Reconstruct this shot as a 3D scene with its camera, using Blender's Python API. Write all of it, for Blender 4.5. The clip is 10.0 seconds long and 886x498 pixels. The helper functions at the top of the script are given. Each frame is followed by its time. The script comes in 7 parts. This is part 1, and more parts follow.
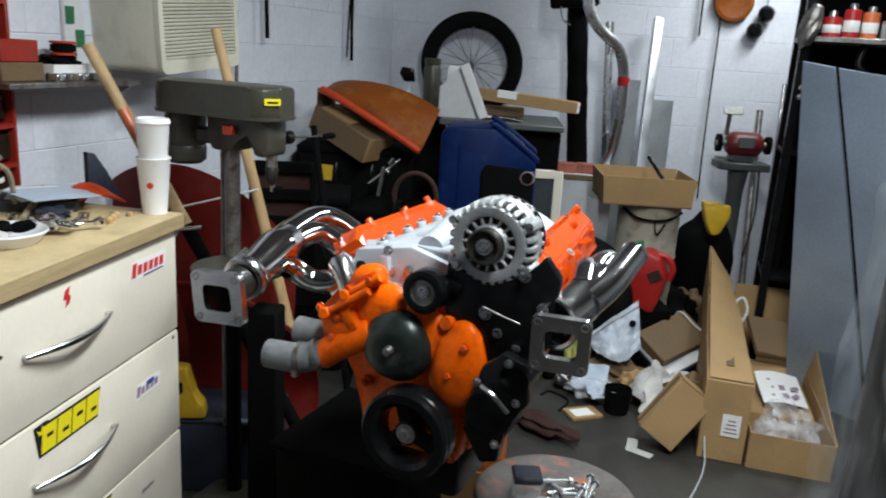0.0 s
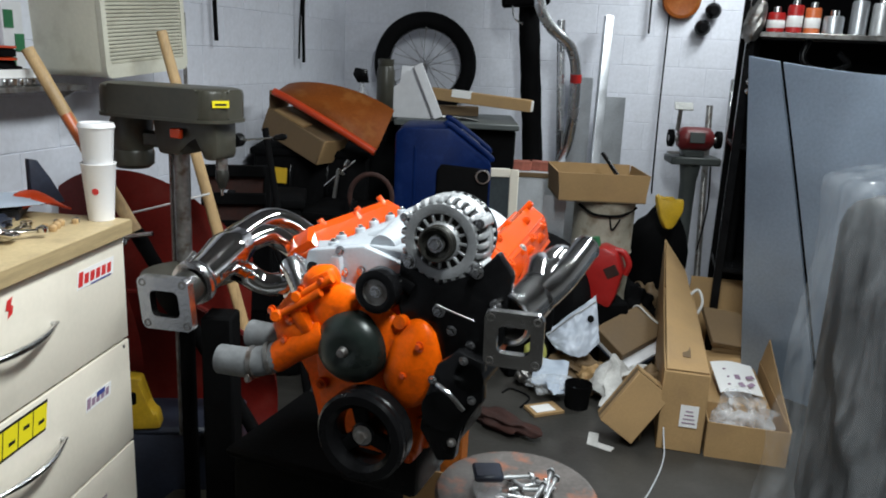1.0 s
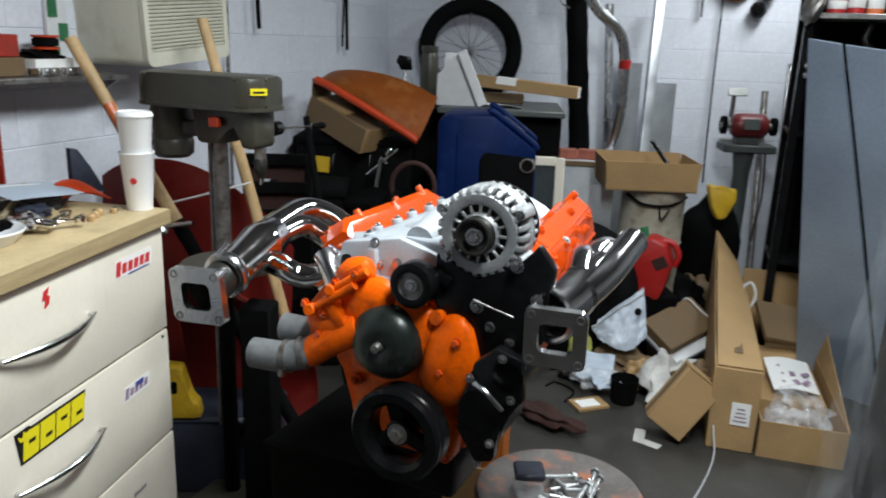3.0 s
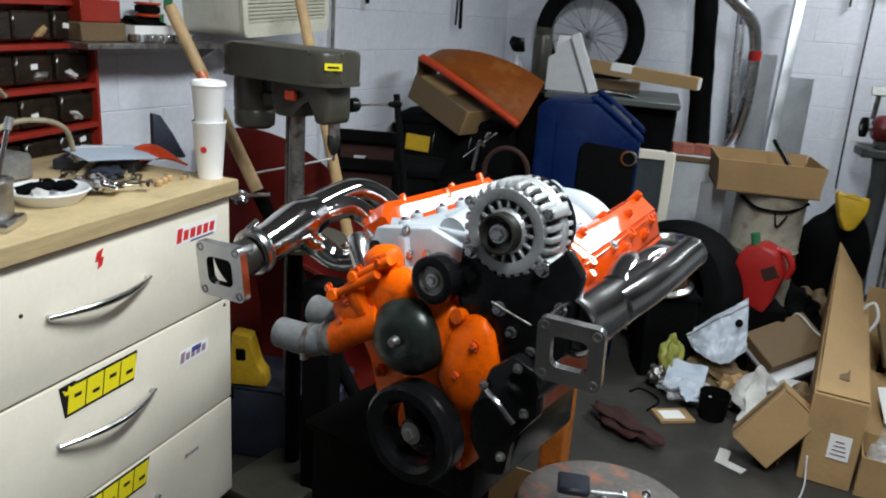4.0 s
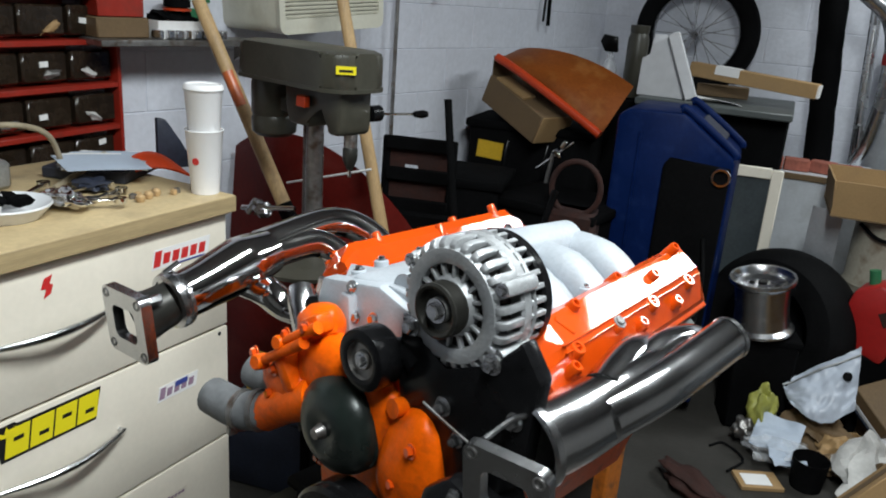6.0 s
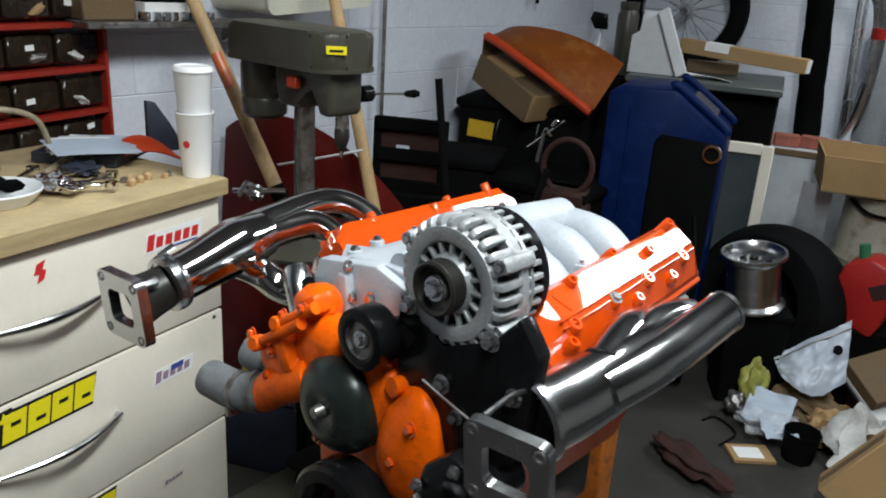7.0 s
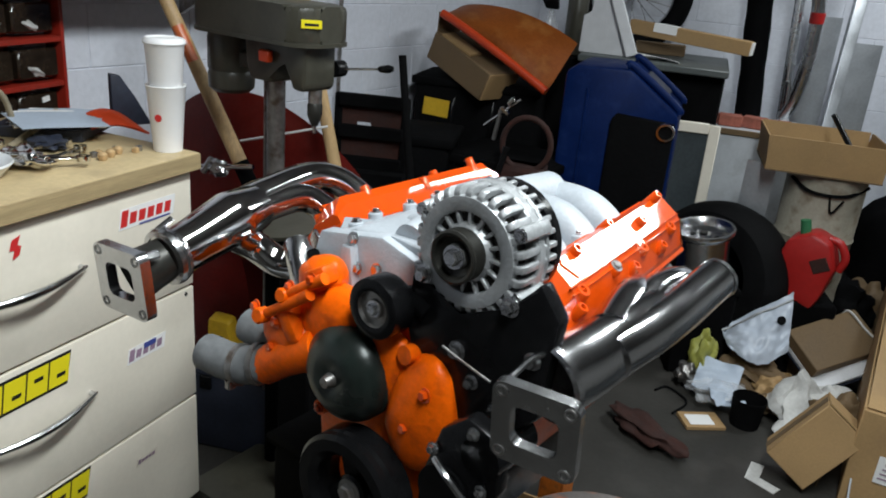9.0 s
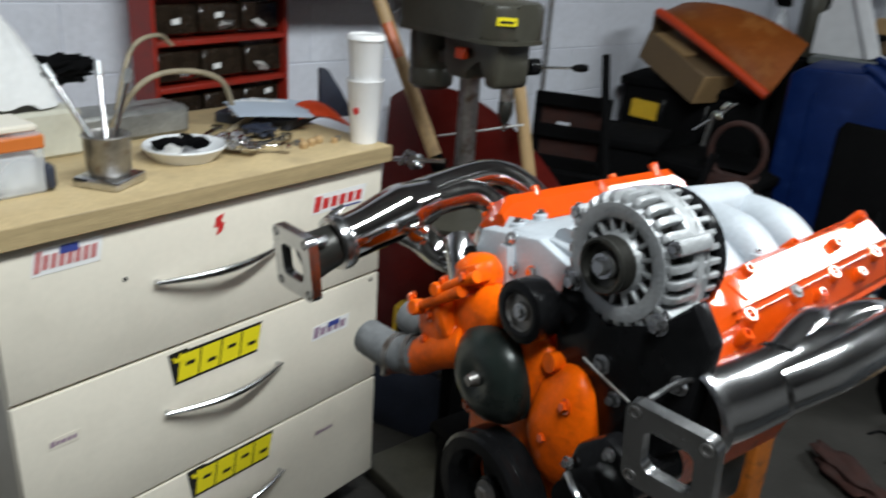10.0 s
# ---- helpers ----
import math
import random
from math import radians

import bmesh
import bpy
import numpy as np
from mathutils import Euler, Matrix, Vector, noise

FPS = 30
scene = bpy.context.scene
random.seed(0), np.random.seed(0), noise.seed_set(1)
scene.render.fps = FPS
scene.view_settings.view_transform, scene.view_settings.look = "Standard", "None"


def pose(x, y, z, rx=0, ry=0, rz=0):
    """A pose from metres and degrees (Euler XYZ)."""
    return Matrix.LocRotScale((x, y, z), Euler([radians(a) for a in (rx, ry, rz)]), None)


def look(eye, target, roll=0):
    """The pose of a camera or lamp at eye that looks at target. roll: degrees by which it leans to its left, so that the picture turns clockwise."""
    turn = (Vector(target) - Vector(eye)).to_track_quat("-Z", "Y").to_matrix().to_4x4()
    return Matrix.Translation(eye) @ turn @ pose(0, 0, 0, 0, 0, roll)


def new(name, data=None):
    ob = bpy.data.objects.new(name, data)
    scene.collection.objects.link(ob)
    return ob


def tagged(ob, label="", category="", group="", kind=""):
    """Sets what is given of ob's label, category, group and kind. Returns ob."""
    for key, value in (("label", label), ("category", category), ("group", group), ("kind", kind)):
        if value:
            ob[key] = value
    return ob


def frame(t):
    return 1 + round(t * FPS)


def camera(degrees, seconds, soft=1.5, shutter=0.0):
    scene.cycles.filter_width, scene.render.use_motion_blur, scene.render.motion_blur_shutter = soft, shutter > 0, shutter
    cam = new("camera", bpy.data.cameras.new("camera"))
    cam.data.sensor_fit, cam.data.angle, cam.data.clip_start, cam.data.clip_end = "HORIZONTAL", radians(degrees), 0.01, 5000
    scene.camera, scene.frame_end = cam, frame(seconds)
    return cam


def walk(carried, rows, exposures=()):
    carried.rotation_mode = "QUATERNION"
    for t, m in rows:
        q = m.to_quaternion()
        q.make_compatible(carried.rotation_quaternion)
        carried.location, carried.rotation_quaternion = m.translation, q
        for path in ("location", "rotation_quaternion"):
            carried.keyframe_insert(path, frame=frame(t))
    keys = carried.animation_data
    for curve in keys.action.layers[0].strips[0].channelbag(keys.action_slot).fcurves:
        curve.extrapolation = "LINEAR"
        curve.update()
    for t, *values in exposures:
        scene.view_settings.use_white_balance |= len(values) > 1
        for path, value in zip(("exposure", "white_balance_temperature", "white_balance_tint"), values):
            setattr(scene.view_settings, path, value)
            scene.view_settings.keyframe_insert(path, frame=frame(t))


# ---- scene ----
cam = camera(59.3, 10.0, soft=1.9, shutter=0.5)
PATH = [
    (0, (0.207, 0.311, 1.64), (0.079, 2.243, 1.139), 3.6),
    (0.5, (0.212, 0.312, 1.638), (0.171, 2.25, 1.146), 3.4),
    (1, (0.225, 0.319, 1.632), (0.196, 2.258, 1.14), 2.8),
    (1.5, (0.221, 0.326, 1.632), (0.163, 2.26, 1.124), 2.7),
    (2, (0.209, 0.343, 1.627), (0.145, 2.27, 1.096), 2.4),
    (2.5, (0.194, 0.355, 1.625), (0.19, 2.286, 1.105), 2.4),
    (3, (0.237, 0.385, 1.623), (0.092, 2.31, 1.098), 2.2),
    (3.2, (0.279, 0.397, 1.625), (0.062, 2.324, 1.138), 2.2),
    (4.3, (0.409, 0.598, 1.631), (-0.076, 2.44, 1.022), 4.6),
    (4.5, (0.403, 0.67, 1.636), (-0.014, 2.533, 1.039), 4.9),
    (4.7, (0.401, 0.719, 1.627), (0.005, 2.569, 0.98), 4.8),
    (5, (0.406, 0.776, 1.632), (-0.016, 2.612, 0.962), 4.1),
    (5.5, (0.483, 0.893, 1.638), (-0.204, 2.678, 1.053), 3.9),
    (5.7, (0.524, 0.922, 1.645), (-0.219, 2.674, 1.034), 4.5),
    (6.8, (0.529, 0.915, 1.642), (-0.171, 2.675, 1.001), 3.9),
    (7, (0.521, 0.916, 1.641), (-0.185, 2.666, 0.978), 3.8),
    (7.5, (0.51, 0.916, 1.639), (-0.215, 2.659, 0.98), 3.9),
    (8, (0.492, 0.901, 1.639), (-0.241, 2.64, 0.976), 3.7),
    (8.5, (0.46, 0.868, 1.635), (-0.16, 2.644, 0.954), 3.9),
    (9, (0.436, 0.856, 1.628), (-0.107, 2.65, 0.93), 5.2),
    (9.5, (0.451, 0.867, 1.636), (-0.278, 2.599, 0.953), 4.4),
    (10, (0.494, 0.909, 1.628), (-0.522, 2.465, 0.889), 3.9),
]
walk(cam, [(t, look(eye, target, roll)) for t, eye, target, roll in PATH],
     exposures=[(0, -0.05), (3.2, -0.05), (4.5, -0.17), (10, -0.33)])

# ---- light: two ceiling tube fixtures of the workshop ----
world = bpy.data.worlds.new("world")
scene.world = world
world.use_nodes = True
world.node_tree.nodes["Background"].inputs["Color"].default_value = (0.55, 0.62, 0.75, 1)
world.node_tree.nodes["Background"].inputs["Strength"].default_value = 0.004
CEILING = 3.1
LAMPS = [  # x, y, turn, length, width, watts
    (0.72, 1.42, 4, 2.4, 0.26, 138),
    (2.03, 4.7, -18.4, 1.55, 0.3, 66),
]
for lx, ly, turn, long, wide, watts in LAMPS:
    lamp = bpy.data.lights.new("tube_light", "AREA")
    lamp.shape, lamp.size, lamp.size_y = "RECTANGLE", wide, long
    lamp.energy, lamp.color = watts, (0.91, 0.985, 1.0)
    ob = new("tube_light", lamp)
    ob.matrix_world = pose(lx, ly, CEILING - 0.115, 0, 0, turn)

# ---- materials ----
def surf(name, base, rough=0.5, metal=0.0, var=0.18, scale=6.0, bump=0.12, bscale=70.0, dirt=None, dirt_amount=0.3, coat=0.0, spread=0.0, stretch=(1, 1, 1), rvar=0.15, spec=0.5):
    """A procedural surface: base colour varied at two scales, stains, fine relief."""
    m = bpy.data.materials.new(name)
    m.use_nodes = True
    nt = m.node_tree
    bs = nt.nodes["Principled BSDF"]
    bs.inputs["Roughness"].default_value, bs.inputs["Metallic"].default_value = rough, metal
    bs.inputs["Coat Weight"].default_value = coat
    bs.inputs["Specular IOR Level"].default_value = spec
    bs.inputs["Coat Roughness"].default_value = 0.04
    tc = nt.nodes.new("ShaderNodeTexCoord")
    mp = nt.nodes.new("ShaderNodeMapping")
    mp.inputs["Scale"].default_value = stretch
    nt.links.new(tc.outputs["Object"], mp.inputs["Vector"])
    def noise_node(sc, detail):
        n = nt.nodes.new("ShaderNodeTexNoise")
        n.inputs["Scale"].default_value, n.inputs["Detail"].default_value = sc, detail
        nt.links.new(mp.outputs["Vector"], n.inputs["Vector"])
        return n
    big, fine = noise_node(scale, 5), noise_node(bscale, 4)
    ramp = nt.nodes.new("ShaderNodeMapRange")
    ramp.inputs["From Min"].default_value, ramp.inputs["From Max"].default_value = 0.3, 0.7
    ramp.inputs["To Min"].default_value, ramp.inputs["To Max"].default_value = 1 - var, 1 + var
    nt.links.new(big.outputs["Fac"], ramp.inputs["Value"])
    r2 = nt.nodes.new("ShaderNodeMapRange")
    r2.inputs["From Min"].default_value, r2.inputs["From Max"].default_value = 0.3, 0.7
    r2.inputs["To Min"].default_value, r2.inputs["To Max"].default_value = 1 - var * 0.6, 1 + var * 0.6
    nt.links.new(fine.outputs["Fac"], r2.inputs["Value"])
    mul = nt.nodes.new("ShaderNodeMath")
    mul.operation = "MULTIPLY"
    nt.links.new(ramp.outputs["Result"], mul.inputs[0])
    nt.links.new(r2.outputs["Result"], mul.inputs[1])
    last = mul.outputs["Value"]
    if spread:
        info = nt.nodes.new("ShaderNodeObjectInfo")
        r3 = nt.nodes.new("ShaderNodeMapRange")
        r3.inputs["To Min"].default_value, r3.inputs["To Max"].default_value = 1 - spread, 1 + spread
        nt.links.new(info.outputs["Random"], r3.inputs["Value"])
        m3 = nt.nodes.new("ShaderNodeMath")
        m3.operation = "MULTIPLY"
        nt.links.new(last, m3.inputs[0])
        nt.links.new(r3.outputs["Result"], m3.inputs[1])
        last = m3.outputs["Value"]
    vm = nt.nodes.new("ShaderNodeVectorMath")
    vm.operation = "SCALE"
    vm.inputs[0].default_value = base
    nt.links.new(last, vm.inputs["Scale"])
    col = vm.outputs["Vector"]
    if dirt:
        st = noise_node(scale * 2.3, 8)
        r4 = nt.nodes.new("ShaderNodeMapRange")
        r4.inputs["From Min"].default_value, r4.inputs["From Max"].default_value = 0.52, 0.72
        r4.inputs["To Max"].default_value = dirt_amount * 2
        nt.links.new(st.outputs["Fac"], r4.inputs["Value"])
        mix = nt.nodes.new("ShaderNodeMix")
        mix.data_type = "RGBA"
        mix.clamp_factor = True
        nt.links.new(r4.outputs["Result"], mix.inputs["Factor"])
        nt.links.new(col, mix.inputs["A"])
        mix.inputs["B"].default_value = (*dirt, 1)
        col = mix.outputs["Result"]
    nt.links.new(col, bs.inputs["Base Color"])
    rr = nt.nodes.new("ShaderNodeMapRange")
    rr.inputs["From Min"].default_value, rr.inputs["From Max"].default_value = 0.3, 0.7
    rr.inputs["To Min"].default_value, rr.inputs["To Max"].default_value = max(0.02, rough * (1 - rvar)), min(1, rough * (1 + rvar))
    nt.links.new(big.outputs["Fac"], rr.inputs["Value"])
    nt.links.new(rr.outputs["Result"], bs.inputs["Roughness"])
    if bump:
        bp = nt.nodes.new("ShaderNodeBump")
        bp.inputs["Strength"].default_value, bp.inputs["Distance"].default_value = bump, 0.004
        nt.links.new(fine.outputs["Fac"], bp.inputs["Height"])
        nt.links.new(bp.outputs["Normal"], bs.inputs["Normal"])
    return m

def film(name, tint=(0.9, 0.92, 0.95), alpha=0.35, rough=0.25, sheen_streak=(1, 1, 1)):
    """Thin clear plastic: mostly see-through, with gloss."""
    m = surf(name, tint, rough=rough, var=0.1, scale=14, bump=0.3, bscale=25)
    nt = m.node_tree
    bs = nt.nodes["Principled BSDF"]
    tr = nt.nodes.new("ShaderNodeBsdfTransparent")
    mx = nt.nodes.new("ShaderNodeMixShader")
    no = nt.nodes.new("ShaderNodeTexNoise")
    no.inputs["Scale"].default_value = 9
    tc = nt.nodes.new("ShaderNodeTexCoord")
    mp = nt.nodes.new("ShaderNodeMapping")
    mp.inputs["Scale"].default_value = sheen_streak
    nt.links.new(tc.outputs["Object"], mp.inputs["Vector"])
    nt.links.new(mp.outputs["Vector"], no.inputs["Vector"])
    # Denser patches, drawn out long on the draped sheet, imitate its sheen.
    mr = nt.nodes.new("ShaderNodeMapRange")
    mr.inputs["From Min"].default_value, mr.inputs["From Max"].default_value = 0.35, 0.7
    mr.inputs["To Min"].default_value, mr.inputs["To Max"].default_value = alpha * 0.3, alpha * 2.0
    nt.links.new(no.outputs["Fac"], mr.inputs["Value"])
    nt.links.new(mr.outputs["Result"], mx.inputs["Fac"])
    nt.links.new(tr.outputs[0], mx.inputs[1])
    nt.links.new(bs.outputs[0], mx.inputs[2])
    nt.links.new(mx.outputs[0], nt.nodes["Material Output"].inputs["Surface"])
    return m

M = {}
M["block"] = surf("painted_block", (0.68, 0.695, 0.765), 0.55, var=0.07, scale=3, bump=0.5, bscale=45, dirt=(0.42, 0.42, 0.44), dirt_amount=0.12, spread=0.02)
M["mortar"] = surf("painted_mortar", (0.65, 0.665, 0.735), 0.6, var=0.07, bump=0.4)
M["concrete"] = surf("concrete_floor", (0.034, 0.0315, 0.028), 0.5, var=0.2, scale=2.2, bump=0.35, bscale=55, dirt=(0.06, 0.055, 0.05), dirt_amount=0.35)
# Ceiling and two walls out of view, coloured dark to limit bounced light.
M["unseen_dark"] = surf("dark_unseen_surface", (0.2, 0.195, 0.19), 0.8, var=0.06)
M["cream"] = surf("cream_enamel", (0.77, 0.71, 0.605), 0.35, var=0.035, scale=4, bump=0.05, dirt=(0.5, 0.46, 0.38), dirt_amount=0.08)
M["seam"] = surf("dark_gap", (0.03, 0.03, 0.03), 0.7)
M["worktop"] = surf("worktop_laminate", (0.56, 0.43, 0.24), 0.45, var=0.12, scale=4, bump=0.12, bscale=90, dirt=(0.3, 0.22, 0.13), dirt_amount=0.25)
M["orange"] = surf("orange_engine_paint", (0.6, 0.062, 0.002), 0.5, var=0.08, scale=10, bump=0.015, bscale=45, coat=1.0, spec=0.05, dirt=(0.35, 0.05, 0.01), dirt_amount=0.15)
M["orange_cast"] = surf("orange_paint_on_casting", (0.85, 0.118, 0.002), 0.34, spec=0.16, var=0.14, scale=16, bump=0.22, bscale=120, dirt=(0.3, 0.04, 0.01), dirt_amount=0.25)
M["silver"] = surf("silver_painted_aluminium", (0.42, 0.45, 0.485), 0.5, metal=0.15, var=0.08, scale=14, bump=0.2, bscale=160)
M["alu"] = surf("cast_aluminium", (0.48, 0.49, 0.5), 0.36, metal=0.75, var=0.12, scale=20, bump=0.25, bscale=190)
M["alu_dark"] = surf("dull_cast_aluminium", (0.3, 0.3, 0.29), 0.5, metal=0.6, var=0.22, scale=24, bump=0.4, bscale=150)
M["chrome"] = surf("polished_steel", (0.72, 0.71, 0.7), 0.09, metal=1.0, var=0.05, scale=9, bump=0.0, rvar=0.5)
M["steel"] = surf("brushed_steel", (0.56, 0.56, 0.57), 0.24, metal=1.0, var=0.12, scale=18, bump=0.1, bscale=140)
M["steel_old"] = surf("stained_steel", (0.3, 0.29, 0.28), 0.4, metal=0.85, var=0.25, scale=16, bump=0.3, dirt=(0.12, 0.07, 0.04), dirt_amount=0.4)
M["black"] = surf("black_paint", (0.006, 0.006, 0.0065), 0.22, var=0.25, scale=12, bump=0.1, spec=0.16)
M["black_matt"] = surf("matt_black", (0.004, 0.004, 0.0043), 0.8, var=0.3, bump=0.3, spec=0.04)
M["rubber"] = surf("rubber", (0.005, 0.005, 0.0054), 0.75, var=0.3, scale=10, bump=0.4, bscale=90, spec=0.08)
M["pulley"] = surf("dark_green_pulley", (0.016, 0.023, 0.02), 0.3, metal=0.2, var=0.25, scale=9, bump=0.1, dirt=(0.05, 0.05, 0.045), dirt_amount=0.2)
# Alternator winding; also the dark disc for shade inside the left neck.
M["inside"] = surf("winding_and_neck_shade", (0.03, 0.024, 0.02), 0.6, var=0.4, bump=0.4)
M["white_paper"] = surf("white_paper", (0.82, 0.81, 0.8), 0.6, var=0.03, bump=0.05)
M["hose"] = surf("grey_rubber_hose", (0.14, 0.145, 0.15), 0.6, var=0.2, scale=20, bump=0.3)

# ---- mesh tools ----
def B():
    return bmesh.new()

def ident():
    return Matrix.Identity(4)

def box(bm, c, s, rot=(0, 0, 0), bev=0.0, seg=1, m=None):
    """A box of size s centred on c, with its edges rounded by bev."""
    mat = (m or ident()) @ pose(*c, *rot)
    vs = bmesh.ops.create_cube(bm, size=1, matrix=mat @ Matrix.Diagonal((*s, 1)))["verts"]
    if bev:
        es = list({e for v in vs for e in v.link_edges})
        bmesh.ops.bevel(bm, geom=es, offset=bev, segments=seg, affect="EDGES", profile=0.5)
    return bm

def basis(d):
    d = Vector(d).normalized()
    return d.to_track_quat("Z", "Y").to_matrix().to_4x4()

def cyl(bm, p0, p1, r0, r1=None, n=24, caps=True, m=None):
    """A round bar or cone from p0 to p1."""
    p0, p1 = Vector(p0), Vector(p1)
    d = p1 - p0
    mat = (m or ident()) @ Matrix.Translation((p0 + p1) / 2) @ basis(d)
    bmesh.ops.create_cone(bm, cap_ends=caps, segments=n, radius1=r0, radius2=r0 if r1 is None else r1, depth=d.length, matrix=mat)
    return bm

def lathe(bm, prof, p0=(0, 0, 0), d=(0, 0, 1), n=32, m=None):
    """Turns a profile of (radius, height) about the axis d at p0."""
    mat = (m or ident()) @ Matrix.Translation(p0) @ basis(d)
    rings = []
    for r, h in prof:
        if r <= 1e-5:
            rings.append([bm.verts.new(mat @ Vector((0, 0, h)))])
        else:
            rings.append([bm.verts.new(mat @ Vector((r * math.cos(2 * math.pi * k / n), r * math.sin(2 * math.pi * k / n), h))) for k in range(n)])
    for a, b in zip(rings, rings[1:]):
        for k in range(n):
            q = [a[k % len(a)], a[(k + 1) % len(a)], b[(k + 1) % len(b)], b[k % len(b)]]
            q = [v for i, v in enumerate(q) if v not in q[:i]]
            if len(q) > 2:
                bm.faces.new(q)
    return bm

def smooth_path(pts, steps=8):
    """Points of a rounded curve through pts."""
    P = [Vector(p) for p in pts]
    P = [P[0] * 2 - P[1]] + P + [P[-1] * 2 - P[-2]]
    out = []
    for a, b, c, d in zip(P, P[1:], P[2:], P[3:]):
        for k in range(steps):
            t = k / steps
            out.append(0.5 * ((2 * b) + (c - a) * t + (2 * a - 5 * b + 4 * c - d) * t * t + (3 * b - a - 3 * c + d) * t ** 3))
    return out + [P[-2]]

def tube(bm, pts, r, n=16, caps=True, curve=True, steps=8, squash=1.0, m=None):
    """A pipe along pts; r may be a list of radii, one for each point of pts."""
    path = smooth_path(pts, steps) if curve and len(pts) > 2 else [Vector(p) for p in pts]
    if m:
        path = [m @ p for p in path]
    rad = r if isinstance(r, (list, tuple)) else [r] * len(pts)
    rs = [float(np.interp(k / (len(path) - 1) * (len(rad) - 1), range(len(rad)), rad)) for k in range(len(path))]
    t = (path[1] - path[0]).normalized()
    u = t.orthogonal().normalized()
    rings = []
    for k, p in enumerate(path):
        t = (path[min(k + 1, len(path) - 1)] - path[max(k - 1, 0)]).normalized()
        u = (u - t * u.dot(t)).normalized()
        w = t.cross(u)
        rings.append([bm.verts.new(p + rs[k] * (math.cos(2 * math.pi * j / n) * u + squash * math.sin(2 * math.pi * j / n) * w)) for j in range(n)])
    for a, b in zip(rings, rings[1:]):
        for j in range(n):
            bm.faces.new((a[j], a[(j + 1) % n], b[(j + 1) % n], b[j]))
    if caps:
        bm.faces.new(rings[0][::-1])
        bm.faces.new(rings[-1])
    return bm

def prism(bm, poly, depth, m=None, bev=0.0):
    """A flat outline of (x, y) given depth along z, in the frame m."""
    m = m or ident()
    a = [bm.verts.new(m @ Vector((x, y, 0))) for x, y in poly]
    b = [bm.verts.new(m @ Vector((x, y, depth))) for x, y in poly]
    fs = [bm.faces.new(a[::-1]), bm.faces.new(b)]
    for k in range(len(poly)):
        fs.append(bm.faces.new((a[k], a[(k + 1) % len(a)], b[(k + 1) % len(a)], b[k])))
    if bev:
        es = list({e for f in fs for e in f.edges})
        bmesh.ops.bevel(bm, geom=es, offset=bev, segments=2, affect="EDGES", profile=0.5)
    return bm

def plate_hole(bm, outer, inner, depth, m=None):
    """A plate with one hole; outer and inner outlines with the same number of points."""
    m = m or ident()
    L = [[bm.verts.new(m @ Vector((x, y, z))) for x, y in o] for o in (outer, inner) for z in (0, depth)]
    n = len(outer)
    for k in range(n):
        j = (k + 1) % n
        bm.faces.new((L[0][k], L[0][j], L[1][j], L[1][k]))
        bm.faces.new((L[2][j], L[2][k], L[3][k], L[3][j]))
        bm.faces.new((L[1][k], L[1][j], L[3][j], L[3][k]))
        bm.faces.new((L[0][j], L[0][k], L[2][k], L[2][j]))
    return bm

def rrect(w, h, r, n=4, dx=0.0, dy=0.0):
    """A rounded rectangle's outline."""
    out = []
    for cx, cy, a0 in ((w / 2 - r, h / 2 - r, 0), (-w / 2 + r, h / 2 - r, 90), (-w / 2 + r, -h / 2 + r, 180), (w / 2 - r, -h / 2 + r, 270)):
        for k in range(n + 1):
            a = radians(a0 + 90 * k / n)
            out.append((dx + cx + r * math.cos(a), dy + cy + r * math.sin(a)))
    return out

def sheet(bm, fn, nu=16, nv=16, thick=0.0, m=None):
    """A surface fn(u, v), u and v from 0 to 1, given a thickness."""
    m = m or ident()
    g = [[bm.verts.new(m @ Vector(fn(i / nu, j / nv))) for j in range(nv + 1)] for i in range(nu + 1)]
    fs = [bm.faces.new((g[i][j], g[i + 1][j], g[i + 1][j + 1], g[i][j + 1])) for i in range(nu) for j in range(nv)]
    if thick:
        bmesh.ops.recalc_face_normals(bm, faces=fs)
        bmesh.ops.solidify(bm, geom=fs, thickness=thick)
    return bm

def blob(bm, c, s, rough=0.15, freq=3.0, sub=3, rot=(0, 0, 0), seed=0, m=None):
    """An uneven rounded lump."""
    mat = (m or ident()) @ pose(*c, *rot) @ Matrix.Diagonal((*s, 1))
    vs = bmesh.ops.create_icosphere(bm, subdivisions=sub, radius=1)["verts"]
    for v in vs:
        k = 1 + rough * noise.noise(v.co * freq + Vector((seed * 7.1, seed * 3.3, seed)))
        v.co = mat @ (v.co * k)
    return bm

def thing(name, x, y, z, rz=0.0, label="", category="", group="", rx=0.0, ry=0.0, kind=""):
    ob = new(name)
    ob.matrix_world = pose(x, y, z, rx, ry, rz)
    ob.empty_display_size = 0.05
    return tagged(ob, label, category, group, kind)

def part(name, bm, material, parent, label="", smooth=38):
    """One mesh object under a thing or a part."""
    bmesh.ops.recalc_face_normals(bm, faces=bm.faces[:])
    me = bpy.data.meshes.new(name)
    bm.to_mesh(me)
    bm.free()
    me.materials.append(M[material] if isinstance(material, str) else material)
    if smooth:
        me.polygons.foreach_set("use_smooth", [True] * len(me.polygons))
        me.set_sharp_from_angle(angle=radians(smooth))
    ob = new(name, me)
    ob.parent = parent
    return tagged(ob, label)

def solid(name, bm, material, label, category, at=None, group="", kind="", smooth=38):
    """A thing that is one mesh; at: its pose."""
    ob = part(name, bm, material, None, "", smooth)
    if at is not None:
        ob.matrix_world = at
    return tagged(ob, label, category, group, kind)

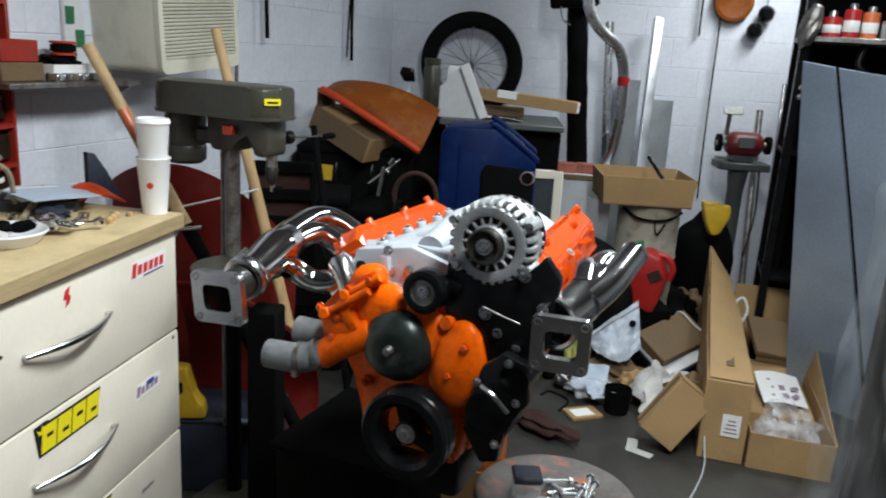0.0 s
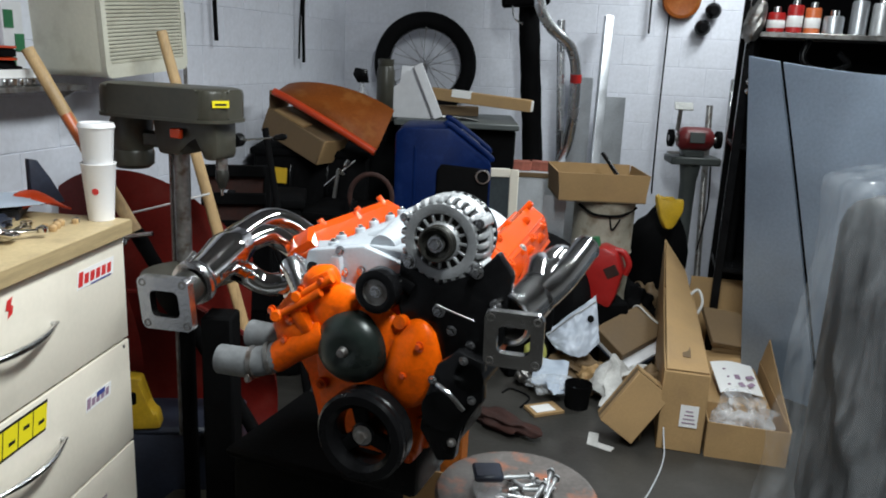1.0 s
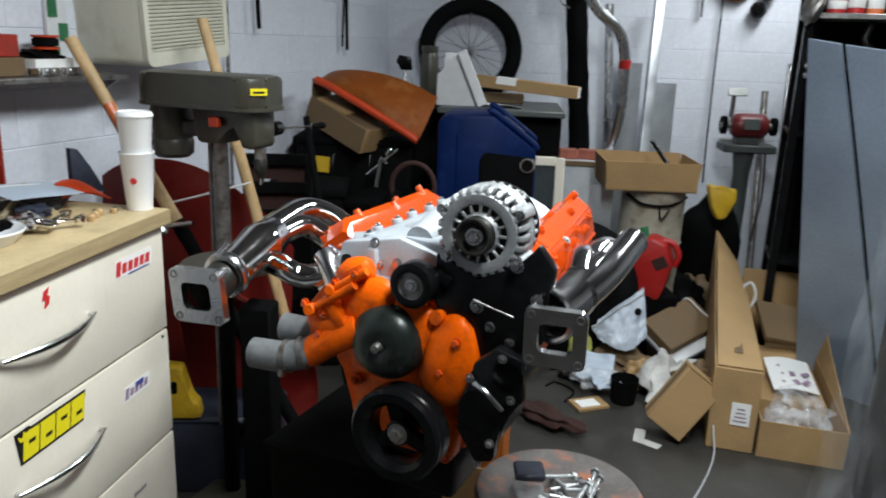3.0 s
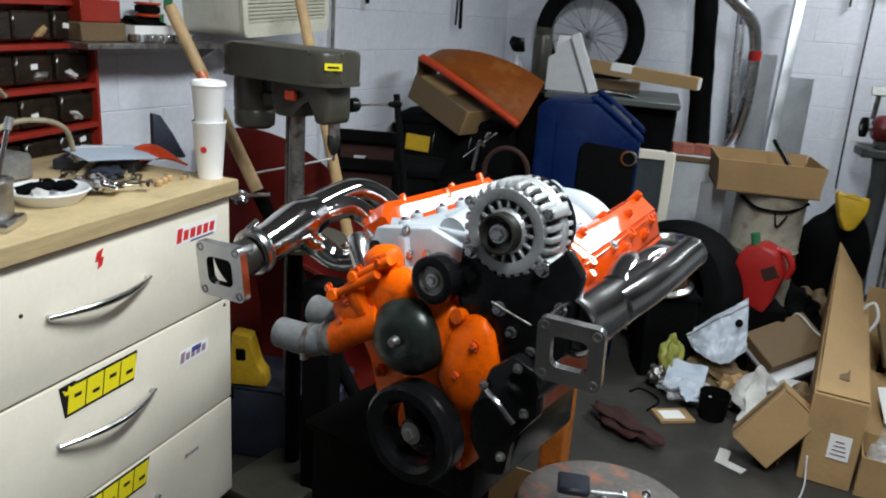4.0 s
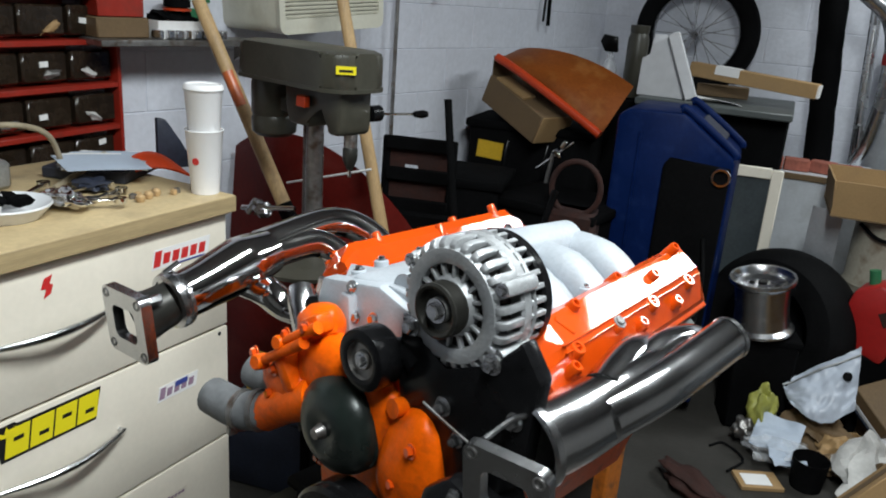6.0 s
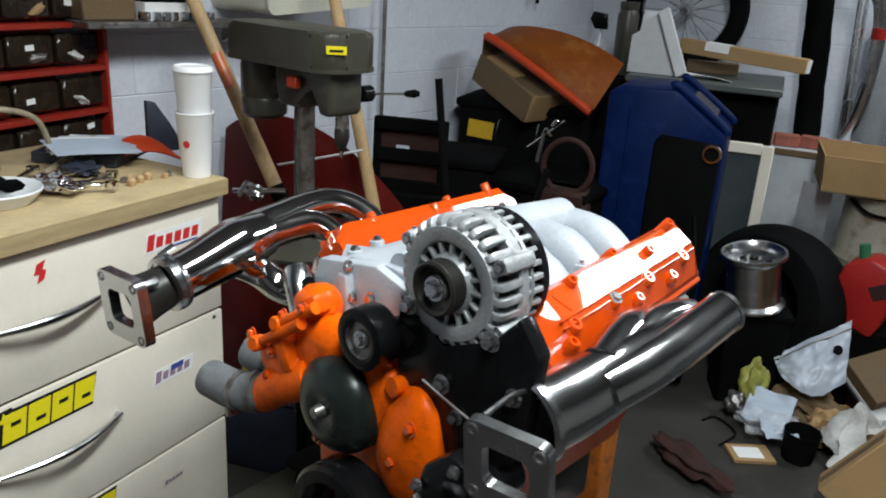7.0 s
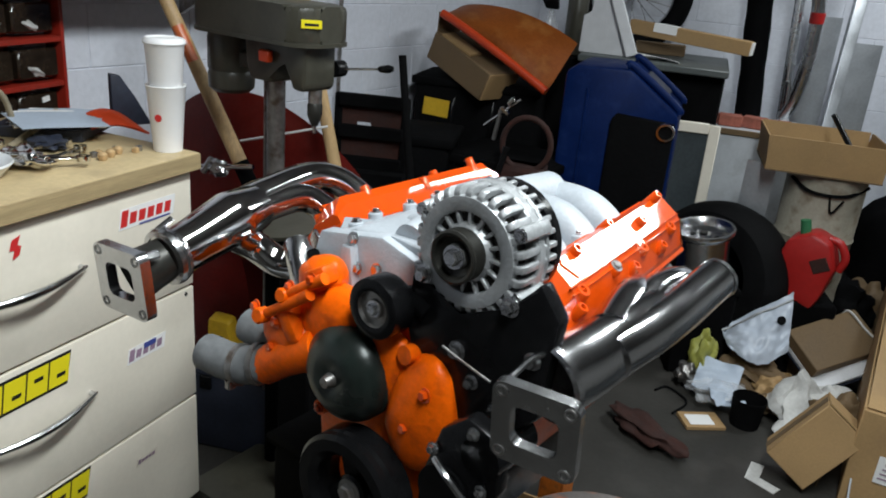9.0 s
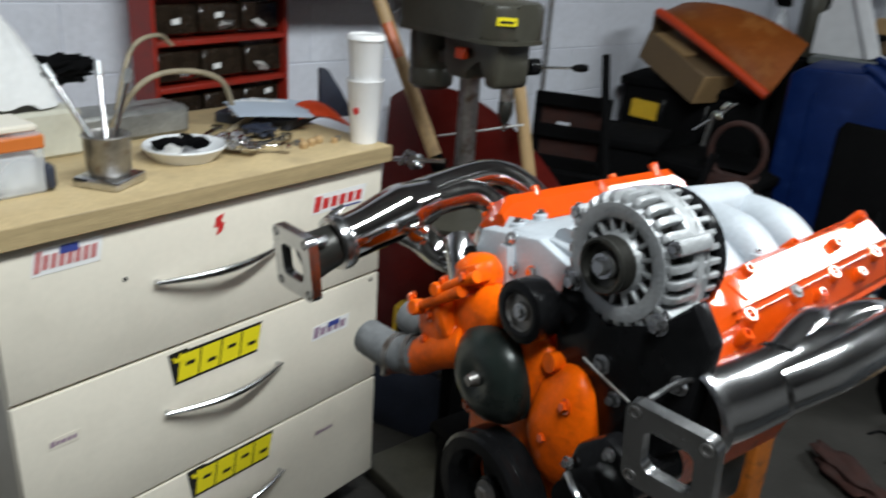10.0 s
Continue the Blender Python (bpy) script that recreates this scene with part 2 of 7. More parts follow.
# ---- the room ----
west_dir = Vector((0.62, 2.4, 0)).normalized()
corner = Vector((-0.62, 6.02, 0))
west_start = corner - west_dir * 8.9
bm = box(B(), (0.8, 1.5, -0.05), (8.4, 10.6, 0.1))
solid("floor", bm, "concrete", "stained grey concrete workshop floor with litter", "floor", kind="structure")
bm = box(B(), (0.8, 1.5, CEILING + 0.05), (8.4, 10.6, 0.1))
solid("ceiling", bm, "unseen_dark", "plain unseen ceiling, coloured dark to limit bounced light", "ceiling", kind="structure")
wall_n = solid("wall_north", box(B(), (1.6, 6.11, CEILING / 2), (4.6, 0.16, CEILING)), "mortar", "white painted concrete block wall", "wall", kind="structure")
wm = Matrix.Translation(west_start) @ Matrix.Rotation(math.atan2(west_dir.y, west_dir.x), 4, "Z")
wall_w = solid("wall_west", box(B(), (4.5, 0.09, CEILING / 2), (9.0, 0.16, CEILING)), "mortar", "white painted concrete block wall beside the drill press", "wall", at=wm, kind="structure")
# East and south walls only close the room unseen; dark colour cuts bounce.
solid("wall_east", box(B(), (3.7, 1.7, CEILING / 2), (0.16, 9.0, CEILING)), "unseen_dark", "plain unseen wall, coloured dark to limit bounced light", "wall", kind="structure")
solid("wall_south", box(B(), (0.7, -2.7, CEILING / 2), (6.2, 0.16, CEILING)), "unseen_dark", "plain unseen wall behind the walk, coloured dark to limit bounced light", "wall", kind="structure")
for lx, ly, turn, long, wide, watts in LAMPS:
    fx = thing("ceiling_light", lx, ly, CEILING, turn, "white metal ceiling light with fluorescent tubes", "ceiling light", "ceiling lights")
    part("housing", box(B(), (0, 0, -0.04), (wide + 0.06, long + 0.1, 0.08), bev=0.01), "unseen_dark", fx)

# ---- the cream cabinet and its worktop ----
M["yellow_ink"] = surf("yellow_print", (0.85, 0.72, 0.02), 0.35, var=0.03, bump=0)
M["black_ink"] = surf("black_print", (0.015, 0.015, 0.015), 0.35, bump=0)
M["red_ink"] = surf("red_print", (0.6, 0.03, 0.03), 0.35, var=0.05, bump=0)
M["blue_ink"] = surf("blue_print", (0.05, 0.07, 0.28), 0.35, var=0.05, bump=0)
M["pale_red_ink"] = surf("faded_red_print", (0.55, 0.2, 0.2), 0.4, var=0.1, bump=0)
M["violet_ink"] = surf("faded_print", (0.3, 0.2, 0.28), 0.4, var=0.1, bump=0)
CAB_W, CAB_D = 0.965, 0.58
cab_pose = (-0.72, 2.45, 0, 84.5)
cab = thing("filing_cabinet", *cab_pose, "cream enamelled steel cabinet with three wide drawers and stickers", "cabinet")
bm = box(B(), (-CAB_W / 2, CAB_D / 2 + 0.006, 0.6), (CAB_W, CAB_D - 0.012, 0.965), bev=0.004)
part("body", bm, "cream", cab)
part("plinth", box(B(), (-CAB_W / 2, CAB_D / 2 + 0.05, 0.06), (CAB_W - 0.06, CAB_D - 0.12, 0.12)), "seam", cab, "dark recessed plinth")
def bent_handle(u0, u1, z):
    """A bowed bar handle, flattened towards its ends."""
    n = 14
    pts = [(u0 + (u1 - u0) * k / n, -0.012 - 0.034 * math.sin(math.pi * k / n), z - 0.0 * k) for k in range(n + 1)]
    rad = [0.004 + 0.0045 * math.sin(math.pi * k / n) for k in range(n + 1)]
    bm = tube(B(), pts, rad, n=10, curve=False, squash=1.5)
    cyl(bm, (u0 + 0.006, 0.0, z), (u0 + 0.006, -0.014, z), 0.006, n=10)
    cyl(bm, (u1 - 0.006, 0.0, z), (u1 - 0.006, -0.014, z), 0.006, n=10)
    return bm
def sticker(poly, y, material, name, parent, label=""):
    """A flat printed outline on the cabinet's front."""
    m = Matrix(((1, 0, 0, 0), (0, 0, -1, y), (0, 1, 0, 0), (0, 0, 0, 1)))
    return part(name, prism(B(), poly, 0.0006, m), material, parent, label, smooth=0)
def slant(u, z, w, h, lean=0.18):
    return [(u, z), (u + w, z), (u + w + h * lean, z + h), (u + h * lean, z + h)]
def racing_sticker(u, z, w, h, parent):
    """A yellow slanted badge with a black border, a crown and four letter-like blocks."""
    back = sticker([(u - 0.001, z - 0.007), (u + w - 0.006, z - 0.007), (u + w + 0.012, z + h + 0.007), (u + 0.04, z + h + 0.007), (u + 0.034, z + h + 0.012), (u - 0.012, z + h + 0.01), (u - 0.008, z + h * 0.7)], -0.0025, "black_ink", "sticker", parent, "yellow and black badge sticker")
    k = w / 4.1
    for i in range(4):
        s = slant(u + 0.006 + i * k, z, k * 0.92, h)
        sticker(s, -0.0034, "yellow_ink", "letter_block", back)
        sticker(slant(u + 0.006 + i * k + k * 0.4, z + h * (0.3 if i % 2 else 0.52), k * 0.4, h * 0.14), -0.0041, "black_ink", "notch", back)
    sticker([(u + 0.002, z + h * 0.78), (u + 0.03, z + h * 0.74), (u + 0.036, z + h + 0.004), (u + 0.024, z + h * 0.9), (u + 0.016, z + h + 0.008), (u + 0.01, z + h * 0.9), (u - 0.004, z + h + 0.002)], -0.0046, "yellow_ink", "crown", back)
def bar_sticker(u, z, w, h, parent, ink, under=None, backing=True, n=6):
    """A small white sticker with letter-high bars."""
    back = sticker(slant(u - 0.005, z - 0.006, w + 0.009, h + 0.01, 0.2), -0.0025, "white_paper" if backing else "cream", "sticker", parent, "small printed sticker")
    k = w / n
    for i in range(n):
        hh = h if i == 0 else h * 0.68
        sticker(slant(u + i * k, z + (h - hh) * 0.3, k * 0.72, hh, 0.22), -0.0034, ink, "letter_block", back)
    if under:
        sticker(slant(u + w * 0.35, z - 0.006, w * 0.6, 0.004, 0.1), -0.0034, under, "letter_block", back)
    return back
fronts = []
for z0, z1 in ((0.779, 1.08), (0.449, 0.771), (0.118, 0.441)):
    d = part("drawer", box(B(), (-CAB_W / 2, 0.004, (z0 + z1) / 2), (CAB_W - 0.002, 0.012, z1 - z0), bev=0.0025, seg=2), "cream", cab)
    fronts.append(d)
for d, z in zip(fronts, (0.94, 0.627, 0.305)):
    part("handle", bent_handle(-0.66, -0.345, z), "steel", d, "bowed chrome bar handle")
racing_sticker(-0.63, 0.69, 0.225, 0.062, fronts[1])
racing_sticker(-0.605, 0.37, 0.225, 0.062, fronts[2])
bar_sticker(-0.235, 0.995, 0.165, 0.038, fronts[0], "red_ink", "blue_ink")
sticker([(-0.508, 1.005), (-0.492, 1.012), (-0.486, 1.03), (-0.494, 1.033), (-0.486, 1.052), (-0.505, 1.046), (-0.513, 1.025), (-0.502, 1.024)], -0.003, "red_ink", "sticker", fronts[0], "small red bolt sticker")
fl = bar_sticker(-0.89, 1.025, 0.12, 0.04, fronts[0], "pale_red_ink", n=8)
sticker(slant(-0.84, 1.052, 0.035, 0.016, 0.1), -0.0042, "blue_ink", "flag_field", fl)
fl = bar_sticker(-0.235, 0.65, 0.115, 0.03, fronts[1], "violet_ink", n=5)
sticker(slant(-0.185, 0.668, 0.04, 0.014, 0.1), -0.0042, "blue_ink", "flag_field", fl)
bar_sticker(-0.905, 0.66, 0.055, 0.012, fronts[1], "violet_ink", n=5, backing=False)
bar_sticker(-0.225, 0.35, 0.06, 0.012, fronts[2], "violet_ink", n=5, backing=False)
part("lock", lathe(B(), [(0, 0.002), (0.0045, 0.002), (0.0055, 0)], (-0.03, -0.002, 0.757), (0, -1, 0), n=14), "seam", fronts[1], "small dark lock")
part("lock", lathe(B(), [(0, 0.002), (0.004, 0.002), (0.005, 0)], (-0.72, -0.002, 0.965), (0, -1, 0), n=14), "seam", fronts[0], "small dark screw")
bm = box(B(), (-CAB_W / 2 - 0.04, CAB_D / 2 - 0.005, 1.107), (CAB_W + 0.11, CAB_D + 0.03, 0.044), bev=0.004, seg=2)
wt = thing("worktop", *cab_pose, "worn tan laminate worktop lying on the cream cabinet", "worktop")
part("board", bm, "worktop", wt)
M["worktop_edge"] = surf("worktop_edge", (0.4, 0.3, 0.16), 0.5, var=0.15, scale=12, bump=0.2, stretch=(0.5, 3, 6))
part("edge_strip", box(B(), (-CAB_W / 2 - 0.04, -0.0215, 1.107), (CAB_W + 0.11, 0.003, 0.04), bev=0.001), "worktop_edge", wt, "darker front edge")
part("edge_strip", box(B(), (0.0165, CAB_D / 2 - 0.005, 1.107), (0.003, CAB_D + 0.02, 0.04), bev=0.001), "worktop_edge", wt, "darker side edge")

# ---- the engine ----
ENG = (0.062, 1.737, 0.88, -20)
eng = thing("car_engine", *ENG, "orange and silver V8 car engine with alternator and polished turbo manifolds", "engine")
A45 = 36
def along(y0, y1):
    """Frame with x to the engine's right, y up, z towards its back, from y0."""
    return Matrix(((1, 0, 0, 0), (0, 0, 1, y0), (0, 1, 0, 0), (0, 0, 0, 1)))
def hexbolt(bm, p, d, r=0.008, h=0.008, washer=True):
    if washer:
        lathe(bm, [(0, 0), (r * 1.5, 0), (r * 1.5, 0.002), (0, 0.0022)], p, d, n=16)
    lathe(bm, [(r * 1.05, 0), (r * 1.05, h * 0.8), (r * 0.85, h), (0, h)], p, d, n=6)
    return bm
# block, heads, oil pan
bm = prism(B(), [(-0.16, -0.06), (0.1, -0.06), (0.13, 0.06), (0.2, 0.2), (0.13, 0.3), (-0.04, 0.2), (-0.2, 0.28), (-0.28, 0.18), (-0.18, 0.06)], 0.5, along(0.1, 0.6), bev=0.008)
part("block", bm, "orange_cast", eng, "orange painted cast block")
bm = prism(B(), [(-0.13, -0.06), (0.07, -0.06), (0.07, -0.2), (-0.12, -0.2)], 0.46, along(0.12, 0.58), bev=0.015)
part("oil_pan", bm, "black", eng, "black oil pan")
def loft(bm, sections):
    """A closed skin through outlines with the same number of points."""
    rows = [[bm.verts.new(p) for p in sec] for sec in sections]
    n = len(rows[0])
    for a, b in zip(rows, rows[1:]):
        for k in range(n):
            bm.faces.new((a[k], a[(k + 1) % n], b[(k + 1) % n], b[k]))
    bm.faces.new(rows[0][::-1])
    bm.faces.new(rows[-1])
    return bm
def hollow_boss(bm, p, r, h, m):
    """A round screw boss with a hole in its top."""
    return lathe(bm, [(r * 1.15, -0.012), (r, h - 0.002), (r * 0.85, h), (r * 0.55, h), (r * 0.45, h - 0.008), (0, h - 0.008)], p, (0, 0, 1), n=18, m=m)
COVER = [(-0.052, -0.02), (-0.05, 0.01), (-0.041, 0.026), (0.002, 0.026), (0.015, 0.021), (0.047, -0.008), (0.052, -0.02)]
for side, r, z, y0, y1, skew in ((1, 0.19, 0.342, 0.135, 0.6, 4.3), (-1, -0.268, 0.31, 0.165, 0.64, 0)):
    ym = (y0 + y1) / 2
    L = y1 - y0
    fr = Matrix.Translation((r, 0, z)) @ Matrix.Rotation(radians(A45 * side), 4, "Y") @ Matrix.Translation((0, ym, 0)) @ Matrix.Rotation(radians(skew), 4, "Z") @ Matrix.Translation((0, -ym, 0))
    bm = box(B(), (0.004 * side, ym, -0.075), (0.11, L - 0.01, 0.09), bev=0.008, m=fr)
    for k in range(4):
        box(bm, (0.06 * side, y0 + 0.07 + k * 0.115, -0.08), (0.03, 0.07, 0.06), bev=0.006, m=fr)
    part("cylinder_head", bm, "alu_dark", eng, "cast cylinder head")
    bm = box(B(), (0, ym, -0.026), (0.118, L, 0.014), bev=0.005, seg=2, m=fr)
    secs = []
    for yk, k in ((y0 + 0.006, 0.42), (y0 + 0.012, 0.55), (y0 + 0.036, 1.0), (ym, 1.0), (y1 - 0.028, 1.0), (y1 - 0.01, 0.62), (y1 - 0.004, 0.5)):
        secs.append([fr @ Vector((x * side, yk, -0.02 + (zz + 0.02) * k)) for x, zz in COVER])
    loft(bm, secs)
    vc = part("valve_cover", bm, "orange", eng, "glossy orange valve cover", smooth=12)
    for rx_, rz_ in ((0.003, 0.026), (0.0125, 0.0225)):
        part("rib", box(B(), (rx_ * side, ym, rz_), (0.0032, L - 0.06, 0.0055), bev=0.0012, m=fr), "orange", vc)
    part("step", box(B(), (-0.02 * side, y0 + 0.062, 0.0262), (0.034, 0.012, 0.004), rot=(0, 0, 24 * side), bev=0.0015, m=fr), "orange", vc)
    for f in (0.12, 0.35, 0.575, 0.84):
        yk = y0 + f * L
        bm = lathe(B(), [(0.0135, -0.016), (0.0125, 0.021), (0.0105, 0.0235), (0.006, 0.0235), (0.005, 0.015), (0, 0.015)], (0.013 * side, yk, 0.003), (0, 0, 1), n=20, m=fr)
        bo = part("bolt_boss", bm, "orange", vc)
        if f == 0.35:
            part("bolt", hexbolt(B(), fr @ Vector((0.013 * side, yk, 0.0255)), fr.to_3x3() @ Vector((0, 0, 1)), 0.007, 0.006), "alu_dark", bo, "bare steel bolt")
    for x, f, zz, h in ((-0.037, 0.215, 0.024, 0.012), (-0.02, 0.66, 0.026, 0.012), (-0.041, 0.865, 0.018, 0.024), (0.031, 0.08, 0.004, 0.016), (0.03, 0.475, 0.006, 0.016), (0.03, 0.72, 0.006, 0.016), (-0.046, 0.52, 0.012, 0.012)):
        part("coil_mount", hollow_boss(B(), (x * side, y0 + f * L, zz), 0.0085, h, fr), "orange", vc)
        if x > 0:
            part("screw", lathe(B(), [(0.005, -0.008), (0.005, 0.008), (0.003, 0.01), (0, 0.01)], (0.036 * side, y0 + f * L + 0.016, 0.0), (0, 0, 1), n=10, m=fr), "orange", vc)
# front timing cover and water pump, orange
bm = prism(B(), [(-0.13, -0.07), (0.085, -0.075), (0.118, 0.06), (0.125, 0.16), (0.1, 0.235), (0.04, 0.27), (-0.1, 0.27), (-0.15, 0.12)], 0.045, along(0.065, 0), bev=0.008)
for x, z in ((0.1, 0.02), (0.11, 0.1), (0.09, 0.22), (0.075, -0.06), (-0.11, -0.05), (-0.13, 0.06)):
    lathe(bm, [(0.013, 0), (0.013, 0.012), (0, 0.012)], (x, 0.066, z), (0, -1, 0), n=14)
tc_ = part("timing_cover", bm, "orange_cast", eng, "orange front cover")
for x, z in ((0.1, 0.02), (0.11, 0.1), (0.09, 0.22), (0.075, -0.06), (-0.11, -0.05), (-0.13, 0.06)):
    part("bolt", hexbolt(B(), (x, 0.054, z), (0, -1, 0), 0.006, 0.007), "orange", tc_)
bm = B()
blob(bm, (-0.03, 0.055, 0.19), (0.1, 0.03, 0.075), 0.1, 2.5, seed=2)
blob(bm, (-0.1, 0.045, 0.235), (0.075, 0.034, 0.05), 0.14, 2.0, rot=(0, -35, 0), seed=4)
blob(bm, (-0.125, 0.05, 0.29), (0.042, 0.034, 0.034), 0.12, 2.0, rot=(0, -20, 0), seed=5)
blob(bm, (-0.165, 0.03, 0.185), (0.06, 0.034, 0.045), 0.12, 2.0, seed=6)
pump = part("water_pump", bm, "orange_cast", eng, "orange cast water pump")
part("volute", blob(B(), (0.082, 0.046, 0.15), (0.058, 0.03, 0.095), 0.1, 1.6, rot=(0, 12, 0), seed=3), "orange_cast", pump)
part("boss", cyl(B(), (0.06, 0.06, 0.235), (0.056, 0.03, 0.238), 0.014, n=16), "orange_cast", pump)
part("boss", box(B(), (-0.15, 0.02, 0.22), (0.03, 0.05, 0.07), rot=(0, -35, 0), bev=0.01, seg=2), "orange_cast", pump)
part("boss", box(B(), (-0.11, 0.03, 0.30), (0.05, 0.03, 0.03), rot=(0, -30, 0), bev=0.008, seg=2), "orange_cast", pump)
part("outlet", tube(B(), [(-0.1, 0.03, 0.19), (-0.17, 0.02, 0.15), (-0.215, 0.015, 0.115)], [0.034, 0.032, 0.03], n=16), "orange_cast", pump)
for e0, e1, r0 in (((-0.192, -0.012, 0.222), (-0.1, 0.0, 0.284), 0.0125), ((-0.152, -0.002, 0.266), (-0.081, 0.01, 0.312), 0.0115)):
    arm = part("arm", tube(B(), [e0, e1], [0.0075, 0.0095], n=12, curve=False), "orange_cast", pump)
    part("eye", lathe(B(), [(0, -0.011), (r0 * 0.8, -0.011), (r0, -0.008), (r0, 0.008), (r0 * 0.8, 0.011), (0, 0.011)], e0, (0.1, -1, 0.2), n=18), "orange_cast", arm)
for p in ((-0.145, 0.004, 0.28), (-0.205, -0.01, 0.232), (-0.18, 0.0, 0.17), (-0.1, 0.005, 0.305), (0.105, 0.022, 0.2), (0.075, 0.022, 0.135), (-0.17, 0.0, 0.215)):
    part("bolt", hexbolt(B(), p, (-0.2, -1, 0.1), 0.007, 0.009), "orange", pump)
# hose stubs on the pump
bm = tube(B(), [(-0.2, 0.02, 0.125), (-0.26, 0.0, 0.105), (-0.335, -0.01, 0.102)], [0.031, 0.032, 0.031], n=20)
hs = part("hose", bm, "hose", eng, "grey rubber hose stub")
for p0, p1 in (((-0.252, 0.001, 0.107), (-0.262, -0.001, 0.1055)), ((-0.222, 0.012, 0.117), (-0.23, 0.009, 0.115))):
    part("hose_clamp", cyl(B(), p0, p1, 0.0345, n=24), "steel_old", hs)
part("clamp_screw", box(B(), (-0.256, -0.022, 0.08), (0.012, 0.016, 0.018), bev=0.002), "steel_old", hs)
part("hose", tube(B(), [(-0.19, 0.06, 0.16), (-0.24, 0.055, 0.145), (-0.3, 0.05, 0.145)], 0.03, n=18), "hose", eng, "grey rubber hose stub")
# intake manifold and valley plate, silver
bm = prism(B(), [(-0.2, 0.285), (-0.185, 0.33), (-0.13, 0.352), (-0.05, 0.36), (0.03, 0.362), (0.08, 0.35), (0.12, 0.325), (0.1, 0.27), (-0.04, 0.2)], 0.4, along(0.115, 0), bev=0.01)
runners = []
for k in range(4):
    y = 0.19 + k * 0.098
    runners.append(tube(B(), [(0.14, y, 0.3), (0.118, y, 0.338), (0.06, y + 0.015, 0.358), (-0.02, y + 0.03, 0.356), (-0.1, y + 0.035, 0.335)], [0.024, 0.028, 0.034, 0.032, 0.026], n=18))
prism(bm, [(-0.215, 0.25), (-0.19, 0.335), (-0.06, 0.36), (0.05, 0.33), (0.03, 0.24), (-0.1, 0.2)], 0.03, along(0.1, 0), bev=0.006)
intake = part("intake_manifold", bm, "silver", eng, "silver intake manifold with curved runners")
VQ = [Vector(p) for p in ((-0.205, 0.17, 0.338), (-0.02, 0.21, 0.362), (0.04, 0.088, 0.27), (-0.165, 0.084, 0.262))]
part("valley_cover", sheet(B(), lambda u, v: (VQ[0] * (1 - u) + VQ[1] * u) * (1 - v) + (VQ[3] * (1 - u) + VQ[2] * u) * v, 8, 8, 0.008), "silver", intake)
for bm in runners:
    part("runner", bm, "silver", intake)
bm = tube(B(), [(-0.03, 0.13, 0.352), (-0.03, 0.3, 0.37), (-0.03, 0.52, 0.365)], [0.03, 0.042, 0.036], n=20)
part("plenum", bm, "silver", intake)
for x, y, z in ((-0.165, 0.2, 0.345), (-0.16, 0.28, 0.347), (-0.165, 0.36, 0.347), (-0.16, 0.44, 0.348), (-0.165, 0.52, 0.348), (-0.15, 0.14, 0.345), (0.115, 0.26, 0.35), (0.117, 0.37, 0.35), (0.115, 0.48, 0.35)):
    bm = lathe(B(), [(0.013, -0.012), (0.012, 0.004), (0.009, 0.006), (0, 0.006)], (x, y, z), (-0.15, 0, 1), n=14)
    bo = part("bolt_boss", bm, "silver", intake)
    part("bolt", hexbolt(B(), (x, y, z + 0.005), (-0.15, 0, 1), 0.006, 0.007), "steel", bo)
bm = prism(B(), [(-0.15, 0.26), (-0.125, 0.335), (-0.105, 0.335), (-0.095, 0.25)], 0.02, along(0.082, 0), bev=0.006)
prism(bm, [(-0.08, 0.235), (-0.02, 0.25), (-0.025, 0.28), (-0.085, 0.26)], 0.02, along(0.082, 0), bev=0.006)
part("front_boss", bm, "silver", intake)
for x, z in ((-0.11, 0.345), (-0.06, 0.31), (-0.1, 0.3)):
    part("bolt", hexbolt(B(), (x, 0.094, z), (0, -1, 0.2), 0.007, 0.008), "steel", intake)
part("sensor", tube(B(), [(-0.155, 0.09, 0.29), (-0.155, 0.06, 0.3), (-0.15, 0.05, 0.32)], [0.014, 0.012, 0.01], n=12), "black", intake, "small black sensor")
part("port_plug", box(B(), (0.085, 0.2, 0.405), (0.035, 0.05, 0.025), rot=(0, 15, 0), bev=0.005), "black_matt", intake, "black plug")
# alternator
M["alt_alu"] = surf("dull_alternator_casting", (0.4, 0.41, 0.42), 0.42, metal=0.55, var=0.14, scale=22, bump=0.3, bscale=170)
AX, AZ, AR = 0.127, 0.405, 0.085
alt = part("alternator", lathe(B(), [(0, 0.06), (0.06, 0.06), (0.066, 0.066), (0.066, 0.148), (0.05, 0.155), (0, 0.155)], (AX, 0, AZ), (0, 1, 0), n=40), "inside", eng, "bare aluminium alternator")
def ring(r0, r1, y0, y1, n=48):
    bm = lathe(B(), [(r0, y0), (r1 - 0.003, y0), (r1, y0 + 0.003), (r1, y1 - 0.003), (r1 - 0.003, y1), (r0, y1), (r0, y0)], (AX, 0, AZ), (0, 1, 0), n=n)
    return bm
bm = lathe(B(), [(0.053, 0.058), (0.054, 0.048), (0.057, 0.0465), (0.0725, 0.0475), (0.0735, 0.0495), (0.0735, 0.058), (0.056, 0.06), (0.053, 0.058)], (AX, 0, AZ), (0, 1, 0), n=64)
for k in range(16):
    a = 2 * math.pi * k / 16
    mk = Matrix.Translation((AX, 0, AZ)) @ Matrix.Rotation(a, 4, "Y")
    box(bm, (0.046, 0.0535, 0), (0.02, 0.008, 0.0052), bev=0.0012, m=mk)
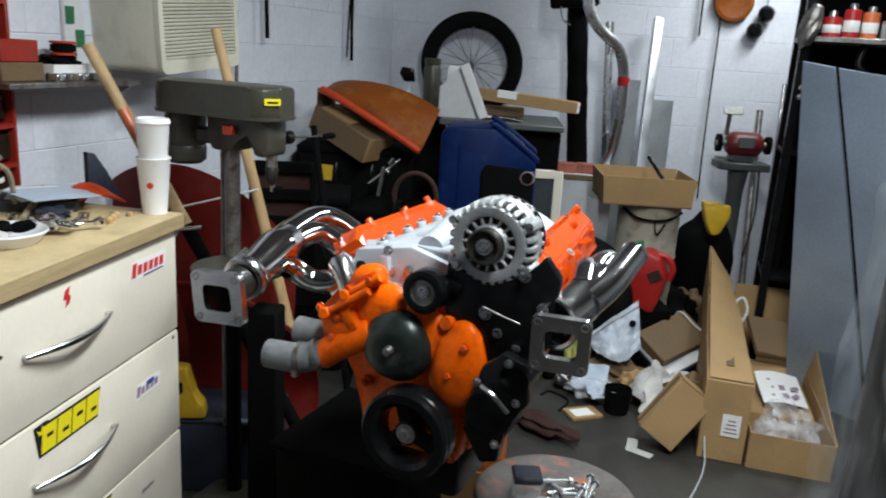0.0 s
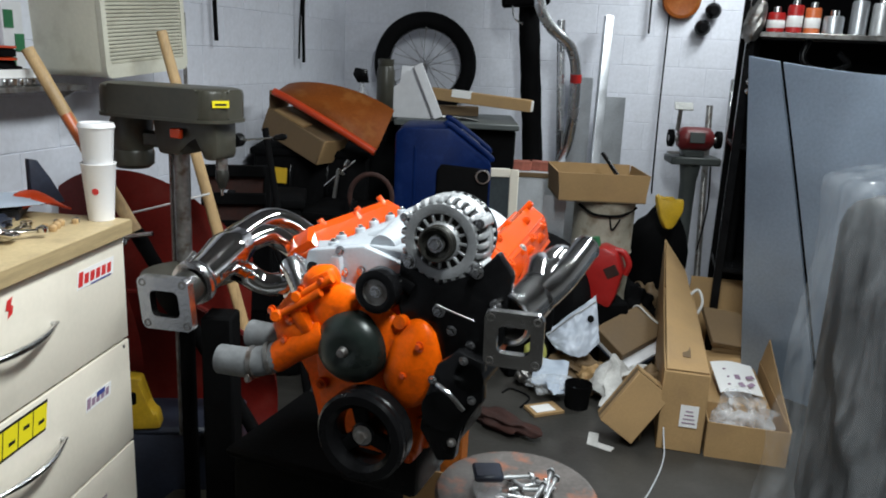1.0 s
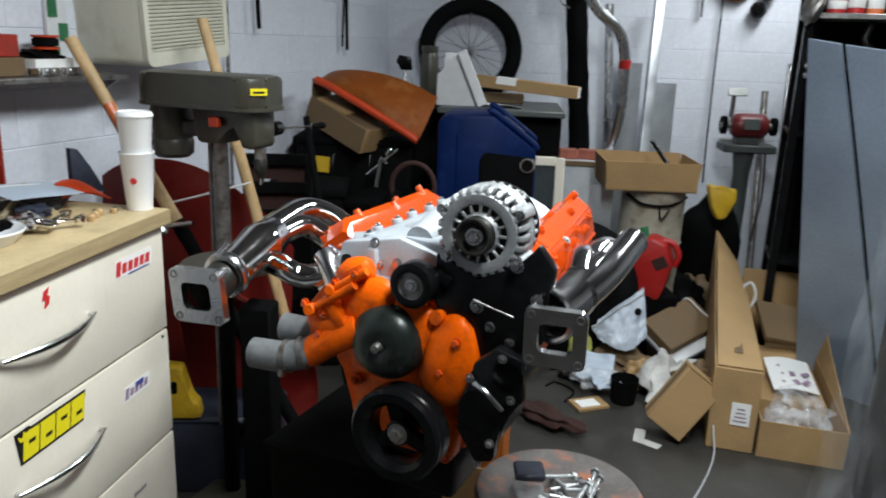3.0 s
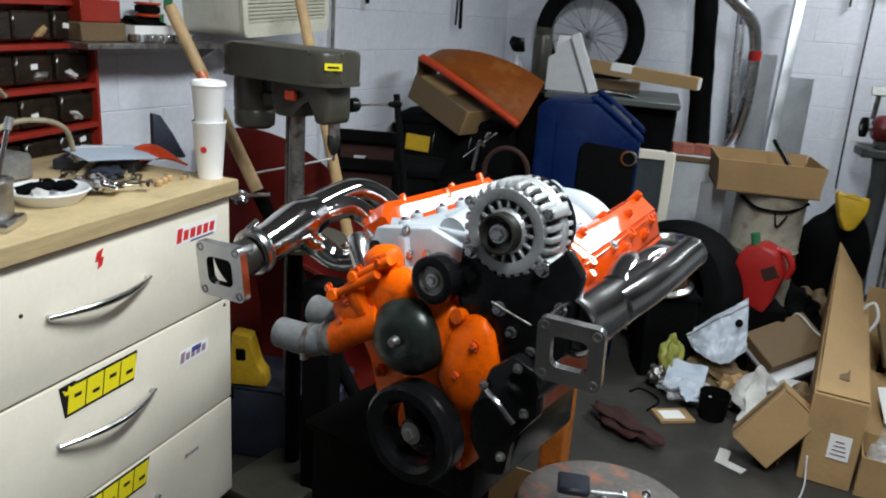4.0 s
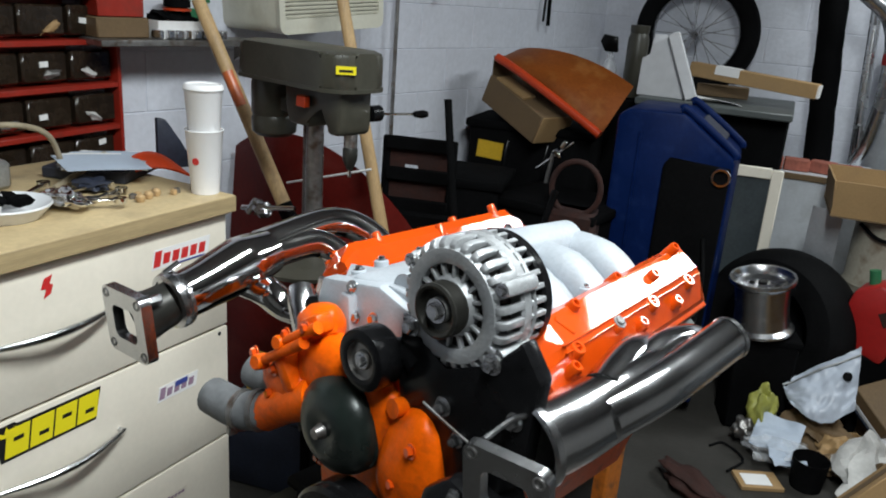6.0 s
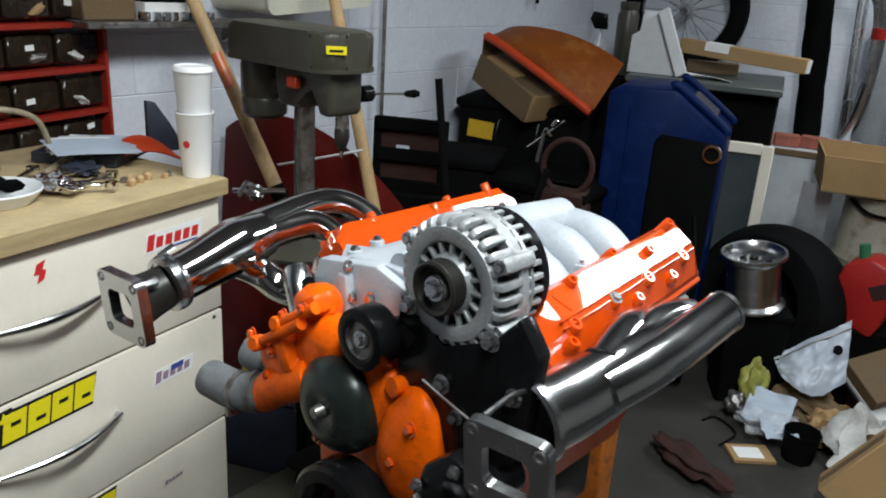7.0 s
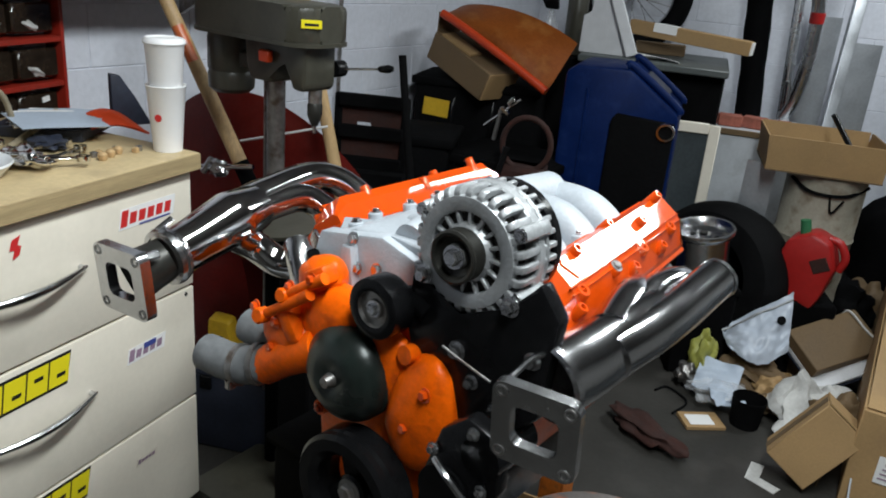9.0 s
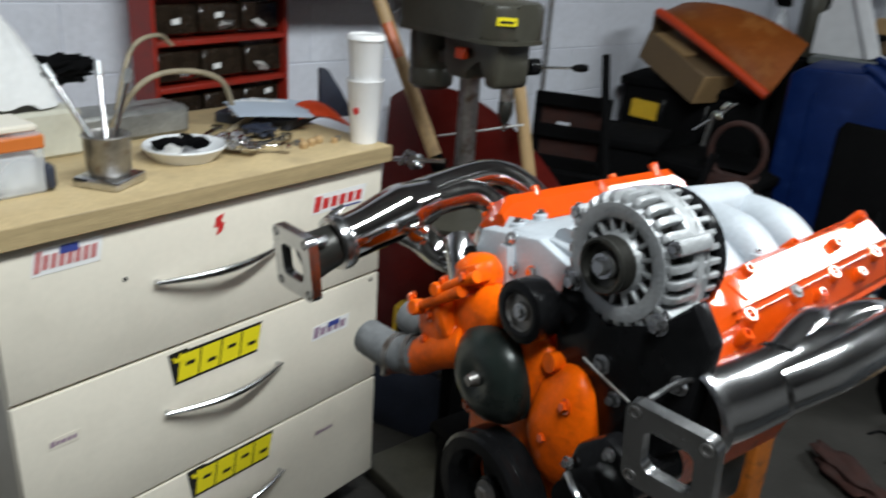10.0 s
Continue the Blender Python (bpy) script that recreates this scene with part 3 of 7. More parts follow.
lathe(bm, [(0.018, 0.046), (0.034, 0.046), (0.039, 0.052), (0.039, 0.062), (0.018, 0.062)], (AX, 0, AZ), (0, 1, 0), n=36)
part("front_grille", bm, "alt_alu", alt)
FIN = [(0.068, 0.048), (0.078, 0.049), (0.0835, 0.0535), (0.0855, 0.06), (0.0855, 0.09), (0.077, 0.09), (0.077, 0.062), (0.072, 0.056), (0.068, 0.055)]
fin_me = None
for k in range(27):
    mk = Matrix.Translation((AX, 0, AZ)) @ Matrix.Rotation(2 * math.pi * k / 27, 4, "Y")
    if fin_me is None:
        o = part("cooling_fin", prism(B(), FIN, 0.0098, Matrix.Translation((0, 0, -0.0049)), bev=0.0014), "alt_alu", alt)
        fin_me = o.data
    else:
        o = new("cooling_fin", fin_me)
        o.parent = alt
    o.matrix_local = mk
part("stator_band", ring(0.06, AR + 0.0008, 0.086, 0.104), "alt_alu", alt)
fin_me = None
for k in range(30):
    mk = Matrix.Translation((AX, 0, AZ)) @ Matrix.Rotation(2 * math.pi * k / 30, 4, "Y")
    if fin_me is None:
        o = part("rear_fin", box(B(), (0.0765, 0.118, 0), (0.014, 0.032, 0.0072), bev=0.0014), "alt_alu", alt)
        fin_me = o.data
    else:
        o = new("rear_fin", fin_me)
        o.parent = alt
    o.matrix_local = mk
part("clamp_band", ring(0.07, AR + 0.0005, 0.108, 0.114), "alt_alu", alt)
part("rear_cap", ring(0.04, 0.082, 0.132, 0.15), "black", alt, "black plastic rear cap")
for a in (28, 205, 150, 330):
    mk = Matrix.Translation((AX, 0, AZ)) @ Matrix.Rotation(radians(a), 4, "Y")
    ear = box(B(), (AR + 0.001, 0.084, 0), (0.017, 0.06, 0.02), bev=0.006, seg=2, m=mk)
    part("mounting_ear", ear, "alt_alu", alt)
for a in (28, 150, 205, 330):
    c = Matrix.Translation((AX, 0, AZ)) @ Matrix.Rotation(radians(a), 4, "Y") @ Vector((AR + 0.001, 0.054, 0))
    part("bolt", hexbolt(B(), c, (0, -1, 0), 0.006, 0.006), "steel", alt)
M["pulley_grey"] = surf("dark_phosphated_steel", (0.035, 0.034, 0.03), 0.36, metal=0.5, var=0.2, scale=18, bump=0.1)
bm = lathe(B(), [(0.0, 0.034), (0.017, 0.034), (0.026, 0.03), (0.0285, 0.022), (0.032, 0.0205), (0.035, 0.0225)] + [(0.035 - 0.0025 * (k % 2), 0.025 + 0.0022 * k) for k in range(9)] + [(0.033, 0.05), (0, 0.05)], (AX, 0, AZ), (0, 1, 0), n=40)
pul = part("pulley", bm, "pulley_grey", alt, "dark ribbed pulley cup")
part("collar", lathe(B(), [(0, 0.026), (0.0135, 0.026), (0.0165, 0.03), (0.0165, 0.035), (0, 0.035)], (AX, 0, AZ), (0, 1, 0), n=24), "alu_dark", pul)
part("pulley_nut", hexbolt(B(), (AX, 0.026, AZ), (0, -1, 0), 0.0105, 0.01), "steel", pul)
# black accessory bracket
bm = prism(B(), [(0.06, 0.2), (0.11, 0.17), (0.2, 0.16), (0.26, 0.22), (0.272, 0.36), (0.24, 0.4), (0.205, 0.35), (0.13, 0.315), (0.065, 0.35), (0.045, 0.36), (0.04, 0.28)], 0.028, along(0.048, 0), bev=0.006)
brk = part("accessory_bracket", bm, "black", eng, "black steel accessory bracket")
for x, z, r in ((0.067, 0.358, 0.009), (0.204, 0.358, 0.009), (0.132, 0.27, 0.009), (0.245, 0.3, 0.008), (0.16, 0.235, 0.007), (0.2, 0.21, 0.007)):
    hb = hexbolt(B(), (x, 0.047, z), (0, -1, 0), r, 0.013)
    part("bolt", hb, "steel", brk)
# idler
bm = lathe(B(), [(0.026, -0.004), (0.036, -0.006), (0.043, -0.003), (0.044, 0.004), (0.044, 0.032), (0.042, 0.036), (0.02, 0.036)], (0.014, 0.01, 0.299), (0, 1, 0), n=40)
idl = part("idler_pulley", bm, "black", eng, "black belt idler pulley")
bm = lathe(B(), [(0, -0.001), (0.013, -0.001), (0.014, 0.003), (0.026, 0.003), (0.027, -0.003)], (0.014, 0.01, 0.299), (0, 1, 0), n=36)
part("bearing", bm, "steel_old", idl)
part("bolt", hexbolt(B(), (0.014, 0.01, 0.299), (0, -1, 0), 0.008, 0.007), "steel", idl)
part("arm", tube(B(), [(0.014, 0.045, 0.299), (0.05, 0.06, 0.31), (0.075, 0.06, 0.3)], 0.02, n=14), "black", idl)
# water pump pulley (domed)
bm = lathe(B(), [(0.0, -0.012), (0.018, -0.012), (0.03, -0.016), (0.05, -0.012), (0.066, 0.0), (0.0745, 0.014), (0.076, 0.022), (0.072, 0.026), (0.076, 0.03), (0.076, 0.046), (0.07, 0.05), (0.03, 0.05)], (-0.044, 0.004, 0.172), (0, 1, 0), n=48)
wp = part("pump_pulley", bm, "pulley", eng, "domed dark green pump pulley")
part("hub", lathe(B(), [(0, -0.026), (0.008, -0.026), (0.0095, -0.02), (0.012, -0.01), (0, -0.01)], (-0.044, 0.004, 0.172), (0, 1, 0), n=18), "steel_old", wp)
# crank damper: open ring with spokes
bm = lathe(B(), [(0.062, -0.012), (0.072, -0.022), (0.09, -0.022), (0.096, -0.016), (0.096, -0.006), (0.092, -0.003), (0.096, 0.002), (0.096, 0.03), (0.06, 0.034), (0.058, 0.0), (0.062, -0.012)], (0, 0.0, 0), (0, 1, 0), n=56)
spokes = []
for a in (20, 140, 255):
    mk = Matrix.Rotation(radians(a), 4, "Y")
    spokes.append(box(B(), (0.042, 0.012, 0), (0.05, 0.018, 0.034), bev=0.004, m=mk))
cr = part("crank_pulley", bm, "black", eng, "black three-spoke crank pulley")
for bm in spokes:
    part("spoke", bm, "black", cr)
part("hub", lathe(B(), [(0, -0.004), (0.02, -0.004), (0.026, 0.0), (0.026, 0.06), (0, 0.06)], (0, 0, 0), (0, 1, 0), n=28), "black", cr)
part("crank_bolt", hexbolt(B(), (0, -0.004, 0), (0, -1, 0), 0.014, 0.012), "steel_old", cr)
# power steering pump below the bracket
bm = prism(B(), [(0.125, 0.1), (0.12, 0.04), (0.16, -0.02), (0.195, -0.01), (0.2, 0.06), (0.245, 0.12), (0.24, 0.2), (0.19, 0.215), (0.15, 0.18)], 0.03, along(0.0, 0), bev=0.006)
cyl(bm, (0.165, -0.005, 0.09), (0.165, 0.1, 0.09), 0.04, n=28)
cyl(bm, (0.215, 0.0, 0.165), (0.215, 0.09, 0.165), 0.03, n=24)
psp = part("steering_pump", bm, "black", eng, "black steering pump and bracket")
for p, mt in (((0.145, -0.003, 0.15), "steel"), ((0.225, -0.003, 0.125), "steel"), ((0.19, -0.003, 0.03), "steel_old"), ((0.205, -0.003, 0.2), "steel")):
    part("bolt", hexbolt(B(), p, (0, -1, 0), 0.006, 0.01), mt, psp)
part("line", tube(B(), [(0.16, -0.02, 0.15), (0.19, -0.03, 0.14), (0.215, -0.02, 0.11)], 0.005, n=8), "steel", psp, "bent metal line")
part("dipstick", tube(B(), [(0.145, -0.005, 0.3), (0.182, -0.005, 0.29), (0.22, -0.005, 0.281)], 0.0017, n=8), "steel_old", eng, "thin metal tube")
# right turbo manifold
M["brushed"] = surf("brushed_stainless", (0.6, 0.6, 0.61), 0.17, metal=1.0, var=0.06, scale=9, bump=0.05, bscale=200, rvar=0.4)
def flange(parent, c, turn, tilt=0, w=0.104, h=0.108, lean=0, thick=0.014):
    m = Matrix.Translation(c) @ pose(0, 0, 0, 90 + tilt, 0, turn) @ pose(0, 0, 0, 0, 0, lean)
    bm = plate_hole(B(), rrect(w, h, 0.014), rrect(w * 0.56, h * 0.5, 0.012), thick, m)
    f = part("flange", bm, "steel", parent, "square steel turbo flange")
    for sx in (-1, 1):
        for sy in (-1, 1):
            p = m @ Vector((sx * w * 0.39, sy * h * 0.39, thick + 0.0002))
            part("bolt_hole", lathe(B(), [(0.0055, 0.0), (0.0055, 0.0012), (0.0075, 0.0012), (0.0075, 0)], p, m.to_3x3() @ Vector((0, 0, 1)), n=16), "steel_old", f)
    return f
bm = tube(B(), [(0.262, 0.066, 0.272), (0.275, 0.12, 0.28), (0.292, 0.2, 0.3), (0.305, 0.27, 0.315)], [0.049, 0.047, 0.044, 0.036], n=32, caps=False)
mr = part("turbo_manifold", bm, "brushed", eng, "polished steel turbo manifold")
part("primary_tube", tube(B(), [(0.3, 0.15, 0.293), (0.325, 0.24, 0.317), (0.338, 0.385, 0.345)], [0.033, 0.031, 0.03], n=24), "brushed", mr)
part("primary_tube", tube(B(), [(0.285, 0.17, 0.31), (0.268, 0.26, 0.325), (0.255, 0.33, 0.31), (0.235, 0.36, 0.28)], [0.032, 0.03, 0.028, 0.028], n=20), "brushed", mr)
part("primary_tube", tube(B(), [(0.29, 0.2, 0.305), (0.285, 0.3, 0.33), (0.29, 0.38, 0.325), (0.26, 0.46, 0.28)], [0.026, 0.026, 0.026, 0.026], n=20), "brushed", mr)
bm = lathe(B(), [(0.044, 0.0), (0.05, -0.003), (0.055, 0.0), (0.055, 0.008), (0.05, 0.012)], (0.261, 0.06, 0.2715), (0.23, 1, 0.14), n=36)
part("neck_ring", bm, "steel", mr)
# Darker lining gives the open neck its inner shade by colour.
part("neck_inside", tube(B(), [(0.264, 0.072, 0.273), (0.275, 0.12, 0.28), (0.292, 0.2, 0.3)], [0.046, 0.045, 0.02], n=28, caps=False), "steel_old", mr, "inside of the neck, coloured darker for the shade there")
part("tail_cap", cyl(B(), (0.3385, 0.386, 0.3452), (0.3395, 0.392, 0.3464), 0.031, n=24), "steel", mr)
for k in range(3):
    part("head_flange", box(B(), (0.25, 0.2 + k * 0.14, 0.255), (0.012, 0.09, 0.075), rot=(0, -36, 0), bev=0.004), "steel", mr)
flange(mr, (0.305, -0.03, 0.272), 8, 8)
part("stud", tube(B(), [(0.262, -0.03, 0.315), (0.255, 0.03, 0.315), (0.262, 0.066, 0.31)], 0.004, n=8), "steel", mr)
# left turbo manifold
bm = tube(B(), [(-0.352, -0.07, 0.279), (-0.358, -0.01, 0.292), (-0.372, 0.07, 0.308), (-0.385, 0.13, 0.315)], [0.038, 0.04, 0.048, 0.04], n=28)
ml = part("turbo_manifold", bm, "chrome", eng, "polished steel turbo manifold")
part("primary_tube", tube(B(), [(-0.378, 0.05, 0.312), (-0.4, 0.18, 0.332), (-0.412, 0.29, 0.338), (-0.385, 0.35, 0.318), (-0.33, 0.385, 0.27)], [0.034, 0.029, 0.028, 0.028, 0.028], n=24), "chrome", ml)
part("primary_tube", tube(B(), [(-0.37, 0.06, 0.305), (-0.38, 0.16, 0.315), (-0.375, 0.235, 0.315), (-0.34, 0.27, 0.285), (-0.3, 0.28, 0.25)], [0.032, 0.027, 0.026, 0.026, 0.026], n=24), "chrome", ml)
part("primary_tube", tube(B(), [(-0.36, 0.06, 0.29), (-0.35, 0.1, 0.262), (-0.315, 0.125, 0.235), (-0.27, 0.14, 0.24), (-0.245, 0.15, 0.262)], [0.03, 0.027, 0.026, 0.026, 0.026], n=24), "chrome", ml)
part("primary_tube", tube(B(), [(-0.225, 0.085, 0.305), (-0.205, 0.075, 0.29), (-0.185, 0.07, 0.255), (-0.18, 0.075, 0.225)], [0.022, 0.023, 0.023, 0.023], n=20), "steel", ml, "bent polished tube")
bm = lathe(B(), [(0.036, -0.012), (0.045, -0.01), (0.047, -0.003), (0.043, 0.0), (0.047, 0.003), (0.045, 0.01), (0.036, 0.012)], (-0.353, -0.062, 0.281), (-0.1, 1, 0.15), n=32)
part("clamp_ring", bm, "steel", ml, "v-band clamp")
part("clamp_bolt", tube(B(), [(-0.36, -0.075, 0.325), (-0.36, -0.05, 0.338)], 0.005, n=8), "steel", ml)
part("neck", tube(B(), [(-0.352, -0.066, 0.279), (-0.358, -0.095, 0.267), (-0.364, -0.1225, 0.257)], [0.034, 0.037, 0.044], n=28, caps=False), "pulley_grey", ml, "stained short neck")
# Dark disc closes the neck, in place of shade deep inside it.
part("throat", lathe(B(), [(0, 0), (0.0335, 0), (0.0335, 0.004), (0, 0.004)], (-0.355, -0.08, 0.2735), (0.15, 1, 0.4), n=24), "inside", ml, "inside of the neck, coloured darker for the shade there")
flange(ml, (-0.364, -0.122, 0.256), 4, 4, w=0.115, h=0.108, lean=3, thick=0.017)
part("stud", hexbolt(B(), (-0.325, -0.118, 0.3), (0.3, 0.9, 0.2), 0.007, 0.02), "steel", ml)
part("head_flange", prism(B(), [(-0.045, -0.05), (0.03, -0.055), (0.05, 0.0), (0.03, 0.05), (-0.03, 0.055)], 0.01, Matrix.Translation((-0.225, 0.13, 0.255)) @ pose(0, 0, 0, 80, 0, -25), bev=0.003), "steel", ml)
# engine stand
M["stand_orange"] = surf("worn_orange_paint", (0.55, 0.16, 0.02), 0.5, var=0.2, scale=12, bump=0.3, dirt=(0.1, 0.05, 0.03), dirt_amount=0.4)
st = thing("engine_stand", 0.262, 2.76, 0, -20, "worn orange steel engine stand under the engine", "engine stand")
part("mast", box(B(), (0, 0, 0.45), (0.075, 0.075, 0.9), bev=0.006), "stand_orange", st)
part("rear_beam", box(B(), (-0.08, 0.0, 0.075), (0.9, 0.07, 0.07), bev=0.006), "stand_orange", st)
part("leg", box(B(), (-0.3, -0.3, 0.072), (0.07, 0.62, 0.065), bev=0.006), "stand_orange", st)
part("leg", box(B(), (0.14, -0.3, 0.072), (0.07, 0.62, 0.065), bev=0.006), "stand_orange", st)
part("head", cyl(B(), (0.0, 0.06, 0.88), (-0.0, -0.14, 0.88), 0.05, n=24), "stand_orange", st)
part("mounting_plate", box(B(), (-0.02, -0.15, 0.9), (0.28, 0.02, 0.2), bev=0.01), "steel_old", st)
for x, y in ((-0.48, 0.0), (0.32, 0.0), (-0.3, -0.6), (0.14, -0.6)):
    part("caster", cyl(B(), (x - 0.015, y, 0.035), (x + 0.015, y, 0.035), 0.035, n=20), "rubber", st, "black caster wheel")

# ---- materials of the stored things ----
M["red_paint"] = surf("dull_red_car_paint", (0.1, 0.006, 0.004), 0.4, var=0.2, scale=4, bump=0.05, spec=0.25, dirt=(0.12, 0.02, 0.015), dirt_amount=0.3)
M["red_rack"] = surf("red_enamel_rack", (0.3, 0.02, 0.01), 0.4, var=0.12, scale=9, dirt=(0.16, 0.03, 0.02), dirt_amount=0.3)
M["smoke"] = surf("smoky_clear_plastic", (0.022, 0.015, 0.01), 0.16, var=0.4, scale=22, bump=0.15)
M["olive"] = surf("olive_grey_machine_paint", (0.05, 0.047, 0.035), 0.38, var=0.14, scale=7, bump=0.12, dirt=(0.03, 0.028, 0.02), dirt_amount=0.3)
M["wood"] = surf("ash_wood", (0.5, 0.33, 0.16), 0.55, var=0.2, scale=5, bump=0.15, stretch=(3, 3, 0.4), dirt=(0.25, 0.15, 0.07), dirt_amount=0.3)
M["ac_cream"] = surf("yellowed_plastic", (0.62, 0.6, 0.5), 0.45, var=0.06, scale=5, bump=0.06, dirt=(0.4, 0.36, 0.27), dirt_amount=0.2)
M["card"] = surf("brown_cardboard", (0.36, 0.225, 0.1), 0.75, var=0.1, scale=5, bump=0.15, bscale=120, dirt=(0.28, 0.17, 0.09), dirt_amount=0.15)
M["card_dark"] = surf("old_brown_cardboard", (0.14, 0.088, 0.042), 0.75, var=0.14, scale=5, bump=0.2, bscale=110, dirt=(0.14, 0.09, 0.05), dirt_amount=0.25)
M["fender"] = surf("faded_orange_plastic", (0.2, 0.052, 0.008), 0.5, spec=0.15, var=0.18, scale=5, bump=0.1, dirt=(0.3, 0.12, 0.03), dirt_amount=0.3)
M["fender_edge"] = surf("bright_orange_edge", (0.5, 0.045, 0.008), 0.4, var=0.1)
M["blue"] = surf("blue_machine_plastic", (0.002, 0.011, 0.062), 0.45, var=0.15, scale=7, bump=0.1, spec=0.08, dirt=(0.01, 0.025, 0.1), dirt_amount=0.3)
M["slate"] = surf("grey_green_tabletop", (0.08, 0.09, 0.088), 0.5, var=0.15, scale=6)
M["foam"] = surf("white_polystyrene", (0.66, 0.66, 0.68), 0.8, var=0.06, scale=20, bump=0.3, bscale=200)
M["galv"] = surf("bare_aluminium_sheet", (0.5, 0.52, 0.55), 0.35, metal=0.8, var=0.1, scale=5, bump=0.08)
M["drum"] = surf("dirty_cream_drum", (0.36, 0.33, 0.265), 0.55, var=0.14, scale=6, bump=0.15, dirt=(0.2, 0.15, 0.1), dirt_amount=0.5)
M["gas_red"] = surf("red_fuel_plastic", (0.36, 0.012, 0.011), 0.4, var=0.1, scale=8, bump=0.12)
M["yellow_plastic"] = surf("yellow_plastic", (0.62, 0.38, 0.02), 0.45, var=0.12, scale=9, dirt=(0.4, 0.25, 0.04), dirt_amount=0.2)
M["brick_red"] = surf("red_brick", (0.3, 0.09, 0.06), 0.8, var=0.25, scale=14, bump=0.5)
M["hood"] = surf("blue_grey_primer_panel", (0.33, 0.4, 0.5), 0.52, metal=0.6, var=0.1, scale=3, bump=0.05)
M["grind_grey"] = surf("grey_green_cast_iron", (0.06, 0.068, 0.066), 0.5, var=0.15, scale=9, bump=0.2)
M["plastic"] = film("clear_plastic_sheet", (0.8, 0.84, 0.88), 0.065, 0.1, (1.6, 1.6, 0.35))
M["bag"] = film("clear_bag", (0.8, 0.82, 0.85), 0.28, 0.15)
M["cloth_white"] = surf("crumpled_white_cloth", (0.55, 0.54, 0.52), 0.8, var=0.12, scale=9, bump=0.3)
M["cloth_red"] = surf("dark_red_rag", (0.03, 0.0085, 0.0055), 0.85, var=0.3, scale=14, bump=0.5)
M["navy"] = surf("dark_navy_plastic", (0.022, 0.027, 0.045), 0.5, var=0.25, scale=8)
M["shelf_white"] = surf("pale_cabinet_paint", (0.5, 0.52, 0.55), 0.5, var=0.08, scale=5, dirt=(0.3, 0.3, 0.3), dirt_amount=0.2)
M["glass_dark"] = surf("dusty_dark_glass", (0.05, 0.06, 0.065), 0.15, var=0.15, scale=6)
M["greenish"] = surf("green_plastic", (0.03, 0.16, 0.07), 0.4)
M["can_orange"] = surf("orange_tin_print", (0.55, 0.13, 0.04), 0.35)
M["pipe_bright"] = surf("aluminised_pipe", (0.7, 0.71, 0.73), 0.26, metal=1.0, var=0.08, scale=10, bump=0.05)
M["drape_core"] = surf("dark_covered_machine", (0.018, 0.02, 0.022), 0.6, var=0.4, scale=4)

WALL_RZ = math.degrees(math.atan2(2.4, 0.62))
def wall_point(y, off):
    """A point off metres in front of the west wall's face, level with y."""
    n = Vector((2.4, -0.62, 0)).normalized()
    t = (y - 3.6) / 2.4
    return Vector((-1.22 + 0.62 * t, y, 0)) + n * off

# ---- wall unit: air conditioner ----
ac = thing("air_conditioner", -1.052, 3.15, 1.478, WALL_RZ, "cream window air conditioner with a slatted grille in the wall", "air conditioner", ry=-4)
W, H, D = 0.5, 0.4, 0.3
bm = prism(B(), rrect(W, H, 0.03, dx=W / 2, dy=H / 2), D, Matrix(((1, 0, 0, 0), (0, 0, 1, 0.02), (0, 1, 0, 0), (0, 0, 0, 1))), bev=0.006)
part("body", bm, "ac_cream", ac)
m = Matrix(((1, 0, 0, 0), (0, 0, 1, 0.0), (0, 1, 0, 0), (0, 0, 0, 1)))
bm = plate_hole(B(), rrect(W, H, 0.03, dx=W / 2, dy=H / 2), rrect(W - 0.05, H - 0.08, 0.01, dx=W / 2, dy=H / 2 + 0.01), 0.02, m)
front = part("front_frame", bm, "ac_cream", ac)
part("grille_backing", box(B(), (W / 2, 0.017, H / 2 + 0.01), (W - 0.05, 0.004, H - 0.08)), "seam", front)
for k in range(24):
    part("slat", box(B(), (W / 2, 0.008, 0.057 + k * (H - 0.09) / 23), (W - 0.05, 0.012, 0.0065), rot=(25, 0, 0)), "ac_cream", front)
part("control_panel", box(B(), (-0.002, 0.16, 0.36), (0.008, 0.05, 0.06), bev=0.002), "navy", ac, "small dark panel on the side")

# ---- wall shelf with odds and ends ----
sp = wall_point(2.68, 0.15)
shelf = thing("wall_shelf", sp.x, sp.y, 1.43, WALL_RZ, "narrow grey steel shelf on the block wall", "shelf")
part("board", box(B(), (0.3, 0.07, 0.01), (0.6, 0.14, 0.02), bev=0.003), "steel_old", shelf)
for x in (0.56,):
    part("bracket", prism(B(), [(0, 0), (0.11, 0), (0.11, -0.06)], 0.012, Matrix.Translation((x, 0.02, 0)) @ pose(0, 0, 0, 90, 0, 90)), "steel_old", shelf)
def on_shelf(x, y, z=0.021):
    return Matrix.Translation((sp.x, sp.y, 1.43)) @ pose(0, 0, 0, 0, 0, WALL_RZ) @ Matrix.Translation((x, y, z))
bm = B()
for k in range(8):
    box(bm, (0.13 - 0.26 + k * 0.033, 0.03, 0.015), (0.016 + 0.006 * (k % 3), 0.05, 0.026), bev=0.003)
solid("socket_set", bm, "steel", "row of small steel sockets on the shelf", "socket set", at=on_shelf(0.33, 0.0), kind="stuff")
bk = new("open_carton")
bk.matrix_world = on_shelf(0.3, 0.1)
tagged(bk, "white open carton full of small parts on the shelf", "carton")
part("tray", plate_hole(B(), rrect(0.2, 0.15, 0.004), rrect(0.19, 0.14, 0.004), 0.055), "white_paper", bk)
part("base", box(B(), (0, 0, 0.03), (0.19, 0.14, 0.012)), "card_dark", bk)
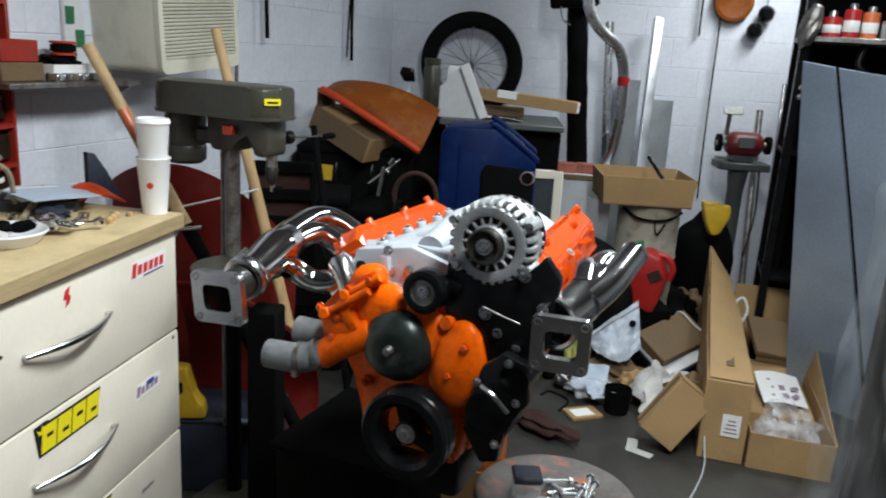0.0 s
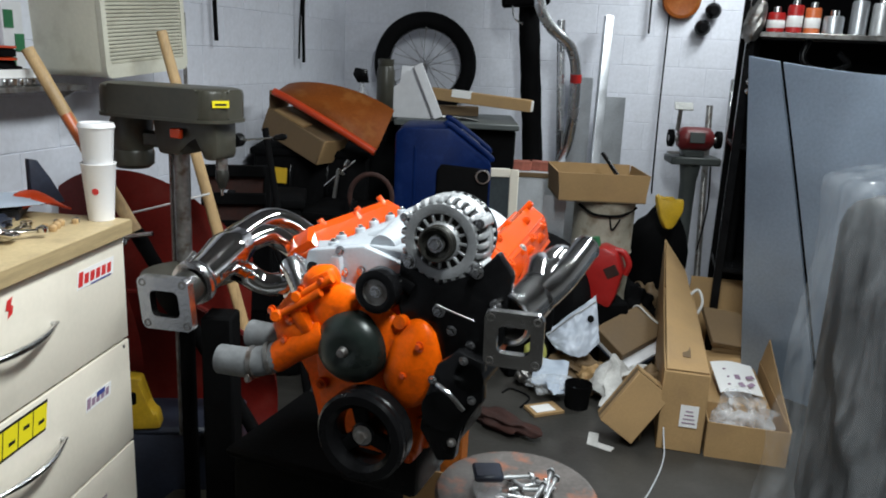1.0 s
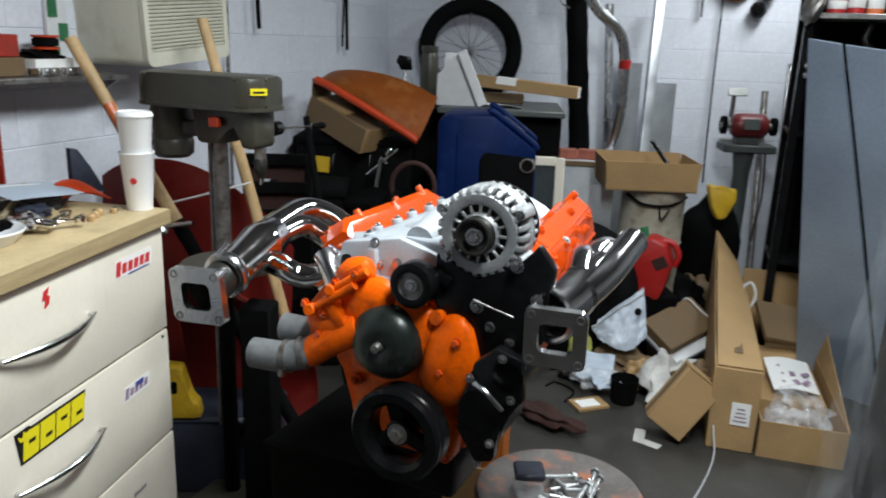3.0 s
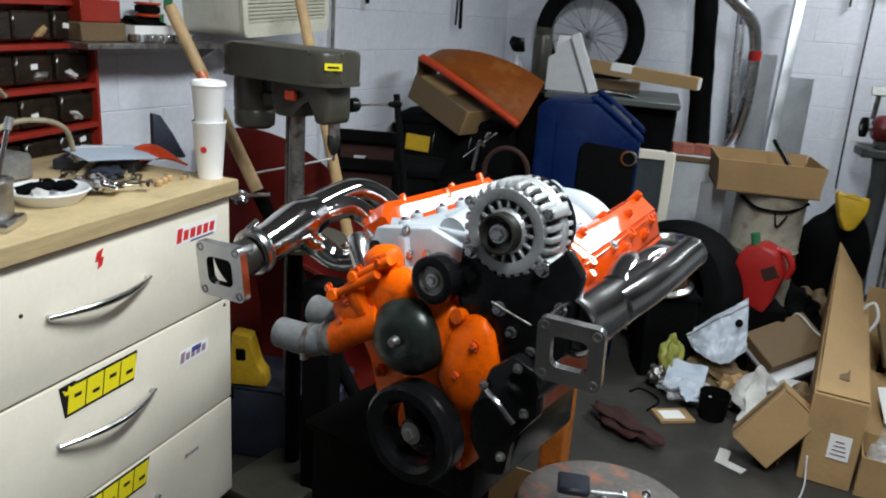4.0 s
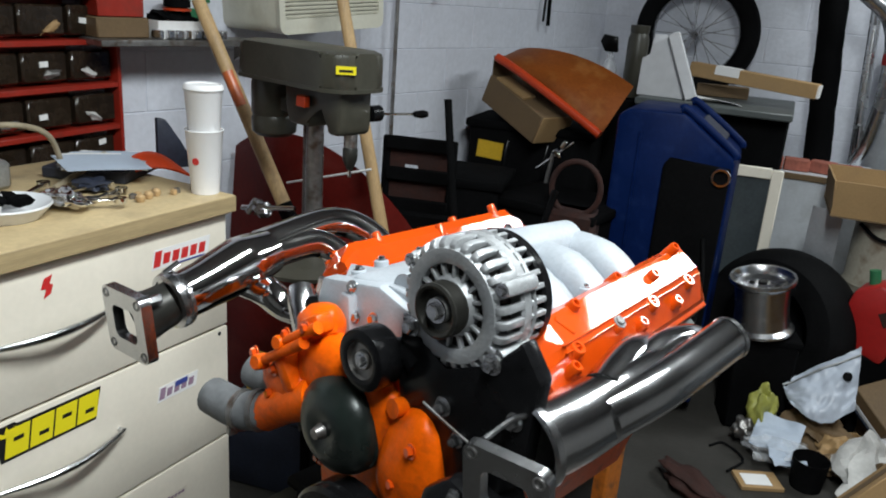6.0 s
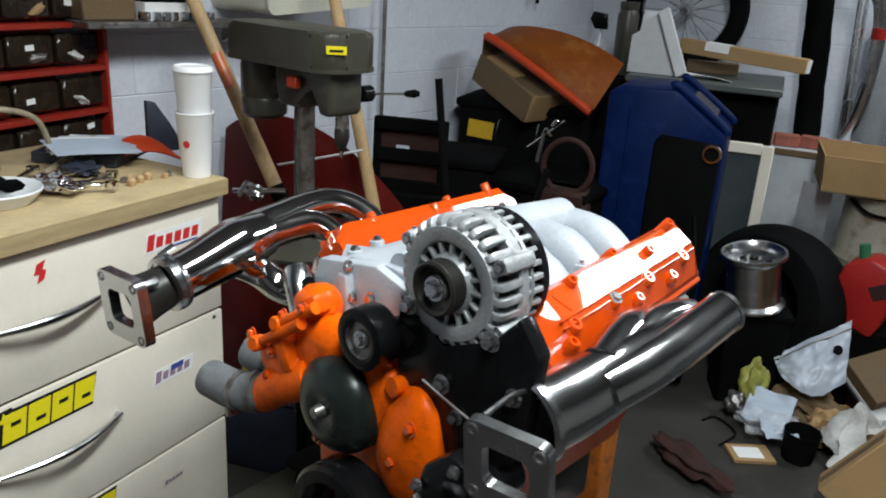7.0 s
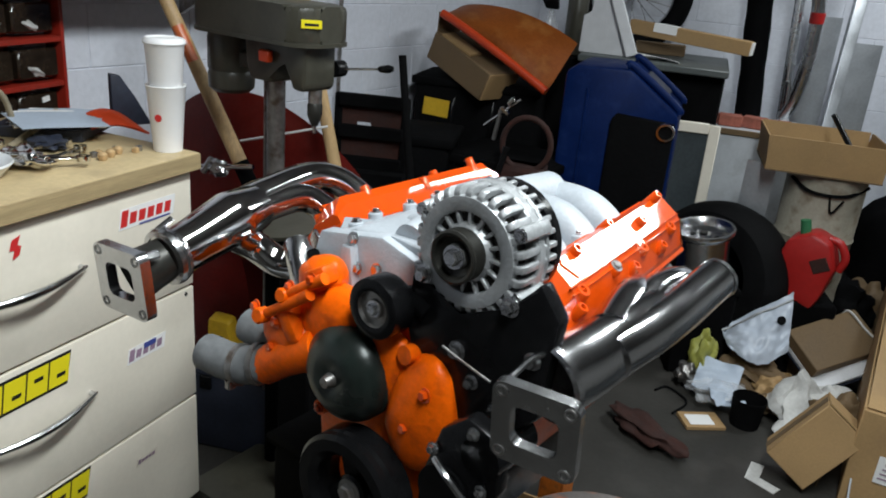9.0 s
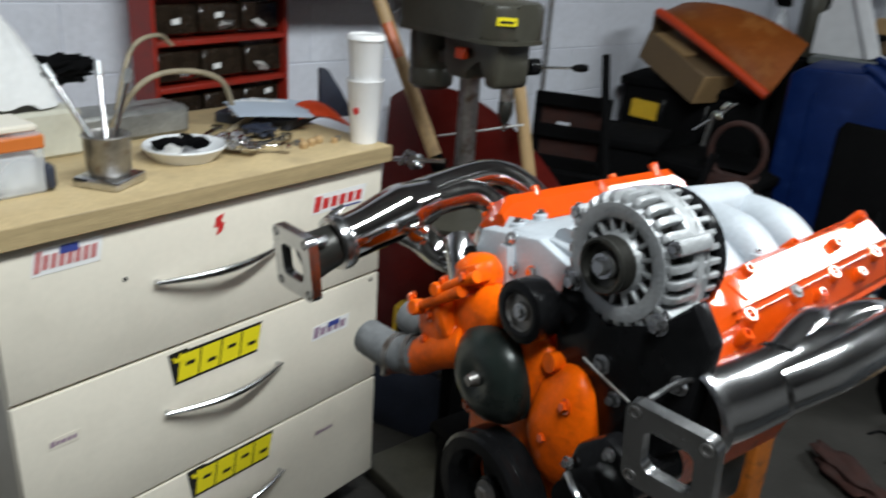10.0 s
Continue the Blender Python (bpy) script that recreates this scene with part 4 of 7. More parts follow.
part("packing", blob(B(), (0, 0.01, 0.06), (0.08, 0.05, 0.03), 0.5, 3, seed=11), "black_matt", bk)
bk = new("cable_reel")
bk.matrix_world = on_shelf(0.31, 0.09, 0.105)
tagged(bk, "orange cable reel lying on the carton", "reel")
part("spool", lathe(B(), [(0.0, 0), (0.045, 0), (0.045, 0.006), (0.03, 0.01), (0.03, 0.035), (0.045, 0.04), (0.045, 0.046), (0, 0.046)], n=28), "fender_edge", bk)
part("winding", lathe(B(), [(0.031, 0.01), (0.042, 0.012), (0.042, 0.034), (0.031, 0.036)], n=28), "black_matt", bk)
solid("tape_box", box(B(), (0, 0, 0.03), (0.17, 0.12, 0.06), bev=0.004), "card_dark", "flat worn brown box on the shelf", "box", at=on_shelf(0.1, 0.11))
solid("small_carton", box(B(), (0, 0, 0.035), (0.15, 0.1, 0.07), bev=0.003), "red_rack", "dull red carton on the shelf", "box", at=on_shelf(0.1, 0.11, 0.082))
solid("checked_panel", box(B(), (0, 0, 0.14), (0.09, 0.02, 0.28), bev=0.003), "foam", "pale green and white checked panel against the wall", "panel", at=on_shelf(0.44, 0.17))
ob = bpy.data.objects["checked_panel"]
for k in range(3):
    part("dark_square", box(B(), (0.022 * (1 if k % 2 else -1), -0.0125, 0.06 + k * 0.08), (0.04, 0.004, 0.06)), "greenish", ob, "dark green square")

# ---- red parts rack ----
rack = thing("parts_rack", -1.4, 2.28, 0.9, 90, "red steel small parts rack with smoky plastic drawers", "parts rack")
RW, RD, RH = 0.515, 0.1, 1.2
part("back_panel", box(B(), (RW / 2, RD - 0.004, RH / 2), (RW, 0.008, RH)), "red_rack", rack)
for x in (0.006, RW - 0.006):
    part("side_panel", box(B(), (x, RD / 2, RH / 2), (0.014, RD, RH), bev=0.002), "red_rack", rack)
rows = 9
for i in range(rows + 1):
    z = 0.012 + i * (RH - 0.024) / rows
    part("shelf", box(B(), (RW / 2, RD / 2 - 0.004, z), (RW - 0.03, RD - 0.006, 0.016), bev=0.002), "red_rack", rack)
rng = random.Random(5)
tray = B()
box(tray, (0, 0.03, 0.05), (0.15, 0.06, 0.085), bev=0.006)
tray_me = None
for i in range(rows):
    for j in range(3):
        z = 0.024 + i * (RH - 0.024) / rows
        x = 0.095 + j * 0.163
        if tray_me is None:
            o = part("drawer", tray, "smoke", rack, "smoky plastic drawer")
            tray_me = o.data
        else:
            o = new("drawer", tray_me)
            o.parent = rack
        o.location = (x, 0.012 + rng.uniform(0, 0.012), z)
        if rng.random() < 0.5:
            part("label", box(B(), (rng.uniform(-0.04, 0.04), -0.003, rng.uniform(0.04, 0.075)), (0.028, 0.002, 0.016), rot=(0, rng.uniform(-12, 12), 0)), "white_paper", o, "small white label")
        if rng.random() < 0.55:
            part("loose_part", blob(B(), (rng.uniform(-0.03, 0.03), 0.0, 0.03), (0.03, 0.01, 0.012), 0.8, 4, sub=2, seed=i * 3 + j, rot=(0, rng.uniform(-40, 40), 0)), rng.choice(["steel", "steel_old", "card", "cloth_white"]), o)

# ---- drill press ----
dp = thing("drill_press", -0.652, 2.75, 0, -17, "olive grey floor drill press with a belt cover and red switch", "drill press")
part("base", box(B(), (0.04, -0.05, 0.03), (0.28, 0.42, 0.06), bev=0.015, seg=2), "olive", dp)
part("column", cyl(B(), (0, 0, 0.9), (0, 0, 1.4), 0.025, n=28), "steel_old", dp, "dull steel column")
# Same steel column; shade on its lower length is put in as black.
part("lower_column", cyl(B(), (0, 0, 0.06), (0, 0, 0.9), 0.0255, n=28), "black_matt", dp, "lower column, coloured black for the shade it stands in")
# belt cover: long box with rounded ends
out = rrect(0.455, 0.2, 0.075, n=6)
bm = prism(B(), out, 0.096, Matrix.Translation((-0.02, -0.01, 1.395)), bev=0.014)
cov = part("belt_cover", bm, "olive", dp, "olive grey belt cover")
bm = prism(B(), rrect(0.461, 0.206, 0.078, n=6), 0.01, Matrix.Translation((-0.02, -0.01, 1.392)))
part("cover_rim", bm, "olive", cov)
part("badge", box(B(), (0.1985, -0.073, 1.45), (0.006, 0.05, 0.02), rot=(0, 0, -38)), "yellow_ink", cov, "small yellow badge")
part("badge_bars", box(B(), (0.2009, -0.0749, 1.449), (0.002, 0.034, 0.006), rot=(0, 0, -38)), "black_ink", cov)
bm = prism(B(), [(-0.05, 1.4), (0.18, 1.4), (0.18, 1.29), (0.17, 1.278), (0.132, 1.278), (0.124, 1.29), (0.116, 1.36), (0.075, 1.34), (0.055, 1.285), (-0.03, 1.285), (-0.045, 1.33)], 0.11, Matrix(((1, 0, 0, 0), (0, 0, 1, -0.07), (0, 1, 0, 0), (0, 0, 0, 1))), bev=0.012)
hd = part("head", bm, "olive", dp)
part("switch", box(B(), (0.05, -0.085, 1.355), (0.036, 0.02, 0.03), bev=0.003), "fender_edge", hd, "red switch")
part("motor", lathe(B(), [(0, 0), (0.05, 0), (0.064, 0.012), (0.066, 0.05), (0.062, 0.06), (0.066, 0.066), (0.066, 0.15), (0.06, 0.17), (0.03, 0.175), (0, 0.175)], (-0.182, 0.0, 1.222), n=32), "olive", dp, "upright olive motor")
part("motor_bracket", box(B(), (-0.09, 0.0, 1.32), (0.12, 0.05, 0.05), bev=0.008), "olive", dp)
part("quill", cyl(B(), (0.156, -0.01, 1.245), (0.156, -0.01, 1.28), 0.018, n=24), "steel_old", dp)
part("chuck", lathe(B(), [(0.009, 0), (0.016, 0.018), (0.02, 0.03), (0.02, 0.055), (0.014, 0.065)], (0.156, -0.01, 1.185), n=20), "pulley_grey", dp)
fh = part("feed_hub", cyl(B(), (0.16, 0.05, 1.33), (0.16, 0.085, 1.33), 0.022, n=24), "black", dp)
part("side_spoke", cyl(B(), (0.17, 0.07, 1.33), (0.285, 0.1, 1.345), 0.0032, n=10), "steel", fh)
part("side_knob", lathe(B(), [(0.005, 0), (0.009, 0.008), (0.011, 0.03), (0.007, 0.042), (0, 0.044)], (0.275, 0.0975, 1.3435), (0.95, 0.25, 0.13), n=14), "black", fh, "black knob")
part("spindle_nose", cyl(B(), (0.156, -0.01, 1.165), (0.156, -0.01, 1.188), 0.005, n=10), "steel", dp)
part("table", lathe(B(), [(0, -0.02), (0.12, -0.02), (0.145, -0.012), (0.15, 0.0), (0, 0.0)], (0.1, -0.1, 0.93), n=40), "olive", dp)
part("table_arm", box(B(), (0.03, -0.03, 0.9), (0.09, 0.14, 0.06), bev=0.01), "olive", dp)
part("rack_bar", box(B(), (-0.037, 0, 0.8), (0.008, 0.016, 1.0)), "steel_old", dp)
ped = thing("steel_pedestal", -0.51, 2.66, 0, 0, "dark steel pedestal standing on the floor", "pedestal")
part("post", box(B(), (0, 0, 0.4), (0.1, 0.1, 0.78), bev=0.008), "black_matt", ped)
part("foot", box(B(), (0, 0, 0.012), (0.24, 0.24, 0.024), bev=0.004), "black_matt", ped)

# ---- long wooden handles ----
def pole(name, p0, p1, r, label, tip=None):
    p0, p1 = Vector(p0), Vector(p1)
    t = new(name)
    t.location = p0
    tagged(t, label, "tool handle")
    part("handle", tube(B(), [(0, 0, 0), (p1 - p0) * 0.5, p1 - p0], [r, r * 1.15, r], n=14, squash=0.75), "wood", t)
    if tip:
        a = (p1 - p0) * tip[0]
        b = (p1 - p0) * tip[1]
        part("label_band", tube(B(), [a + Vector((0.004, -0.008, 0)), b + Vector((0.004, -0.008, 0))], r * 0.86, n=14, squash=0.76, curve=False), "can_orange", t, "red paper label")
    return t
pole("shovel_handle", (-0.36, 2.93, 0.02), (-1.232, 2.96, 1.575), 0.021, "pale wooden tool handle with a red label leaning", (0.8, 0.865))
sh = bpy.data.objects["shovel_handle"]
d = Vector((-0.872, 0.03, 1.555)).normalized()
part("ferrule", cyl(B(), d * 1.02, d * 1.09, 0.026, n=16), "black_matt", sh, "dark steel ferrule")
part("shank", cyl(B(), d * 0.0, d * 1.02, 0.0245, n=16), "black_matt", sh, "dark steel shank")
part("cross_bar", cyl(B(), Vector((-0.66, -0.03, 0.925)), Vector((-0.45, -0.04, 0.96)), 0.008, n=12), "chrome", sh, "bright steel cross bar")
part("clamp_jaw", blob(B(), (-0.58, -0.035, 0.935), (0.04, 0.02, 0.025), 0.5, 3, sub=3, seed=4), "steel", sh)
part("clamp_jaw", cyl(B(), (-0.63, -0.035, 0.915), (-0.6, -0.035, 0.96), 0.012, n=14), "steel", sh)
pole("broom_handle", (-0.45, 3.2, 0.01), (-0.885, 3.24, 1.655), 0.02, "bare timber pole leaning beside the drill press")
pole("rake_handle", (-0.33, 3.32, 0.01), (-0.56, 3.45, 1.3), 0.014, "thin dark tool handle leaning among stored things")
bpy.data.objects["rake_handle"].children[0].data.materials[0] = M["black_matt"]

# ---- red car panels ----
def red_panel(u, v):
    x = -1.3 + 0.68 * u
    y = 3.12 + 0.2 * u - 0.1 * math.sin(math.pi * u) + 0.12 * v
    z = 0.02 + (1.12 - 0.2 * (2 * abs(u - 0.33)) ** 2.2) * v
    return (x, y, z)
rp = thing("car_hood", 0, 0, 0, 0, "dull red car hood standing behind the drill press", "car panel")
part("skin", sheet(B(), red_panel, 28, 20, 0.012), "red_paint", rp)
part("stripe", tube(B(), [(-1.0, 3.12, 0.99), (-0.86, 3.13, 1.03), (-0.7, 3.17, 1.075)], 0.004, n=8), "white_paper", rp, "thin white stripe")
def red_panel2(u, v):
    return (-0.95 + 0.5 * u, 2.98 + 0.12 * math.sin(math.pi * v) + 0.08 * u, 0.02 + 0.72 * v - 0.25 * u * u * v)
cf = thing("car_fender", 0, 0, 0, 0, "dull red car fender standing on the floor", "car panel")
part("skin", sheet(B(), red_panel2, 20, 20, 0.01), "red_paint", cf)
part("flange", tube(B(), [red_panel2(k / 8, 1.0) for k in range(9)], 0.008, n=8), "red_paint", cf)

# ---- black chair frame and dark stores ----
ch = thing("folding_chair", -0.72, 3.58, 0, 12, "folded black metal chair standing upright", "chair")
for x in (-0.13, 0.13):
    part("leg", box(B(), (x, 0, 0.56), (0.03, 0.03, 1.12), rot=(-2, 0, 0), bev=0.004), "black_matt", ch)
for z in (1.1, 0.98, 0.86, 0.5):
    part("rail", box(B(), (0, -0.005, z), (0.25, 0.022, 0.05), bev=0.004), "black_matt", ch)
part("seat", box(B(), (0.03, -0.03, 0.66), (0.24, 0.04, 0.36), bev=0.01), "black_matt", ch)
part("back_panel", plate_hole(B(), rrect(0.25, 0.24, 0.01), rrect(0.055, 0.05, 0.006, dx=-0.03, dy=0.02), 0.012, Matrix(((1, 0, 0, 0), (0, 0, 1, 0.012), (0, 1, 0, 0.97), (0, 0, 0, 1)))), "cloth_red", ch, "dark maroon back panel with a square opening")
for cx, cy, sx, sy, h, rz, nm, lab in ((-0.6, 4.72, 0.62, 0.36, 1.09, 4, "tool_bag", "black fabric tool bag with a yellow label"), (-0.28, 4.15, 0.46, 0.4, 0.86, -12, "storage_tote", "black plastic storage tote"), (-0.72, 4.1, 0.36, 0.34, 0.92, 10, "storage_tote", "black plastic storage tote")):
    t = thing(nm, cx, cy, 0, rz, lab, "storage")
    part("body", box(B(), (0, 0, h / 2), (sx, sy, h), bev=0.03, seg=2), "black_matt", t)
    part("rim", box(B(), (0, 0, h - 0.03), (sx + 0.03, sy + 0.03, 0.04), bev=0.01, seg=2), "black_matt", t)
    if nm == "tool_bag":
        part("label", box(B(), (-0.19, -0.186, 0.935), (0.13, 0.004, 0.085), rot=(0, 4, 0)), "yellow_plastic", t, "faded yellow label")
        for x in (-0.1, 0.1):
            part("strap", tube(B(), [(x, -0.19, 0.5), (x, -0.2, 0.9), (x + 0.02, -0.1, 1.1)], 0.014, n=8, squash=0.3), "black", t)
for cx, cy, cz, l, tilt, turn_, lab in ((-0.45, 3.75, 0.0, 0.95, 14, 30, "black steel tube leaning among stored things"), (-0.3, 3.7, 0.0, 0.8, -20, 10, "black steel tube leaning among stored things"), (-0.1, 3.8, 0.0, 0.7, -26, 60, "dull steel tube leaning among stored things")):
    t = thing("leaning_tube", cx, cy, cz, turn_, lab, "tube", "leaning tubes", ry=tilt)
    part("tube", cyl(B(), (0, 0, 0.01), (0, 0, l), 0.014, n=12), "black" if "black" in lab else "steel_old", t)
    part("cap", cyl(B(), (0, 0, l), (0, 0, l + 0.02), 0.017, n=12), "black", t)
wh = thing("chain_wheel", -0.18, 3.9, 0, 0, "dark red hand wheel hung on a stand", "hand wheel")
part("rim", tube(B(), [(0.1 * math.cos(a), 0.02, 0.95 + 0.11 * math.sin(a)) for a in [k * math.pi / 12 for k in range(25)]], 0.012, n=10, curve=False), "cloth_red", wh)
part("stand", box(B(), (0, 0.06, 0.43), (0.2, 0.14, 0.86), bev=0.02), "cloth_red", wh)
tc2 = thing("tap_wrench", -0.4, 4.33, 0.97, 0, "bright steel clamp hanging at the carton's corner", "clamp")
part("bar", cyl(B(), (-0.07, 0, -0.05), (0.09, 0.0, 0.09), 0.008, n=10), "chrome", tc2)
part("foot", cyl(B(), (-0.02, 0, -0.11), (0.0, 0, 0.03), 0.01, n=10), "steel_old", tc2)
part("jaw", box(B(), (0.02, 0, 0.03), (0.05, 0.03, 0.02), rot=(0, 35, 0), bev=0.004), "chrome", tc2)
part("jaw", box(B(), (0.045, 0, 0.075), (0.02, 0.025, 0.04), rot=(0, 35, 0), bev=0.004), "chrome", tc2)
# carton and orange fender on top
cb = thing("cardboard_box", -0.655, 4.6, 1.085, -26, "battered open brown cardboard box tipped on the dark bag", "box", ry=22)
part("body", box(B(), (0.0, 0, 0.075), (0.4, 0.22, 0.14), bev=0.004), "card_dark", cb)
part("end", box(B(), (0.2035, 0, 0.075), (0.006, 0.212, 0.135), bev=0.001), "card", cb)
part("flap", box(B(), (-0.21, -0.02, 0.18), (0.006, 0.16, 0.11), rot=(0, -20, 0)), "card_dark", cb)
part("flap", box(B(), (-0.04, 0.11, 0.185), (0.3, 0.006, 0.09), rot=(-20, 0, 0)), "card_dark", cb)
part("lid_edge", box(B(), (-0.06, -0.06, 0.152), (0.2, 0.08, 0.01), rot=(4, 0, 3)), "card", cb)
def fender_fn(u, v):
    low = Vector((-0.78 + 0.56 * u, 4.52 - 0.1 * u, 1.375 - 0.285 * u ** 1.1))
    up = Vector((-0.765 + 0.62 * u, 4.72 - 0.06 * u, 1.405 + 0.03 * math.sin(math.pi * u ** 0.6) - 0.1 * u ** 3))
    p = low.lerp(up, v)
    return p + Vector((0.01, -0.07, -0.005)) * math.sin(math.pi * v) * math.sin(math.pi * (0.1 + 0.85 * u))
fd = thing("plastic_fender", 0, 0, 0, 0, "faded orange motorcycle fender lying on the cardboard box", "fender")
part("shell", sheet(B(), fender_fn, 26, 16, 0.02), "fender", fd)
part("edge", tube(B(), [Vector(fender_fn(k / 12, 0.0)) + Vector((0, -0.006, 0.008)) for k in range(13)], 0.02, n=10), "fender_edge", fd, "bright orange rolled edge")
sb = thing("spray_bottle", -0.4, 5.25, 0, 0, "dark spray bottle standing on a stack of dark boxes", "spray bottle")
part("support", box(B(), (0.05, 0.1, 0.6), (0.36, 0.4, 1.2), bev=0.02), "black_matt", sb)
part("bottle", lathe(B(), [(0, 1.2), (0.04, 1.2), (0.045, 1.22), (0.045, 1.33), (0.02, 1.39), (0.015, 1.42), (0, 1.42)], (0, 0, 0), n=20), "bag", sb)
part("trigger", prism(B(), [(-0.03, 1.42), (0.04, 1.42), (0.03, 1.5), (-0.045, 1.51), (-0.06, 1.47)], 0.03, Matrix(((1, 0, 0, 0), (0, 0, 1, -0.015), (0, 1, 0, 0), (0, 0, 0, 1))), bev=0.006), "black", sb)
solid("canister", lathe(B(), [(0, 0), (0.05, 0), (0.055, 0.01), (0.055, 0.3), (0.045, 0.33), (0.05, 0.34), (0.05, 0.37), (0, 0.37)], n=24), "olive", "dark olive canister standing on dark boxes", "canister", at=pose(-0.25, 5.2, 1.2))

# ---- dark table and what lies on it ----
tb = thing("workbench", 0.2, 5.18, 0, 0, "dark steel workbench with a grey green top", "workbench")
part("top", box(B(), (0, 0, 1.225), (0.72, 0.72, 0.035), bev=0.006), "slate", tb)
part("body", box(B(), (0.02, 0.03, 0.6), (0.66, 0.6, 1.2), bev=0.01), "black_matt", tb)
fo = thing("foam_block", -0.08, 4.95, 1.243, 0, "white polystyrene packing block standing on the workbench", "packing foam", rx=-8)
part("panel", prism(B(), [(-0.1, 0.0), (0.14, 0.0), (0.03, 0.3), (-0.06, 0.3), (-0.06, 0.2), (-0.1, 0.18)], 0.04, Matrix(((1, 0, 0, 0), (0, 0, 1, 0.0), (0, 1, 0, 0), (0, 0, 0, 1))), bev=0.004), "foam", fo)
part("edge_bar", box(B(), (0.105, -0.025, 0.155), (0.055, 0.05, 0.33), rot=(0, -24, 0), bev=0.004), "foam", fo)
ctn = thing("long_carton", 0.34, 5.17, 1.322, -10, "long brown cardboard carton with a white label on the workbench", "box", ry=4)
part("body", box(B(), (0, 0, 0.035), (0.62, 0.08, 0.07), bev=0.003), "card", ctn)
part("label", box(B(), (-0.12, -0.003, 0.052), (0.12, 0.082, 0.042), bev=0.0), "white_paper", ctn, "white address label with grey bars")
part("end_cap", box(B(), (0.313, 0, 0.035), (0.012, 0.07, 0.06)), "white_paper", ctn)
solid("wood_offcut", box(B(), (0, 0, 0.03), (0.26, 0.06, 0.06), bev=0.004), "card_dark", "brown carton offcut lying behind the long carton", "offcut", at=pose(0.2, 5.3, 1.244, 0, 0, 6))
solid("paper_sheet", sheet(B(), lambda u, v: (0.26 * u - 0.13, 0.1 * v - 0.05, 0.006 + 0.012 * math.sin(3 * u + 2 * v)), 10, 6, 0.002), "white_paper", "loose white paper on the workbench", "paper", at=pose(0.2, 4.98, 1.245, 0, 0, -12))

# ---- wheel on the back wall ----
mw = thing("motorcycle_wheel", -0.043, 5.86, 1.537, 0, "spoked motorcycle wheel with a black tyre on the wall", "wheel", rx=4)
def torus(bm, R, r, n=64, k=14, flat=1.0):
    pts = [(r * math.cos(2 * math.pi * j / k), r * flat * math.sin(2 * math.pi * j / k)) for j in range(k)]
    prof = [(R + a, b) for a, b in pts] + [(R + pts[0][0], pts[0][1])]
    return lathe(bm, prof, (0, 0, 0), (0, 1, 0), n=n)
part("tyre", torus(B(), 0.298, 0.056, flat=0.9), "rubber", mw)
part("rim", lathe(B(), [(0.246, -0.03), (0.238, -0.02), (0.238, 0.02), (0.246, 0.03), (0.246, -0.03)], (0, 0, 0), (0, 1, 0), n=64), "steel", mw)
hub = part("hub", lathe(B(), [(0.012, -0.07), (0.02, -0.07), (0.03, -0.05), (0.024, -0.03), (0.024, 0.03), (0.03, 0.05), (0.012, 0.05)], (0, 0, 0), (0, 1, 0), n=24), "steel", mw)
for k in range(24):
    a0 = 2 * math.pi * k / 24
    a1 = a0 + (0.5 if k % 2 else -0.5)
    part("spoke", cyl(B(), (0.026 * math.cos(a0), -0.03 if k % 4 < 2 else 0.03, 0.026 * math.sin(a0)), (0.24 * math.cos(a1), 0, 0.24 * math.sin(a1)), 0.0022, n=6), "steel", mw)
part("wall_hook", tube(B(), [(0.0, 0.16, 0.27), (0.0, 0.05, 0.25), (0, -0.03, 0.235), (0, -0.05, 0.25)], 0.008, n=8), "steel_old", mw)
part("axle", cyl(B(), (0, -0.1, 0), (0, 0.1, 0), 0.008, n=10), "steel", mw)

# ---- blue machine ----
bl = thing("portable_welder", 0.15, 4.1, 0, 0, "blue and black wheeled machine with a chrome ring", "machine")
face_xz = Matrix(((1, 0, 0, 0), (0, 0, 1, 0), (0, 1, 0, 0), (0, 0, 0, 1)))
prof = [(-0.24, 0.06), (0.235, 0.06), (0.235, 1.1), (0.225, 1.125), (0.02, 1.275), (-0.2, 1.27), (-0.24, 1.24)]
part("housing", prism(B(), prof, 0.4, face_xz, bev=0.016), "blue", bl, "blue housing with a sloping top")
part("front_panel", prism(B(), [(-0.03, 0.08), (0.225, 0.08), (0.225, 1.085), (-0.01, 1.1), (-0.03, 1.07)], 0.03, Matrix.Translation((0, -0.026, 0)) @ face_xz, bev=0.008), "black_matt", bl, "black front panel")
for y in (0.03, 0.37):
    part("top_rail", tube(B(), [(0.0, y, 1.285), (0.03, y, 1.284), (0.215, y, 1.15), (0.232, y, 1.12)], 0.016, n=10), "blue", bl)
part("handle_recess", box(B(), (0.125, 0.2, 1.208), (0.13, 0.2, 0.016), rot=(0, 36, 0), bev=0.006), "navy", bl, "dark recess in the sloping top")
part("side_rib", box(B(), (-0.14, -0.004, 0.66), (0.012, 0.014, 1.05), bev=0.004), "blue", bl)
part("ring", lathe(B(), [(0.028, -0.006), (0.036, -0.006), (0.038, 0.0), (0.036, 0.012), (0.028, 0.012), (0.028, -0.006)], (0.194, -0.034, 1.052), (0, 1, 0.1), n=32), "chrome", bl, "chrome ring outlet")
part("outlet", cyl(B(), (0.194, -0.028, 1.052), (0.194, 0.03, 1.056), 0.029, n=24), "black", bl)
for x in (-0.16, 0.16):
    part("wheel", cyl(B(), (x - 0.02, 0.1, 0.06), (x + 0.02, 0.1, 0.06), 0.06, n=24), "rubber", bl)
